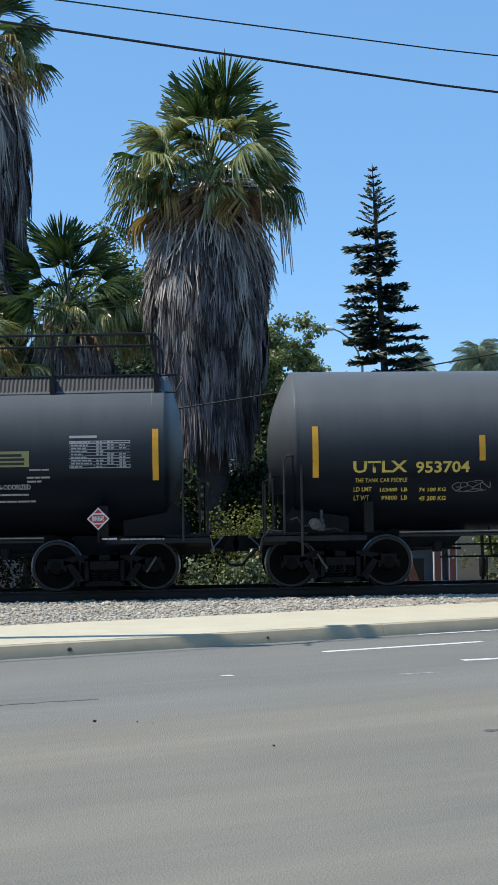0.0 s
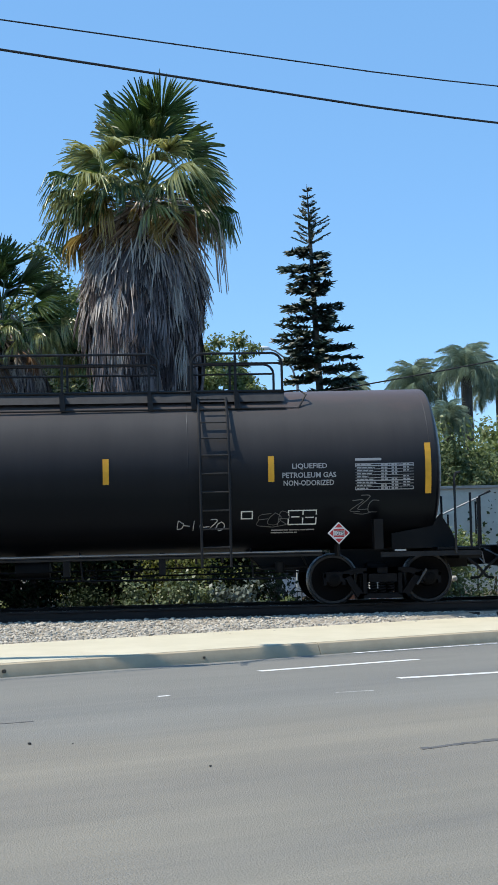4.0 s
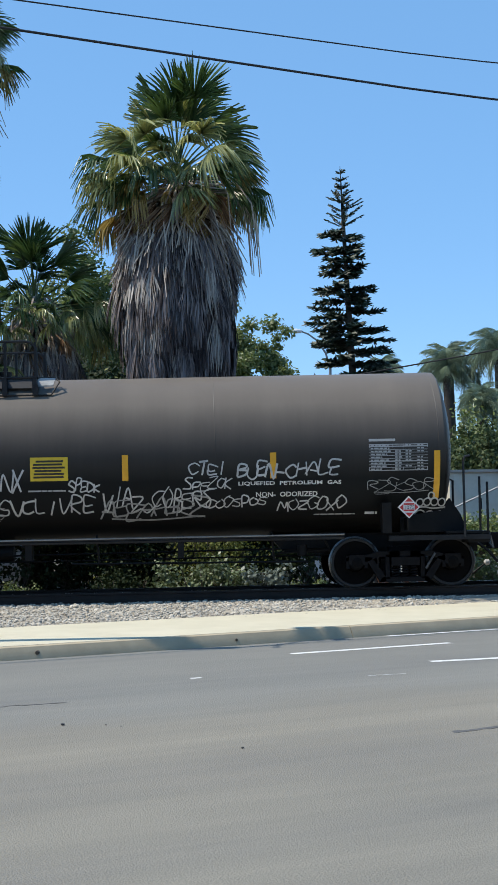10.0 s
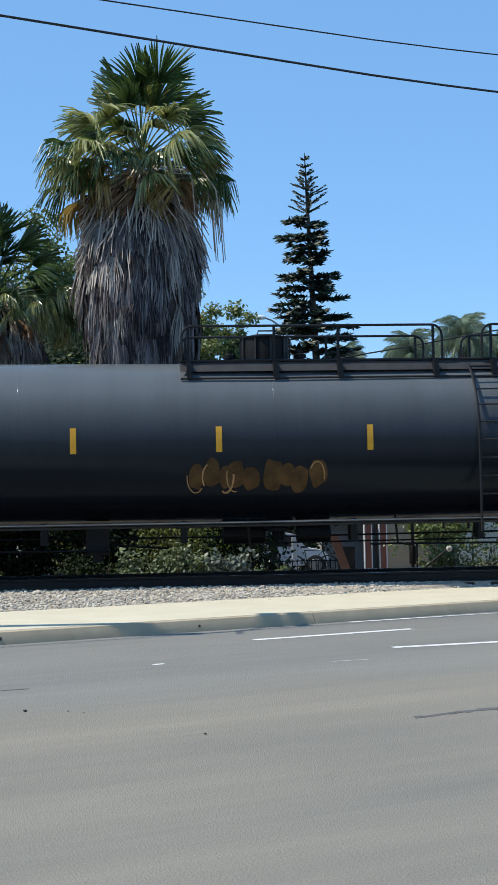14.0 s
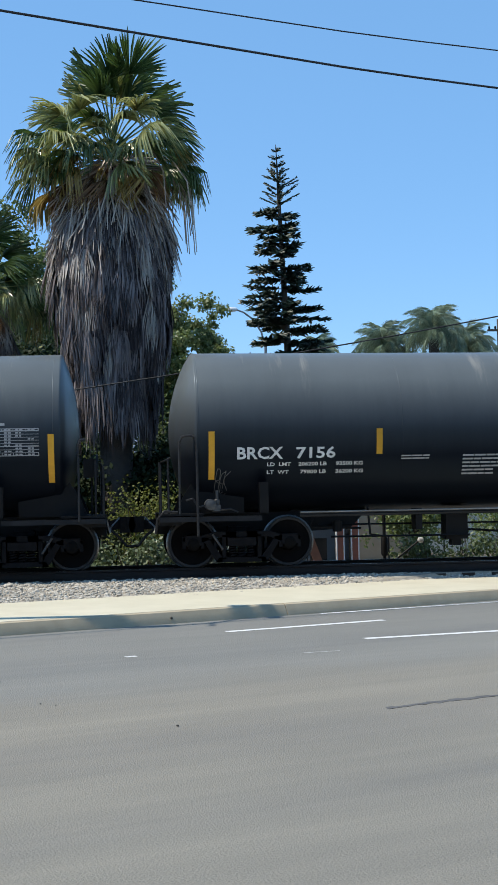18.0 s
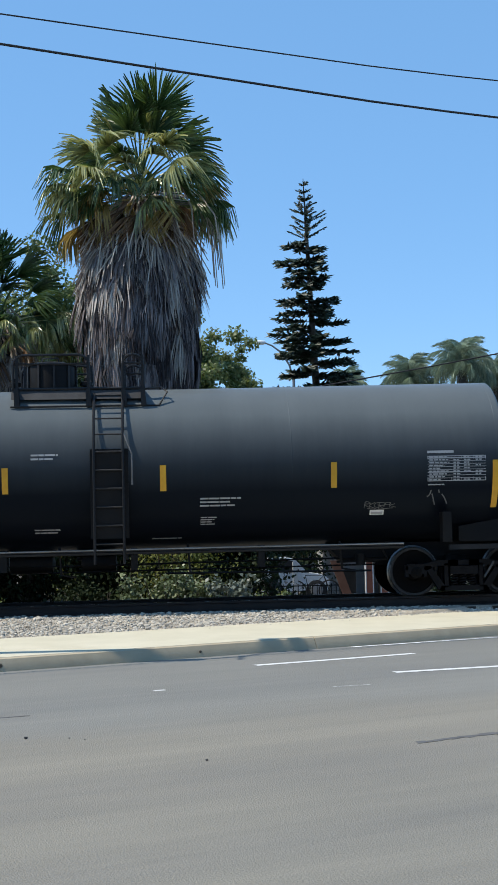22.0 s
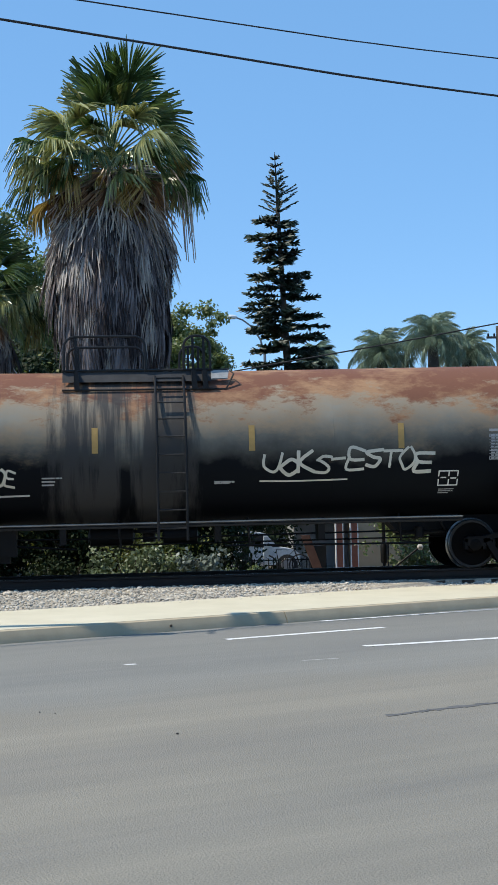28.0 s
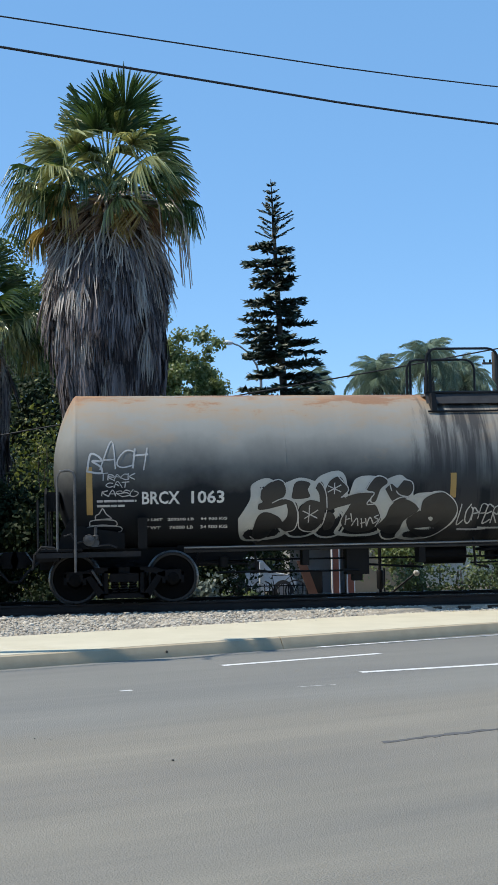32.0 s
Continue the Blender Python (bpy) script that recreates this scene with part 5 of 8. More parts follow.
def letter_third(c):
    words(c, "CPDX", -7.21, 1.99, 0.86, 0.2)
    words(c, "115007", -6.13, 1.97, 1.04, 0.22)
    frame_box(c, -4.83, 1.96, 0.26, 0.26, False)
    words(c, "C", -4.75, 2.09, 0.09, 0.08)
    words(c, "LD LMT 163600 LB  74200 KG", -7.22, 1.79, 1.65, 0.06)
    words(c, "LT WT   99400 LB  45100 KG", -7.22, 1.66, 1.65, 0.05)
    tag(c, "PREASIL~", -4.15, 1.93, 1.85, 0.29, seed=6)
    scrawl(c, -2.19, 1.89, 0.53, 0.35, seed=7)
    scrawl(c, -5.35, 1.7, 0.8, 0.19, seed=8, mat=FAINT, width=0.015)
    words(c, "LIQUEFIED", 5.95, 2.47, 0.64, 0.11, GREYISH)
    words(c, "PETROLEUM GAS", 5.77, 2.32, 0.98, 0.1, GREYISH)
    words(c, "NON-ODORIZED", 5.79, 2.18, 0.92, 0.1, GREYISH)
    table(c, 7.1, 2.08, 1.07, 0.48, 67)
    frame_box(c, 5.88, 1.48, 0.53, 0.27, True)
    placard(c, 6.76, 1.31)
    bars(c, 5.58, 1.33, 0.8, 0.09, 2, seed=15)
    tag(c, "D-II-ZO", 3.84, 1.44, 0.86, 0.16, seed=16, width=0.02)
    scrawl(c, 7.04, 1.67, 0.43, 0.31, seed=17, mat=FAINT, width=0.015)
    scrawl(c, 5.34, 1.47, 0.54, 0.29, seed=18, mat=FAINT, width=0.015)
    frame_box(c, 5.02, 1.6, 0.22, 0.15, False)
    bars(c, 7.79, 0.95, 0.21, 0.07, 1, seed=20)


def letter_fourth(c):
    words(c, "CPDX", -7.99, 2.0, 0.78, 0.26)
    words(c, "109164", -6.96, 2.0, 1.04, 0.23)
    words(c, "LD LMT  165100 LB  74900 KG", -7.97, 1.81, 1.69, 0.06)
    words(c, "LT WT   97900 LB  44400 KG", -7.96, 1.65, 1.7, 0.07)
    frame_box(c, -5.56, 1.98, 0.25, 0.27, False)
    words(c, "C", -5.48, 2.11, 0.09, 0.09)
    tag(c, "NAROC~", -8.04, 2.31, 2.68, 0.24, seed=6, width=0.045, lean=0.5)
    tag(c, "ABEZT", -5.85, 1.58, 0.68, 0.27, seed=7, width=0.03)
    oval(c, -5.98, 1.51, 0.91, 0.4)
    scrawl(c, -8.59, 1.86, 0.36, 0.3, seed=9, mat=FAINT, width=0.015)
    table(c, 7.73, 2.06, 1.05, 0.49, 68)
    words(c, "NON-ODORIZED", 6.01, 2.03, 0.96, 0.11, GREYISH)
    p = part("sign_panel", decal(5.77, 1.83, 6.50, 2.055, PLATE, "sign_panel", 0.006), c, "worn white stencil panel")
    for text, a, b, w in (("LIQUEFIED", 5.92, 1.955, 0.43), ("PETROLEUM GAS", 5.79, 1.845, 0.69)):
        words(c, text, a, b, w, 0.085, INK).parent = p
    bars(c, 6.52, 2.0, 0.45, 0.02, 1, seed=12, mat=GREYISH)
    bars(c, 6.05, 1.73, 0.75, 0.07, 2, seed=13, mat=GREYISH)
    frame_box(c, 7.33, 1.56, 0.43, 0.27, True)
    placard(c, 8.46, 1.29)
    sign(c, 4.16, 2.07, 0.77, 0.26, LIME, INK, 3, "yellow-green emergency sign panel")
    tag(c, "EZONKS", 5.12, 1.52, 0.98, 0.26, seed=16, mat=TEAL, width=0.034, lean=0.25, label="teal spray-painted tag")
    trace(c, 5.55, 1.44, 0.75, 0.22, [".0,.3 .2,.1 .35,.05", ".4,.4 .6,.05 .9,.15 1.0,.5 .7,.6", ".1,1.5 .05,1.2 .15,1.1 .2,1.5"], TEAL, 0.022)
    tag(c, "MUGL_", 3.15, 1.84, 0.78, 0.18, seed=17, mat=GREEN_P, width=0.028, lean=0.1, label="green spray-painted tag")
    trace(c, 4.2, 1.42, 0.28, 0.46, [".0,.68 .05,.95 .92,.95 .95,.7 .0,.68", ".28,.82 .36,.83", ".62,.82 .70,.83", ".1,.66 .14,.05", ".86,.66 .80,.05", ".15,.5 .8,.5", ".42,.46 .22,.0", ".52,.46 .74,.0", ".3,.24 .64,.24", ".0,.95 .1,1.04", ".9,.95 1.02,1.05"], CHALK, 0.016, "small white sprayed figure of lines")
    bars(c, 4.5, 1.56, 0.32, 0.3, 3, seed=19, mat=CHALK)
    tag(c, "-HEINEROR_", 6.40, 1.37, 1.2, 0.16, seed=20, mat=FAINT, width=0.018, lean=0.2)
    scrawl(c, 8.64, 1.41, 0.15, 0.51, seed=21)
    scrawl(c, 2.03, 1.63, 0.26, 0.33, seed=22, mat=FAINT, width=0.015)
    smear(c, 0.34, 1.49, 0.89, 0.46, 23, OLDRED, "faded red spray paint")
    tag(c, "SOAP", -4.35, 1.66, 1.43, 0.3, seed=24, mat=DULLRED, width=0.07, lean=0.0, label="faded red spray-paint letters")
    tag(c, "SONIA_", -3.03, 1.51, 0.77, 0.16, seed=25, mat=GREEN_P, width=0.03)
    smear(c, -2.21, 1.39, 1.37, 0.49, 26, OLDRED, "faded red spray paint")
    smear(c, -1.02, 1.4, 1.42, 0.56, 27, OLDRED, "faded red spray paint")
    smear(c, 0.22, 1.46, 1.0, 0.44, 28, OLDRED, "faded red spray paint")


def letter_fifth(c):
    words(c, "GBRX", -8.15, 1.99, 1.0, 0.25)
    words(c, "705388", -6.91, 1.98, 1.41, 0.22)
    words(c, "LD  LMT   162800 LB  73850 KG", -7.44, 1.86, 1.73, 0.05)
    words(c, "LT   WT   100200 LB  45450 KG", -7.44, 1.72, 1.73, 0.05)
    frame_box(c, -4.94, 1.98, 0.26, 0.26, False)
    words(c, "C", -4.85, 2.09, 0.09, 0.09)
    tag(c, "OKS", -5.35, 1.37, 1.2, 0.53, seed=6, width=0.06, lean=0.1)
    tag(c, "CH-O", -5.08, 1.12, 0.91, 0.18, seed=7)
    tag(c, "EKOS", -8.24, 1.76, 0.68, 0.24, seed=8)
    tag(c, "9K3A", -7.51, 1.44, 0.58, 0.24, seed=9)
    tag(c, "SUG", -6.88, 1.45, 0.44, 0.2, seed=10, width=0.03)
    tag(c, "T", -6.74, 1.34, 0.2, 0.14, seed=42, width=0.025)
    scrawl(c, -5.81, 1.29, 0.44, 0.25, seed=11, width=0.015)
    tag(c, "BOAKS", -3.51, 2.59, 0.69, 0.21, seed=12)
    tag(c, "MAHA", -2.8, 2.52, 0.64, 0.22, seed=13)
    tag(c, "OKS", -3.48, 1.93, 0.67, 0.19, seed=14)
    tag(c, "GUSTOC", -2.48, 1.91, 2.45, 0.33, seed=15, width=0.05, lean=0.1)
    tag(c, "TRAZ", -3.51, 1.48, 0.86, 0.36, seed=16, width=0.04)
    tag(c, "MWSK", -2.63, 1.51, 0.74, 0.22, seed=17)
    tag(c, "SEREL_", -1.89, 1.45, 1.36, 0.33, seed=18, width=0.04)
    tag(c, "JINX", 0.13, 1.86, 0.71, 0.34, seed=19, width=0.04)
    tag(c, "SVCLIVRE", 0.39, 1.44, 1.71, 0.25, seed=20, width=0.04)
    scrawl(c, -0.23, 1.33, 0.68, 0.32, seed=21)
    bars(c, 0.96, 1.85, 0.67, 0.06, 1, seed=22)
    bars(c, -3.11, 2.3, 0.28, 0.08, 1, seed=23)
    sign(c, 1.01, 2.05, 0.67, 0.42, BUSYELLOW, INK, 6, "yellow emergency sign panel")
    tag(c, "CTEI", 3.83, 2.11, 0.66, 0.23, seed=25, width=0.04)
    tag(c, "SPEZOK", 3.74, 1.85, 0.87, 0.17, seed=26, width=0.03)
    tag(c, "BUEN-", 4.71, 2.06, 0.84, 0.24, seed=27, width=0.045)
    tag(c, "CHALE", 5.57, 2.08, 0.98, 0.23, seed=28, width=0.04)
    tag(c, "VIAZ_COBERS", 2.26, 1.5, 1.97, 0.34, seed=29, width=0.035)
    tag(c, "COOSPOSY", 4.15, 1.54, 1.23, 0.16, seed=30, width=0.03)
    tag(c, "MOZGOXO", 5.46, 1.47, 1.21, 0.2, seed=31, width=0.03)
    scrawl(c, 7.08, 1.75, 1.18, 0.25, seed=32)
    rings = [(0.5, 0.88, 0.10), (0.14, 0.66, 0.12), (0.38, 0.68, 0.12), (0.62, 0.68, 0.12), (0.86, 0.66, 0.12), (0.2, 0.24, 0.17), (0.52, 0.22, 0.16), (0.84, 0.22, 0.15)]
    trace(c, 7.98, 1.18, 0.56, 0.56, [" ".join("%.2f,%.2f" % (a + r * math.cos(0.7 * j), b + r * math.sin(0.7 * j)) for j in range(10)) for a, b, r in rings] + ["-.02,.48 .3,.52 .6,.47 1.0,.50"], CHALK, 0.026, "white ring-shaped doodle")
    words(c, "LIQUEFIED  PETROLEUM  GAS", 4.73, 1.9, 1.87, 0.08)
    words(c, "NON-  ODORIZED", 5.05, 1.7, 1.12, 0.09)
    table(c, 7.1, 2.13, 1.07, 0.48, 69)
    placard(c, 7.79, 1.46)
    bars(c, 7.06, 1.34, 0.23, 0.1, 1, seed=38, mat=WHITE)
    bars(c, 6.12, 1.35, 0.76, 0.05, 1, seed=39)
    tag(c, "SPEDK", 1.67, 1.85, 0.56, 0.19, seed=40)
    scrawl(c, 2.24, 1.35, 1.86, 0.37, seed=41, width=0.03)
    tag(c, "SMILE", -8.9, 2.66, 0.24, 0.24, seed=3, width=0.03, lean=-0.3)


def letter_sixth(c):
    words(c, "NON ODORIZED", 6.02, 2.48, 0.7, 0.1)
    words(c, "LIQUEFIED", 6.14, 2.36, 0.44, 0.09)
    words(c, "PETROLEUM GAS", 5.99, 2.25, 0.79, 0.09)
    table(c, 7.04, 2.14, 1.1, 0.51, 70)
    sign(c, 4.48, 2.12, 0.77, 0.3, BUSYELLOW, INK, 3, "yellow emergency sign panel")
    sign(c, 7.25, 1.75, 0.28, 0.14, WHITE, GREYISH, 1, "small white label")
    placard(c, 7.99, 1.38)
    scrawl(c, 6.79, 2.28, 0.19, 0.25, seed=7)
    bars(c, 6.08, 1.46, 0.62, 0.04, 1, seed=8)
    bars(c, 8.2, 0.93, 0.73, 0.04, 2, seed=9)
    smear(c, -1.65, 1.51, 0.82, 0.61, 10, OCHRE, "faded ochre spray paint")
    smear(c, -0.96, 1.5, 0.98, 0.67, 11, OCHRE, "faded ochre spray paint")
    smear(c, -0.0, 1.5, 0.83, 0.62, 12, OCHRE, "faded ochre spray paint")
    words(c, "CPDX", -8.2, 2.18, 0.73, 0.22)
    words(c, "101049", -7.34, 2.19, 0.88, 0.2)
    words(c, "LD LMT 162400 LB 73650 KG", -7.77, 1.99, 1.76, 0.09)
    words(c, "LT   WT 100600 LB 45650 KG", -7.76, 1.81, 1.76, 0.08)


def letter_seventh(c):
    words(c, "BRCX", -7.05, 1.97, 0.84, 0.22)
    words(c, "7156", -5.97, 1.97, 0.72, 0.21)
    words(c, "LD  LMT    206200 LB     93500 KG", -6.5, 1.84, 1.76, 0.07)
    words(c, "LT  WT      79800 LB     36200 KG", -6.5, 1.7, 1.77, 0.07)
    scrawl(c, -7.46, 1.33, 0.23, 0.49, seed=4, mat=FAINT, width=0.012)
    bars(c, -4.03, 1.92, 0.53, 0.1, 2, seed=5)
    bars(c, -2.88, 1.62, 0.94, 0.4, 6, seed=6)
    bars(c, 0.44, 2.63, 0.48, 0.12, 2, seed=7)
    bars(c, 0.46, 1.95, 0.57, 0.27, 4, seed=8)
    scrawl(c, 0.53, 1.66, 0.62, 0.17, seed=9, mat=FAINT, width=0.012)
    bars(c, 0.47, 1.35, 0.47, 0.11, 2, seed=10)
    bars(c, 2.1, 1.71, 0.38, 0.19, 3, seed=11)
    bars(c, 2.15, 1.27, 0.25, 0.26, 4, seed=12)
    bars(c, -1.74, 1.17, 0.53, 0.04, 1, seed=13)
    table(c, 6.25, 2.11, 1.06, 0.48, 71)
    sign(c, 5.07, 1.53, 0.25, 0.1, WHITE, GREYISH, 1, "small white label")
    bars(c, 5.62, 1.53, 0.26, 0.04, 1, seed=16)
    bars(c, 6.16, 1.29, 0.29, 0.22, 4, seed=17)
    bars(c, 4.18, 1.47, 0.33, 0.09, 2, seed=18)
    bars(c, 6.97, 1.04, 0.11, 0.12, 2, seed=19)


def letter_eighth(c):
    words(c, "BRCX", -7.17, 1.99, 0.88, 0.23)
    words(c, "7036", -6.07, 1.99, 0.78, 0.23)
    words(c, "LD LMT   206200LB    93500KG", -6.61, 1.84, 1.78, 0.06)
    words(c, "LT WT     79800LB    36200KG", -6.6, 1.7, 1.78, 0.06)
    bars(c, -6.04, 1.27, 1.02, 0.26, 4, seed=4)
    tag(c, "GRETS", -6.83, 2.18, 0.99, 0.21, seed=5, width=0.03)
    table(c, 6.22, 2.1, 1.09, 0.49, 72)
    tag(c, "GRLEFS", 4.95, 1.9, 0.91, 0.42, seed=7, width=0.045)
    tag(c, "~", 5.25, 1.79, 0.41, 0.14, seed=8)
    sign(c, 5.14, 1.53, 0.26, 0.1, WHITE, GREYISH, 1, "small white label")
    bars(c, 1.94, 1.62, 0.95, 0.42, 6, seed=10)
    bars(c, 5.68, 1.52, 0.27, 0.04, 1, seed=11)
    bars(c, 1.11, 1.19, 0.58, 0.05, 2, seed=12)
    bars(c, -1.24, 2.65, 0.48, 0.1, 2, seed=13)
    bars(c, -4.1, 1.91, 0.56, 0.12, 2, seed=14)
    bars(c, -2.52, 1.75, 0.41, 0.17, 3, seed=15)
    bars(c, -2.51, 1.3, 0.28, 0.26, 5, seed=16)
    bars(c, -1.26, 1.34, 0.46, 0.07, 2, seed=17)
    bars(c, -6.87, 1.04, 0.13, 0.15, 2, seed=18)


def letter_ninth(c):
    words(c, "BRCX", -7.19, 1.98, 0.87, 0.21)
    words(c, "7387", -6.11, 1.97, 0.8, 0.23)
    words(c, "LD LMT 205000         93000KG", -6.57, 1.84, 1.71, 0.07)
    words(c, "LT WT    81000         36700KG", -6.58, 1.69, 1.72, 0.07)
    bars(c, -6.14, 1.36, 0.55, 0.15, 3, seed=4)
    bars(c, -4.02, 1.89, 0.54, 0.13, 2, seed=5)
    bars(c, -2.92, 1.6, 0.91, 0.42, 6, seed=6)
    bars(c, -0.91, 2.61, 0.48, 0.14, 2, seed=7)
    bars(c, -0.89, 1.31, 0.47, 0.1, 2, seed=8)
    bars(c, -7.15, 0.97, 0.2, 0.19, 2, seed=9)
    table(c, 6.25, 2.11, 1.08, 0.46, 73)
    sign(c, 5.21, 1.53, 0.26, 0.09, WHITE, GREYISH, 1, "small white label")
    bars(c, 2.1, 1.73, 0.75, 0.19, 3, seed=12)
    bars(c, 2.11, 1.41, 0.29, 0.16, 4, seed=13)
    scrawl(c, 5.10, 1.64, 0.56, 0.13, seed=14, mat=FAINT, width=0.013)
    trace(c, 6.25, 1.68, 0.40, 0.28, [".0,.55 .12,.70 .18,.98", ".22,.75 .30,.40 .38,.02", ".52,1.0 .56,.80", ".68,.72 .82,.45 .95,.08"], FAINT, 0.022)
    bars(c, 6.26, 2.03, 0.30, 0.05, 1, seed=15)
    bars(c, 1.23, 1.17, 0.54, 0.04, 1, seed=16)


def letter_tenth(c):
    tag(c, "PERVE", 0.81, 2.66, 0.85, 0.38, seed=0, width=0.045)
    tag(c, "ZK", 1.03, 2.5, 0.62, 0.24, seed=1, width=0.045)
    tag(c, "PERVE", -1.35, 1.57, 0.81, 0.39, seed=2, width=0.045)
    scrawl(c, -2.31, 1.36, 0.69, 0.42, seed=3, mat=FAINT, width=0.012)
    scrawl(c, 0.87, 1.39, 0.46, 0.43, seed=4, mat=FAINT, width=0.012)
    scrawl(c, 5.49, 1.55, 0.48, 0.52, seed=5, mat=FAINT, width=0.012)
    bars(c, 2.05, 1.72, 0.74, 0.17, 3, seed=6)
    bars(c, -0.89, 2.63, 0.47, 0.12, 2, seed=7)
    bars(c, -0.96, 1.31, 0.47, 0.1, 2, seed=8)
    sign(c, 5.13, 1.51, 0.25, 0.1, WHITE, GREYISH, 1, "small white label")
    bars(c, 2.05, 1.4, 0.28, 0.16, 3, seed=10)
    bars(c, 1.14, 1.18, 0.56, 0.04, 1, seed=11)
    table(c, 6.23, 2.12, 1.06, 0.45, 74)
    bars(c, -2.92, 1.58, 0.92, 0.41, 6, seed=13)
    bars(c, -4.02, 1.89, 0.55, 0.11, 2, seed=14)
    words(c, "93100KG", -5.39, 1.81, 0.53, 0.09)
    words(c, "36600KG", -5.41, 1.67, 0.53, 0.09)


def letter_eleventh(c):
    words(c, "BRCX", -6.44, 1.94, 0.65, 0.23)
    words(c, "1129", -5.66, 1.94, 0.55, 0.23)
    words(c, "LD LMT  208900 LB   95 200 KG", -6.44, 1.78, 1.43, 0.06)
    words(c, "LT WT    78000 LB    35 500 KG", -6.44, 1.64, 1.43, 0.06)
    tag(c, "ECKS", -7.52, 1.84, 0.78, 0.19, seed=4, width=0.06, mat=CREAM)
    tag(c, "_~", -7.42, 1.62, 0.51, 0.19, seed=5)
    tag(c, "PEK", -4.86, 1.67, 0.69, 0.31, seed=6, width=0.055, mat=CREAM)
    tag(c, "ESTOE", -3.24, 1.7, 0.92, 0.29, seed=7, width=0.055, mat=CREAM)
    trace(c, -6.3, 1.0, 3.25, 1.28, (".02,.98 .12,.90 .22,.88 .27,.98", ".27,.92 .12,.55 .04,.30 .18,.42 .32,.47 .36,.35 .34,.02 .20,.0 .08,.06 .02,.16", ".42,.45 .43,.25 .52,.06 .62,.02 .65,.22 .63,.55 .625,1.0", ".79,.06 .78,.50 .69,.86 .78,.98 .90,.88 .93,.66 .84,.42 .90,.26 1.0,.15 1.05,.25 1.0,.36"), FAINT2, 0.022)
    trace(c, -3.75, 1.0, 0.75, 1.1, ("0,.48 .3,.68 .56,1.0", ".1,.86 .5,.62", ".5,.38 .9,.40 1.0,.25 .7,.05 .4,.02", ".22,.20 .30,.08", ".56,.20 .60,.17", ".66,.22 .70,.19"), FAINT2, 0.020)
    tag(c, "_", -3.1, 1.52, 0.73, 0.09, seed=9)
    tag(c, "UCKS", 2.14, 1.85, 1.23, 0.34, seed=10, width=0.07, mat=CREAM)
    tag(c, "-ESTOE", 3.38, 1.89, 1.89, 0.34, seed=11, width=0.075, mat=CREAM)
    tag(c, "_", 2.3, 1.71, 0.98, 0.05, seed=12, mat=CREAM)
    frame_box(c, 5.42, 1.56, 0.38, 0.28, True)
    bars(c, 5.45, 1.42, 0.32, 0.1, 3, seed=14)
    bars(c, -1.83, 1.69, 0.36, 0.18, 3, seed=15)
    bars(c, 1.27, 1.67, 0.36, 0.07, 2, seed=16)
    table(c, 6.36, 2.02, 1.05, 0.47, 75)
    bars(c, 1.28, 1.68, 0.36, 0.07, 1, seed=18)
    placard(c, 6.99, 1.56, face=STEEL)


def letter_twelfth(c):
    words(c, "BRCX", -6.67, 1.79, 0.68, 0.23)
    words(c, "1063", -5.78, 1.79, 0.6, 0.23)
    words(c, "LD LMT   209200 LB    94 900 KG", -6.67, 1.49, 1.55, 0.05)
    words(c, "LT WT     76000 LB    34 500 KG", -6.67, 1.34, 1.56, 0.06)
    tag(c, "BACH", -7.66, 2.42, 1.07, 0.36, seed=4, width=0.04)
    tag(c, "TRACK", -7.42, 2.24, 0.63, 0.1, seed=5, width=0.02, lean=0.0)
    tag(c, "CAT", -7.31, 2.11, 0.4, 0.09, seed=6, width=0.02, lean=0.0)
    tag(c, "KARSO", -7.41, 1.94, 0.66, 0.12, seed=7, width=0.022, lean=0.0)
    bars(c, -7.48, 1.74, 0.71, 0.17, 2, seed=8, mat=CHALK)
    tag(c, "TIC", -7.53, 1.13, 0.31, 0.15, seed=9, width=0.02, lean=0.0)
    tag(c, "LOPPER", -0.82, 1.35, 0.76, 0.3, seed=10, width=0.03)
    tag(c, "__", -0.71, 1.24, 0.72, 0.09, seed=11)
    pile(c, -7.69, 1.29, 0.62, 0.44)
    big_piece(c, -4.92, 1.07, 4.08, 1.26)
    throw_up(c, 1.12, 1.37, 0.71, 1.13)
    throw_up(c, 2.33, 1.35, 0.75, 0.99)
    throw_up(c, 4.14, 1.29, 0.69, 0.99)
    throw_up(c, 4.94, 1.58, 0.47, 0.77)
    throw_up(c, 5.71, 1.23, 0.49, 0.9)
    table(c, 6.35, 1.92, 1.06, 0.47, 76)
    tag(c, "BLUED", 7.18, 1.51, 0.58, 0.3, seed=20, width=0.025)
    placard(c, 6.97, 1.34, face=STEEL)
    bars(c, 1.87, 1.85, 0.33, 0.18, 4, seed=22)
    bars(c, 5.57, 1.69, 0.3, 0.15, 3, seed=23)


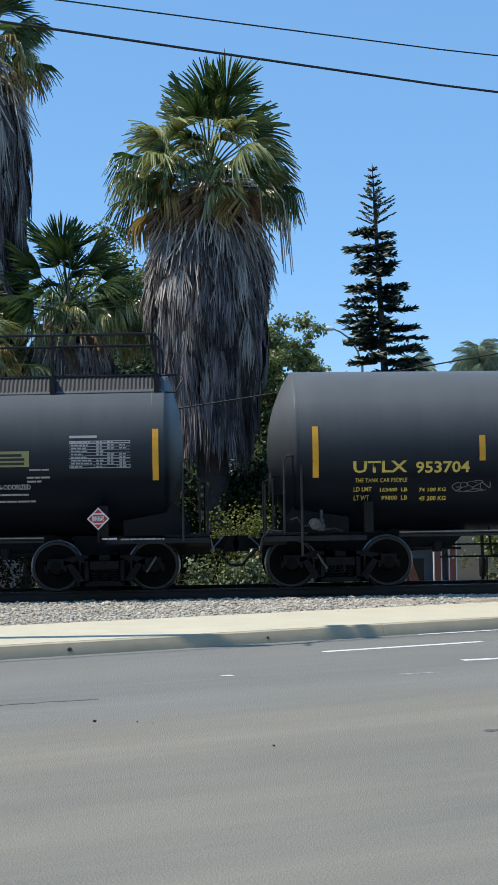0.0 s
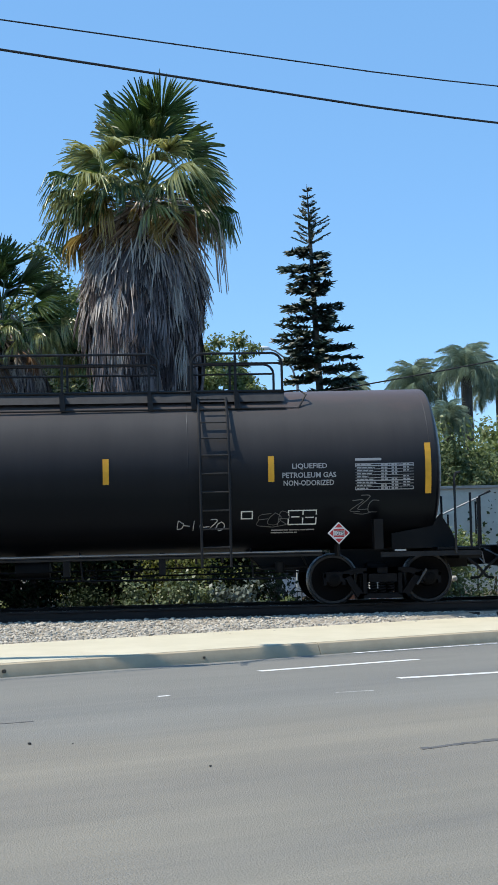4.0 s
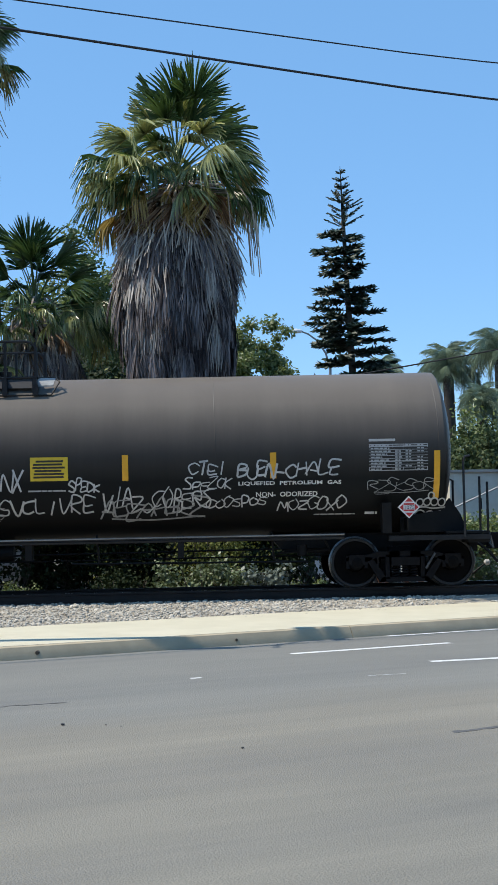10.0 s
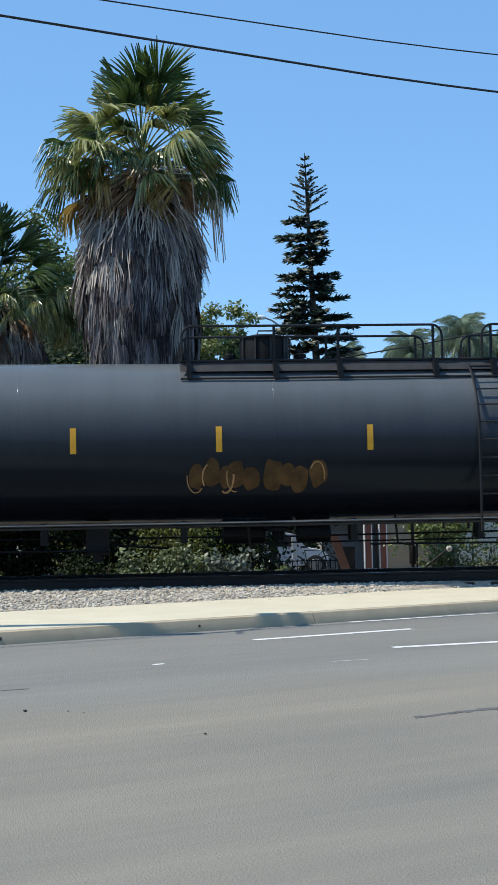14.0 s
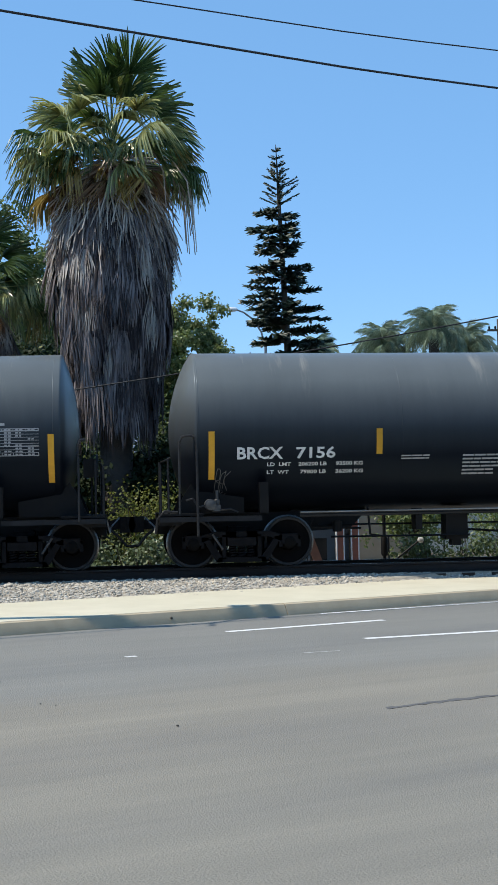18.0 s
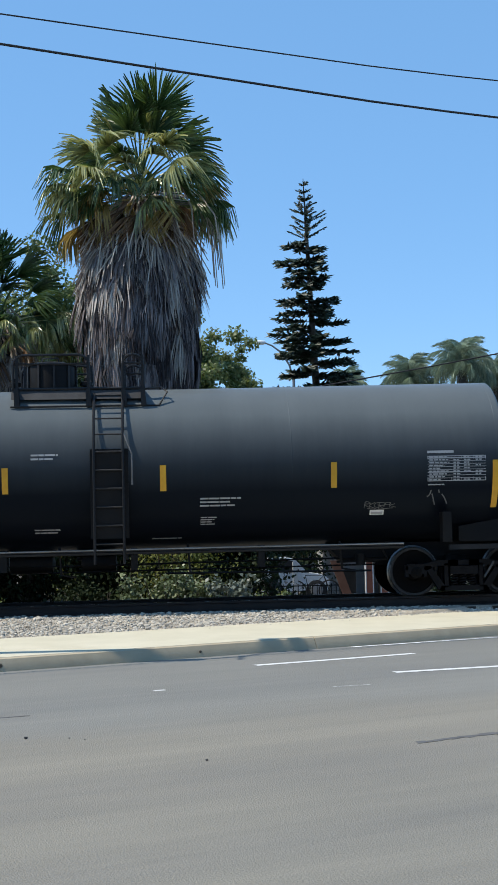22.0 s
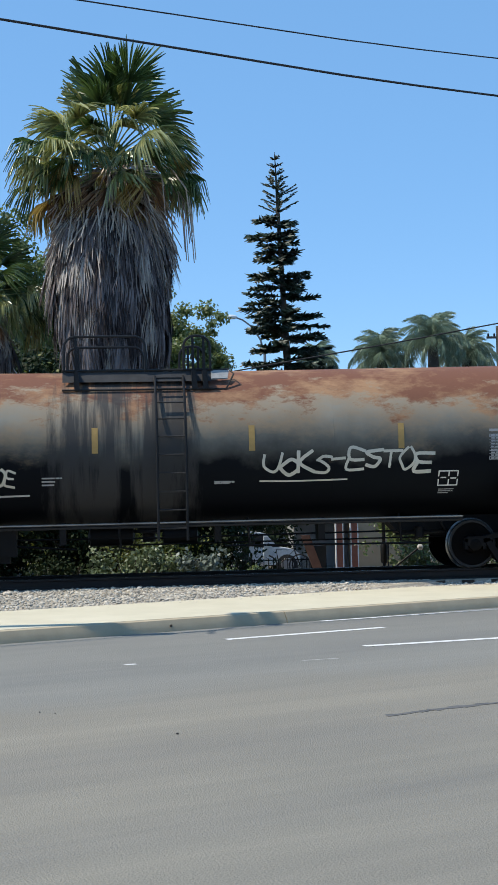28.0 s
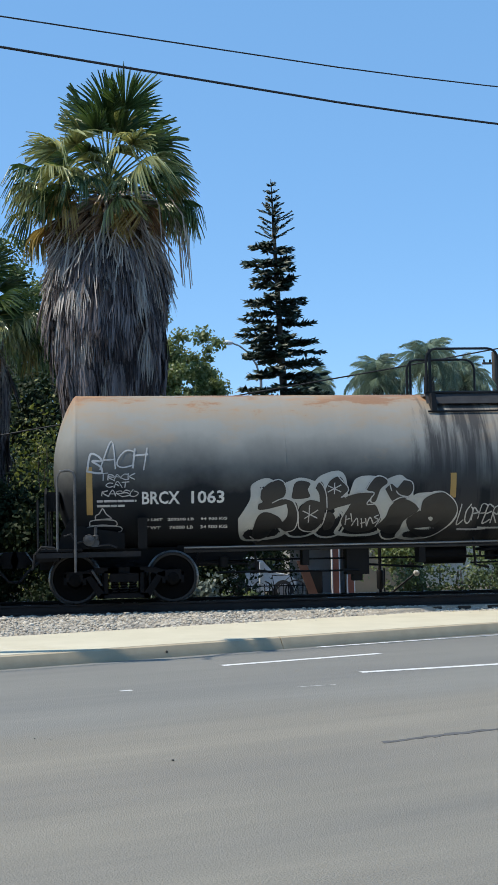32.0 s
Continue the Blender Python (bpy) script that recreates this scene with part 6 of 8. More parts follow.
LIME = plain("lime_sign", (0.31, 0.31, 0.11), 0.6)
BUSYELLOW = plain("yellow_sign", (0.72, 0.50, 0.03), 0.5)
OLDRED = surface("faded_red_spray", (0.006, 0.003, 0.004), (0.075, 0.010, 0.010), 4.0, 0.6, 0.0, 60.0, 0.0)
DULLRED = surface("dull_red_spray", (0.010, 0.004, 0.005), (0.035, 0.010, 0.010), 4.0, 0.6, 0.0, 60.0, 0.0)
surface("weathered_faded_red_spray", (0.0022, 0.0024, 0.0045), (0.042, 0.006, 0.0065), 2.6, 0.45, 0.0, 30.0, 0.0, spec=0.1)
surface("weathered_ochre_spray", (0.003, 0.003, 0.004), (0.13, 0.075, 0.03), 3.0, 0.45, 0.0, 30.0, 0.0, spec=0.1)
TEAL = surface("teal_spray", (0.05, 0.16, 0.15), (0.09, 0.28, 0.25), 4.0, 0.6, 0.0, 60.0, 0.0)
GREEN_P = surface("green_spray", (0.04, 0.20, 0.09), (0.07, 0.32, 0.14), 4.0, 0.6, 0.0, 60.0, 0.0)
OCHRE = surface("ochre_spray", (0.22, 0.13, 0.05), (0.38, 0.23, 0.10), 4.0, 0.6, 0.0, 60.0, 0.0)
FAINT = surface("faint_chalk", (0.07, 0.07, 0.07), (0.15, 0.15, 0.15), 4.0, 0.7, 0.0, 60.0, 0.0)
FAINT2 = surface("thin_white_spray", (0.16, 0.16, 0.16), (0.34, 0.34, 0.33), 4.0, 0.7, 0.0, 60.0, 0.0)
CREAM = surface("cream_spray", (0.45, 0.43, 0.36), (0.66, 0.63, 0.54), 4.0, 0.7, 0.0, 60.0, 0.0)
PIECE_W = surface("silver_spray", (0.34, 0.35, 0.34), (0.52, 0.53, 0.50), 2.0, 0.6, 0.0, 40.0, 0.0)
PIECE_K = surface("black_spray", (0.012, 0.012, 0.013), (0.03, 0.03, 0.03), 3.0, 0.5, 0.0, 60.0, 0.0)


def oval(car, x, z, w, h):
    s = Soup()
    stroke(s, [(x + w / 2 + w / 2 * math.cos(a), z + h / 2 + h / 2 * math.sin(a)) for a in [2 * math.pi * k / 24 for k in range(25)]], 0.03)
    part("graffiti", s.mesh("graffiti", CHALK, fix=False), car, "sprayed white oval")


def blob(s, pts, off, n=6):
    """A filled soft outline on the shell."""
    o = spline(pts + [pts[0]], n)[:-1]
    cx, cz = sum(p[0] for p in o) / len(o), sum(p[1] for p in o) / len(o)
    vs = [on_tank(cx, cz, off)]
    for f in (0.5, 1.0):
        vs += [on_tank(cx + (a - cx) * f, cz + (b - cz) * f, off) for a, b in o]
    k = len(o)
    s.add(vs, [(0, 1 + i, 1 + (i + 1) % k) for i in range(k)] + [(1 + i, 1 + k + i, 1 + k + (i + 1) % k, 1 + (i + 1) % k) for i in range(k)])


def unit(x, z, w, h, text):
    return [(x + w * float(a), z + h * float(b)) for a, b in (p.split(",") for p in text.split())]


def big_piece(car, x, z, w, h):
    """A bubble-letter piece: a silver cloud behind swollen black letters."""
    s = Soup()
    for t in (".00,.34 .05,.61 .06,.83 .15,.89 .22,.45 .22,.11 .11,.02 .02,.05", ".20,.83 .27,.91 .33,.87 .37,.76 .37,.15 .22,.11", ".32,.77 .37,.94 .46,.99 .49,.72 .48,.11 .35,.11", ".46,.23 .50,.68 .53,.89 .61,.92 .67,.83 .69,.45 .66,.11 .56,.05 .45,.09", ".62,.80 .71,.92 .75,.89 .79,.68 .77,.08 .66,.06", ".74,.11 .78,.59 .86,.67 .95,.64 1.00,.45 .99,.23 .91,.04 .82,-.02 .74,.02"):
        blob(s, unit(x, z, w, h, t), 0.009)
    a = part("graffiti", s.mesh("graffiti", PIECE_W, fix=False), car, "silver bubble-letter graffiti piece")
    s = Soup()
    for t in (".10,.74 .14,.85 .19,.86 .21,.76 .20,.64 .14,.57 .10,.61", ".09,.55 .15,.61 .23,.61 .22,.55 .14,.48 .09,.47", ".21,.59 .26,.55 .27,.36 .26,.18 .22,.15 .19,.23 .22,.36 .22,.52", ".07,.19 .09,.38 .13,.43 .19,.34 .20,.21 .16,.18 .14,.08 .10,.04 .07,.09", ".24,.70 .25,.83 .28,.87 .32,.83 .31,.74 .32,.64 .28,.61 .24,.62", ".27,.30 .28,.49 .32,.59 .38,.53 .39,.38 .37,.21 .33,.15 .28,.19", ".34,.77 .37,.85 .39,.70 .40,.45 .37,.51 .36,.68", ".39,.74 .41,.86 .45,.92 .48,.81 .49,.71 .47,.62 .51,.54 .45,.48 .40,.46", ".39,.34 .41,.42 .44,.34 .43,.19 .40,.15 .39,.21", ".48,.62 .53,.67 .60,.67 .59,.56 .62,.50 .64,.39 .65,.27 .61,.14 .54,.11 .49,.17 .47,.29 .50,.49 .51,.58", ".57,.73 .60,.87 .65,.91 .67,.82 .64,.73 .62,.56 .60,.56 .60,.67", ".66,.73 .69,.80 .71,.73 .75,.86 .78,.83 .79,.68 .76,.59 .71,.53 .69,.57", ".63,.19 .67,.32 .69,.49 .74,.58 .79,.53 .82,.42 .76,.27 .74,.11 .69,.09", ".83,.42 .84,.57 .90,.66 .96,.63 1.00,.45 .99,.27 .93,.08 .87,.02 .80,.11 .77,.27 .80,.36"):
        blob(s, unit(x, z, w, h, t), 0.013)
    part("graffiti", s.mesh("graffiti", PIECE_K, fix=False), a, "black swollen letters")
    s = Soup()
    for t in (".43,.83 .43,.67", ".40,.79 .46,.70", ".40,.70 .46,.80", ".32,.52 .32,.27", ".29,.44 .36,.33", ".30,.33 .36,.45", ".49,.36 .49,.23", ".51,.39 .52,.27", ".49,.30 .51,.32", ".52,.21 .54,.32 .55,.21", ".56,.32 .57,.18", ".58,.32 .59,.20", ".56,.24 .58,.26", ".59,.21 .60,.33 .62,.23", ".64,.36 .62,.33 .64,.29 .62,.24", ".80,.59 .84,.64 .92,.68 .98,.55 1.00,.38 .97,.19 .90,.03 .80,-.01", ".14,.86 .18,.89 .21,.82 .22,.68 .20,.61", ".15,.56 .20,.62 .25,.56 .27,.36 .26,.18 .22,.14", ".40,.45 .38,.21 .33,.14 .28,.20 .27,.42 .24,.61", ".44,.95 .46,.87 .49,.77 .49,.70 .46,.62", ".46,.62 .53,.68 .61,.68 .58,.52 .63,.51 .65,.36 .63,.19", ".57,.71 .60,.86 .63,.92 .67,.86 .69,.70", ".71,.70 .73,.64 .77,.62 .79,.71 .78,.83 .74,.86", ".68,.52 .74,.61 .79,.56 .83,.41", ".34,.74 .36,.85 .39,.71 .40,.47", ".06,.09 .10,.02 .14,.07"):
        stroke(s, spline(unit(x, z, w, h, t), 5), 0.020, 0.016)
    part("graffiti", s.mesh("graffiti", CHALK, fix=False), a, "thin white outline strokes")


def throw_up(car, x, z, w, h):
    """An outlined bubble letter with a small ringed letter below."""
    s = Soup()
    for t in (".02,.92 .08,.97 .2,.97 .3,.9 .3,.78 .42,.8 .62,.72 .78,.55 .80,.40 .72,.28 .52,.14 .34,.12 .22,.22 .22,.36 .30,.42", ".02,.92 .02,.6 .04,.42 .15,.44 .2,.5 .28,.46", ".36,.80 .38,.95 .55,1.0 .78,.97 .95,.85 1.0,.62 .96,.45", ".42,.80 .62,.76 .85,.62 .90,.44",
              ".80,.40 .64,.30 .60,.18 .68,.04 .82,.0 .96,.06 1.0,.22 .94,.36 .80,.40", ".90,.28 .80,.29 .74,.20 .78,.11 .88,.12"):
        stroke(s, spline(unit(x, z, w, h, t), 5), 0.032)
    part("graffiti", s.mesh("graffiti", CHALK, fix=False), car, "white outlined bubble letter")


def trace(car, x, z, w, h, lines, mat, width, label="thin looping spray-paint line"):
    """Free lines of spray paint, given on a unit square."""
    s = Soup()
    for t in lines:
        stroke(s, spline(unit(x, z, w, h, t), 6), width)
    part("graffiti", s.mesh("graffiti", mat, fix=False), car, label)


def pile(car, x, z, w, h):
    s = Soup()
    for t in ("0,.05 .5,0 1,.05 1.0,.25 .5,.3 .05,.25 0,.05", ".12,.3 .5,.34 .88,.3 .86,.5 .5,.55 .15,.5 .12,.3", ".28,.55 .6,.58 .75,.6 .6,.78 .5,1.0 .4,.8 .3,.72 .28,.55"):
        stroke(s, spline(unit(x, z, w, h, t), 5), 0.02)
    part("graffiti", s.mesh("graffiti", CHALK, fix=False), car, "white sprayed doodle")


# ---- the train ----
def size_shell(r, z, droop=0.0):
    """The shell's radius, the height of its axis and how far its tail end hangs, for the cars that follow."""
    global R_T, Z_T, DROOP
    R_T, Z_T, DROOP = r, z, droop


def S(big, *small):
    return [(-big, True), (big, True)] + [(x, False) for x in small]


def build_train():
    """Thirteen cars in their order, from the right hand end of the train."""
    cars = []

    def add(label, write=None, **k):
        c = tank_car(label, seed=len(cars), **k)
        if write:
            write(c)
        cars.append((c, k["centre"]))
        return c
    add("black tank car with yellow stencilled lettering", letter_first, centre=11.02, hs=9.20, truck_in=0.45, mat=BLACK, ends=(0.34, 0.48), strips=S(9.2, -6.18, -3.3, 0, 3.3, 6.2), ladder=None, platform=None, housing=0.0)
    size_shell(1.52, 2.50, 0.0125)
    b = add("black tank car with a full-length roof walkway", letter_second, centre=-10.26, hs=9.20, truck_in=0.97, mat=BLACK, ends=(0.19, 0.44), strips=S(9.2, -5.78, -3.57, -1.26, 1.23, 3.71, 6.05), ladder=None,
            platform=(-9.3, 9.3, [-9.1, -7.2, -5.4, -3.45, -2.2, -0.95, 0.35, 1.6, 3.55, 5.45, 7.3, 9.2], -0.82, False, None, True, 0.74), housing=-0.12, walkway=True)
    for dx in (0.0, 0.34):
        s = Soup().tube([(-9.25 - dx * 0.3, -0.78 - dx * 0.4, 3.98), (-9.62 - dx * 0.4, -0.86 - dx * 0.5, 3.72), (-9.84 - dx * 0.3, -0.98 - dx * 0.5, 3.1), (-9.90 - dx * 0.25, -1.06 - dx * 0.5, 2.4), (-9.92 - dx * 0.2, -1.1 - dx * 0.6, 1.0)], 0.022, 6)
        part("end_ladder", s.mesh("end_ladder", PIPE_L, smooth=True), b, "curved steel end-ladder rail")
    s = Soup()
    for z, x in ((3.6, -9.70), (3.2, -9.84), (2.8, -9.90), (2.4, -9.93), (2.0, -9.95), (1.6, -9.95), (1.25, -9.95)):
        s.tube([(x + 0.0, -0.96, z), (x - 0.1, -1.2, z)], 0.016, 5)
    part("end_rung", s.mesh("end_rung", PIPE_L, smooth=True), b)
    for ob in b.children_recursive:
        if ob.name.startswith(("platform", "toe_plate", "edge_bar", "post", "handrail", "kick_loop")):
            for v in ob.data.vertices:
                v.co.z -= DROOP * (max(0.0, 1.0 - v.co.x) - 1.0)
    size_shell(1.52, 2.50)
    add("black tank car with a reddish worn top", letter_third, centre=-30.39, hs=8.44, truck_in=0.82, mat=REDTOP, ends=(0.23, 0.42), strips=S(8.44, -5.59, -2.69, -0.48, 2.6, 5.57), ladder=4.55,
        platform=(-1.5, 5.9, [-1.4, 0.2, 1.8, 3.4, 4.2, 5.0], -0.82, True, (3.6, 4.15)), housing=-0.2)
    size_shell(1.465, 2.445)
    add("black tank car with coloured spray-paint scrawls", letter_fourth, centre=-50.32, hs=8.85, truck_in=0.56, mat=NAVY, bright="both", sz=(1.47, 2.30, 1.86, 2.29), strips=S(8.85, -5.68, -2.61, 0.36, 2.73, 5.39), ladder=-4.75,
        platform=(-5.6, 1.2, [-5.45, -4.3, -3.7, -2.3, -1.0, 0.2, 1.1], -0.82, False, (-5.0, -4.45), True, 0.66), housing=-0.2)
    size_shell(1.52, 2.50)
    add("dusty brown-black tank car covered in white graffiti", letter_fifth, centre=-70.42, hs=8.34, truck_in=0.56, mat=BROWNISH, sz=(1.62, 2.48, 2.03, 2.49), strips=S(8.34, -5.24, -2.58, 0.05, 2.7, 5.36), ladder=-3.82,
        platform=(-4.85, 1.1, [-4.7, -4.2, -3.35, -1.7, 0.0, 0.5, 1.05], -0.82, False, (-4.15, -3.4), True, 0.64), housing=-0.25, bright=True)
    c = add("glossy black tank car with faded ochre spray paint", letter_sixth, centre=-90.33, hs=8.57, truck_in=0.57, mat=GLOSSY, strips=S(8.57, -6.28, -3.7, -1.09, 1.66, 4.27, 5.92), ladder=3.92,
            platform=(-1.75, 4.9, [-1.6, 0.0, 1.2, 3.0, 4.1, 4.8], -0.82, False, (3.2, 3.9), True, 0.62), housing=-0.1)
    s = Soup().lathe([(0.03, 8.25), (0.15, 8.29), (0.17, 8.36), (0.17, 8.98), (0.15, 9.05), (0.03, 9.08)], 20, "x", (0, -1.45, 1.18))
    part("air_tank", s.mesh("air_tank", plain("black_air_tank", (0.006, 0.006, 0.007), 0.5), smooth=True), c, "small black air tank")
    short = dict(ends=(0.25, 0.46), wheel_end=1, sz=(1.62, 2.48, 2.03, 2.49), hs=7.52, truck_in=0.56, mat=SLATE, shield=True)
    add("slate-black tank car with clean white stencils", letter_seventh, centre=-109.39, strips=S(7.51, -4.44, -1.36, 1.39, 4.42), ladder=-0.47, platform=(-1.15, 1.25, [-1.1, -0.75, -0.15, 1.2], -0.82, True, (-0.75, -0.2), True, 0.60), housing=0.45, **dict(short, mat=STREAKED))
    add("slate-black tank car with pale streaks on its top", letter_eighth, centre=-127.29, strips=S(7.52, -4.46, -1.43, 1.37, 4.48), ladder=0.44, platform=(-1.3, 1.15, [-1.2, 0.1, 0.75, 1.1], -0.82, True, (0.15, 0.7), True, 0.60), housing=-0.62, **dict(short, mat=STREAKED))
    add("slate-black tank car with short roof platform", letter_ninth, centre=-145.23, strips=S(7.51, -4.44, -1.37, 1.44, 4.53), ladder=0.47, platform=(-1.3, 1.15, [-1.2, 0.1, 0.75, 1.1], -0.82, True, (0.15, 0.7), True, 0.60), housing=-0.62, **short)
    add("slate-black tank car with white angular tags", letter_tenth, centre=-163.12, strips=S(7.52, -4.43, -1.38, 1.36, 4.46), ladder=0.45, platform=(-1.3, 1.15, [-1.2, 0.1, 0.75, 1.1], -0.82, True, (0.15, 0.7), True, 0.60), housing=-0.62, **short)
    dull = surface("dull_amber", (0.30, 0.19, 0.06), (0.46, 0.29, 0.09), 6.0, 0.6, 0.0, 80.0, 0.05, 0.002)
    size_shell(1.44, 2.42)
    old = dict(ends=(0.25, 0.44), truck_in=0.60, post_mat=PIPE_L, amber=dull, bright=True)
    add("faded grey tank car with rust-brown top", letter_eleventh, centre=-181.20, hs=7.63, mat=RUSTY, strips=S(7.63, -3.82, -0.87, 1.96, 4.71), ladder=0.5, platform=(-1.45, 1.3, [-1.2, 0.95, 1.15], -0.82, False, (0.1, 0.75), True, 0.60), housing=None, **old)
    add("faded grey tank car with silver graffiti piece", letter_twelfth, centre=-199.24, hs=7.61, mat=FADED, sz=(1.62, 2.47, 1.81, 2.26), strips=S(7.61, -0.95, 1.81, 4.7), ladder=0.57, platform=(-1.3, 1.35, [-1.2, 0.95, 1.25], -0.82, False, (0.15, 0.85), True, 0.80), housing=None, **old)
    size_shell(1.52, 2.50)
    add("black tank car coupled behind the faded one", None, centre=-217.22, strips=S(7.52, -4.4, -1.4, 1.4, 4.5), ladder=0.47, platform=(-1.3, 1.15, [-1.2, 0.1, 0.75, 1.1], -0.82, True, (0.15, 0.7), True, 0.60), housing=-0.62, **short)
    return cars


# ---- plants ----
# one leaf in two tones: sunlight is put into the sunlit copy's colour
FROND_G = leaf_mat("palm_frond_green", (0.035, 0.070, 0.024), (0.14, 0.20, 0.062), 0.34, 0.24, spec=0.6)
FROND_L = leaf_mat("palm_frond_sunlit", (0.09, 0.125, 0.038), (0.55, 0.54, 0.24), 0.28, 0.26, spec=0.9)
FROND_Y = leaf_mat("palm_frond_yellowing", (0.22, 0.15, 0.05), (0.56, 0.46, 0.20), 0.45, 0.28)
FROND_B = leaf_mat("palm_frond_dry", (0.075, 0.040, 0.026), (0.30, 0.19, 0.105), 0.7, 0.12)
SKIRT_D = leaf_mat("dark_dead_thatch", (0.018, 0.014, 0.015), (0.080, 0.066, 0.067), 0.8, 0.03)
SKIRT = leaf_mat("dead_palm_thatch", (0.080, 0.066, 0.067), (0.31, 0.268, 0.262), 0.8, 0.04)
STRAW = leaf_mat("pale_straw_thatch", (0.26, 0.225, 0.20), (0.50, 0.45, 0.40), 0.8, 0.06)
STALK = leaf_mat("bare_leaf_stalk", (0.15, 0.10, 0.075), (0.66, 0.57, 0.48), 0.7, 0.0)
BARK = surface("palm_bark", (0.03, 0.025, 0.022), (0.10, 0.085, 0.072), 3.0, 0.95, 0.0, 22.0, 0.8, 0.03)
TWIG = surface("tree_bark", (0.045, 0.036, 0.028), (0.12, 0.10, 0.08), 4.0, 0.95, 0.0, 25.0, 0.8, 0.02)


def fan_frond(seed, droop, pet=1.15, blade=1.25, fold=0.0, n=30, wide=2.05):
    """A fan leaf: stalk along +x, a pleated blade that splits into many narrow tips, tips hanging."""
    rnd = random.Random(seed)
    s = Soup()
    s.tube([(0, 0, 0), (pet * 0.5, 0, 0.05), (pet, 0, 0.0)], 0.028, 4, 0.014)
    for k in range(n):
        f = (k + 0.5) / n * 2 - 1
        if rnd.random() < 0.05:
            continue
        a = f * wide + rnd.uniform(-0.035, 0.035)
        ln = blade * (1.0 - 0.24 * abs(f) ** 2) * rnd.uniform(0.78, 1.12)
        dx, dy = math.cos(a), math.sin(a)
        w = 0.64 * blade * wide / n
        dr = droop * rnd.uniform(0.65, 1.3)
        pts = []
        for t in (0.0, 0.35, 0.58, 0.80, 1.0):
            out = ln * (t if t < 0.58 else 0.58 + (t - 0.58) * (1 - 0.60 * min(1.0, dr)))
            z = -0.10 * abs(f) * t - fold * abs(dy) * t * ln - (max(0.0, t - 0.42) ** 1.4) * dr * ln * 1.6
            pts.append((pet + dx * out, dy * out, z))
        ws = (0.008, 0.70 * w, w, w * 0.80, 0.12 * w)
        px, py = -dy, dx
        lift = 1.5 * w
        vs = []
        for (x, y, z), ww in zip(pts, ws):
            vs += [(x + px * ww, y + py * ww, z + lift * 0.5), (x, y, z - lift * 0.5), (x - px * ww, y - py * ww, z + lift * 0.5)]
        fs = []
        for i in range(4):
            fs += [(3 * i, 3 * i + 1, 3 * i + 4, 3 * i + 3), (3 * i + 1, 3 * i + 2, 3 * i + 5, 3 * i + 4)]
        s.add(vs, fs)
    return s


def orient(az, el, roll=0.0):
    """Turns +x to azimuth az and elevation el (degrees)."""
    return Euler((0, 0, radians(az))).to_matrix().to_4x4() @ Euler((0, radians(-el), 0)).to_matrix().to_4x4() @ Euler((radians(roll), 0, 0)).to_matrix().to_4x4()


def thatch(sheets, z0, z1, rad, count, rnd):
    """Dead fan leaves folded down against the trunk, in overlapping clumps of three tones."""
    ropes = 19
    proud = [[rnd.uniform(0.80, 1.02) for _ in range(8)] for _ in range(ropes)]
    for _ in range(count):
        t = rnd.random()
        z = z0 + (z1 - z0) * t
        k = rnd.randrange(ropes)
        a = 2 * math.pi / ropes * (k + 0.30 * math.sin(1.1 * z + 2.3 * k)) + rnd.gauss(0.0, 0.125)
        ln = rnd.uniform(0.8, 1.7)
        low = max(0.0, t - ln / max(0.5, z1 - z0))
        lift = proud[k][int(z * 1.1) % 8] * rnd.uniform(0.95, 1.02)
        r0, r1 = rad(t) * lift * 0.92, rad(low) * lift * rnd.uniform(0.98, 1.07)
        if rnd.random() < 0.05:
            r1 += rnd.uniform(0.06, 0.26)
        # recessed clumps take darker leaves, shade put in by colour; tone also falls downward
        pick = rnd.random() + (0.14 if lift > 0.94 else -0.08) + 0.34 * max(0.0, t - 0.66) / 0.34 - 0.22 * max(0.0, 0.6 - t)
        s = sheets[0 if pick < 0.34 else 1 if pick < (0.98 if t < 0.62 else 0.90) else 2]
        spread = rnd.uniform(0.10, 0.26) / max(0.6, r0)
        drift = rnd.uniform(-0.10, 0.10)
        n = rnd.randint(9, 13)
        for k in range(n):
            f = (k + 0.5) / n * 2 - 1
            l2 = ln * (1 - 0.22 * f * f) * rnd.uniform(0.72, 1.12)
            w = rnd.uniform(0.011, 0.023)
            tilt = rnd.uniform(-0.9, 0.9)
            vs = []
            for u, ww in ((0.0, 0.5), (0.35, 1.0), (0.72, 0.85), (1.0, 0.12)):
                an = a + (f * spread + drift * u) * min(1.0, 0.25 + u * 1.1) + rnd.uniform(-0.012, 0.012)
                rr = r0 + (r1 - r0) * u + 0.05 * math.sin(3.1 * u) * (1 - abs(f)) + rnd.uniform(-0.015, 0.02)
                c, sn = math.cos(an), math.sin(an)
                dx, dy = (-sn * math.cos(tilt) + c * math.sin(tilt)) * w * ww, (c * math.cos(tilt) + sn * math.sin(tilt)) * w * ww
                vs += [(rr * c - dx, rr * sn - dy, z - l2 * u), (rr * c + dx, rr * sn + dy, z - l2 * u)]
            s.add(vs, [(2 * i, 2 * i + 1, 2 * i + 3, 2 * i + 2) for i in range(3)])


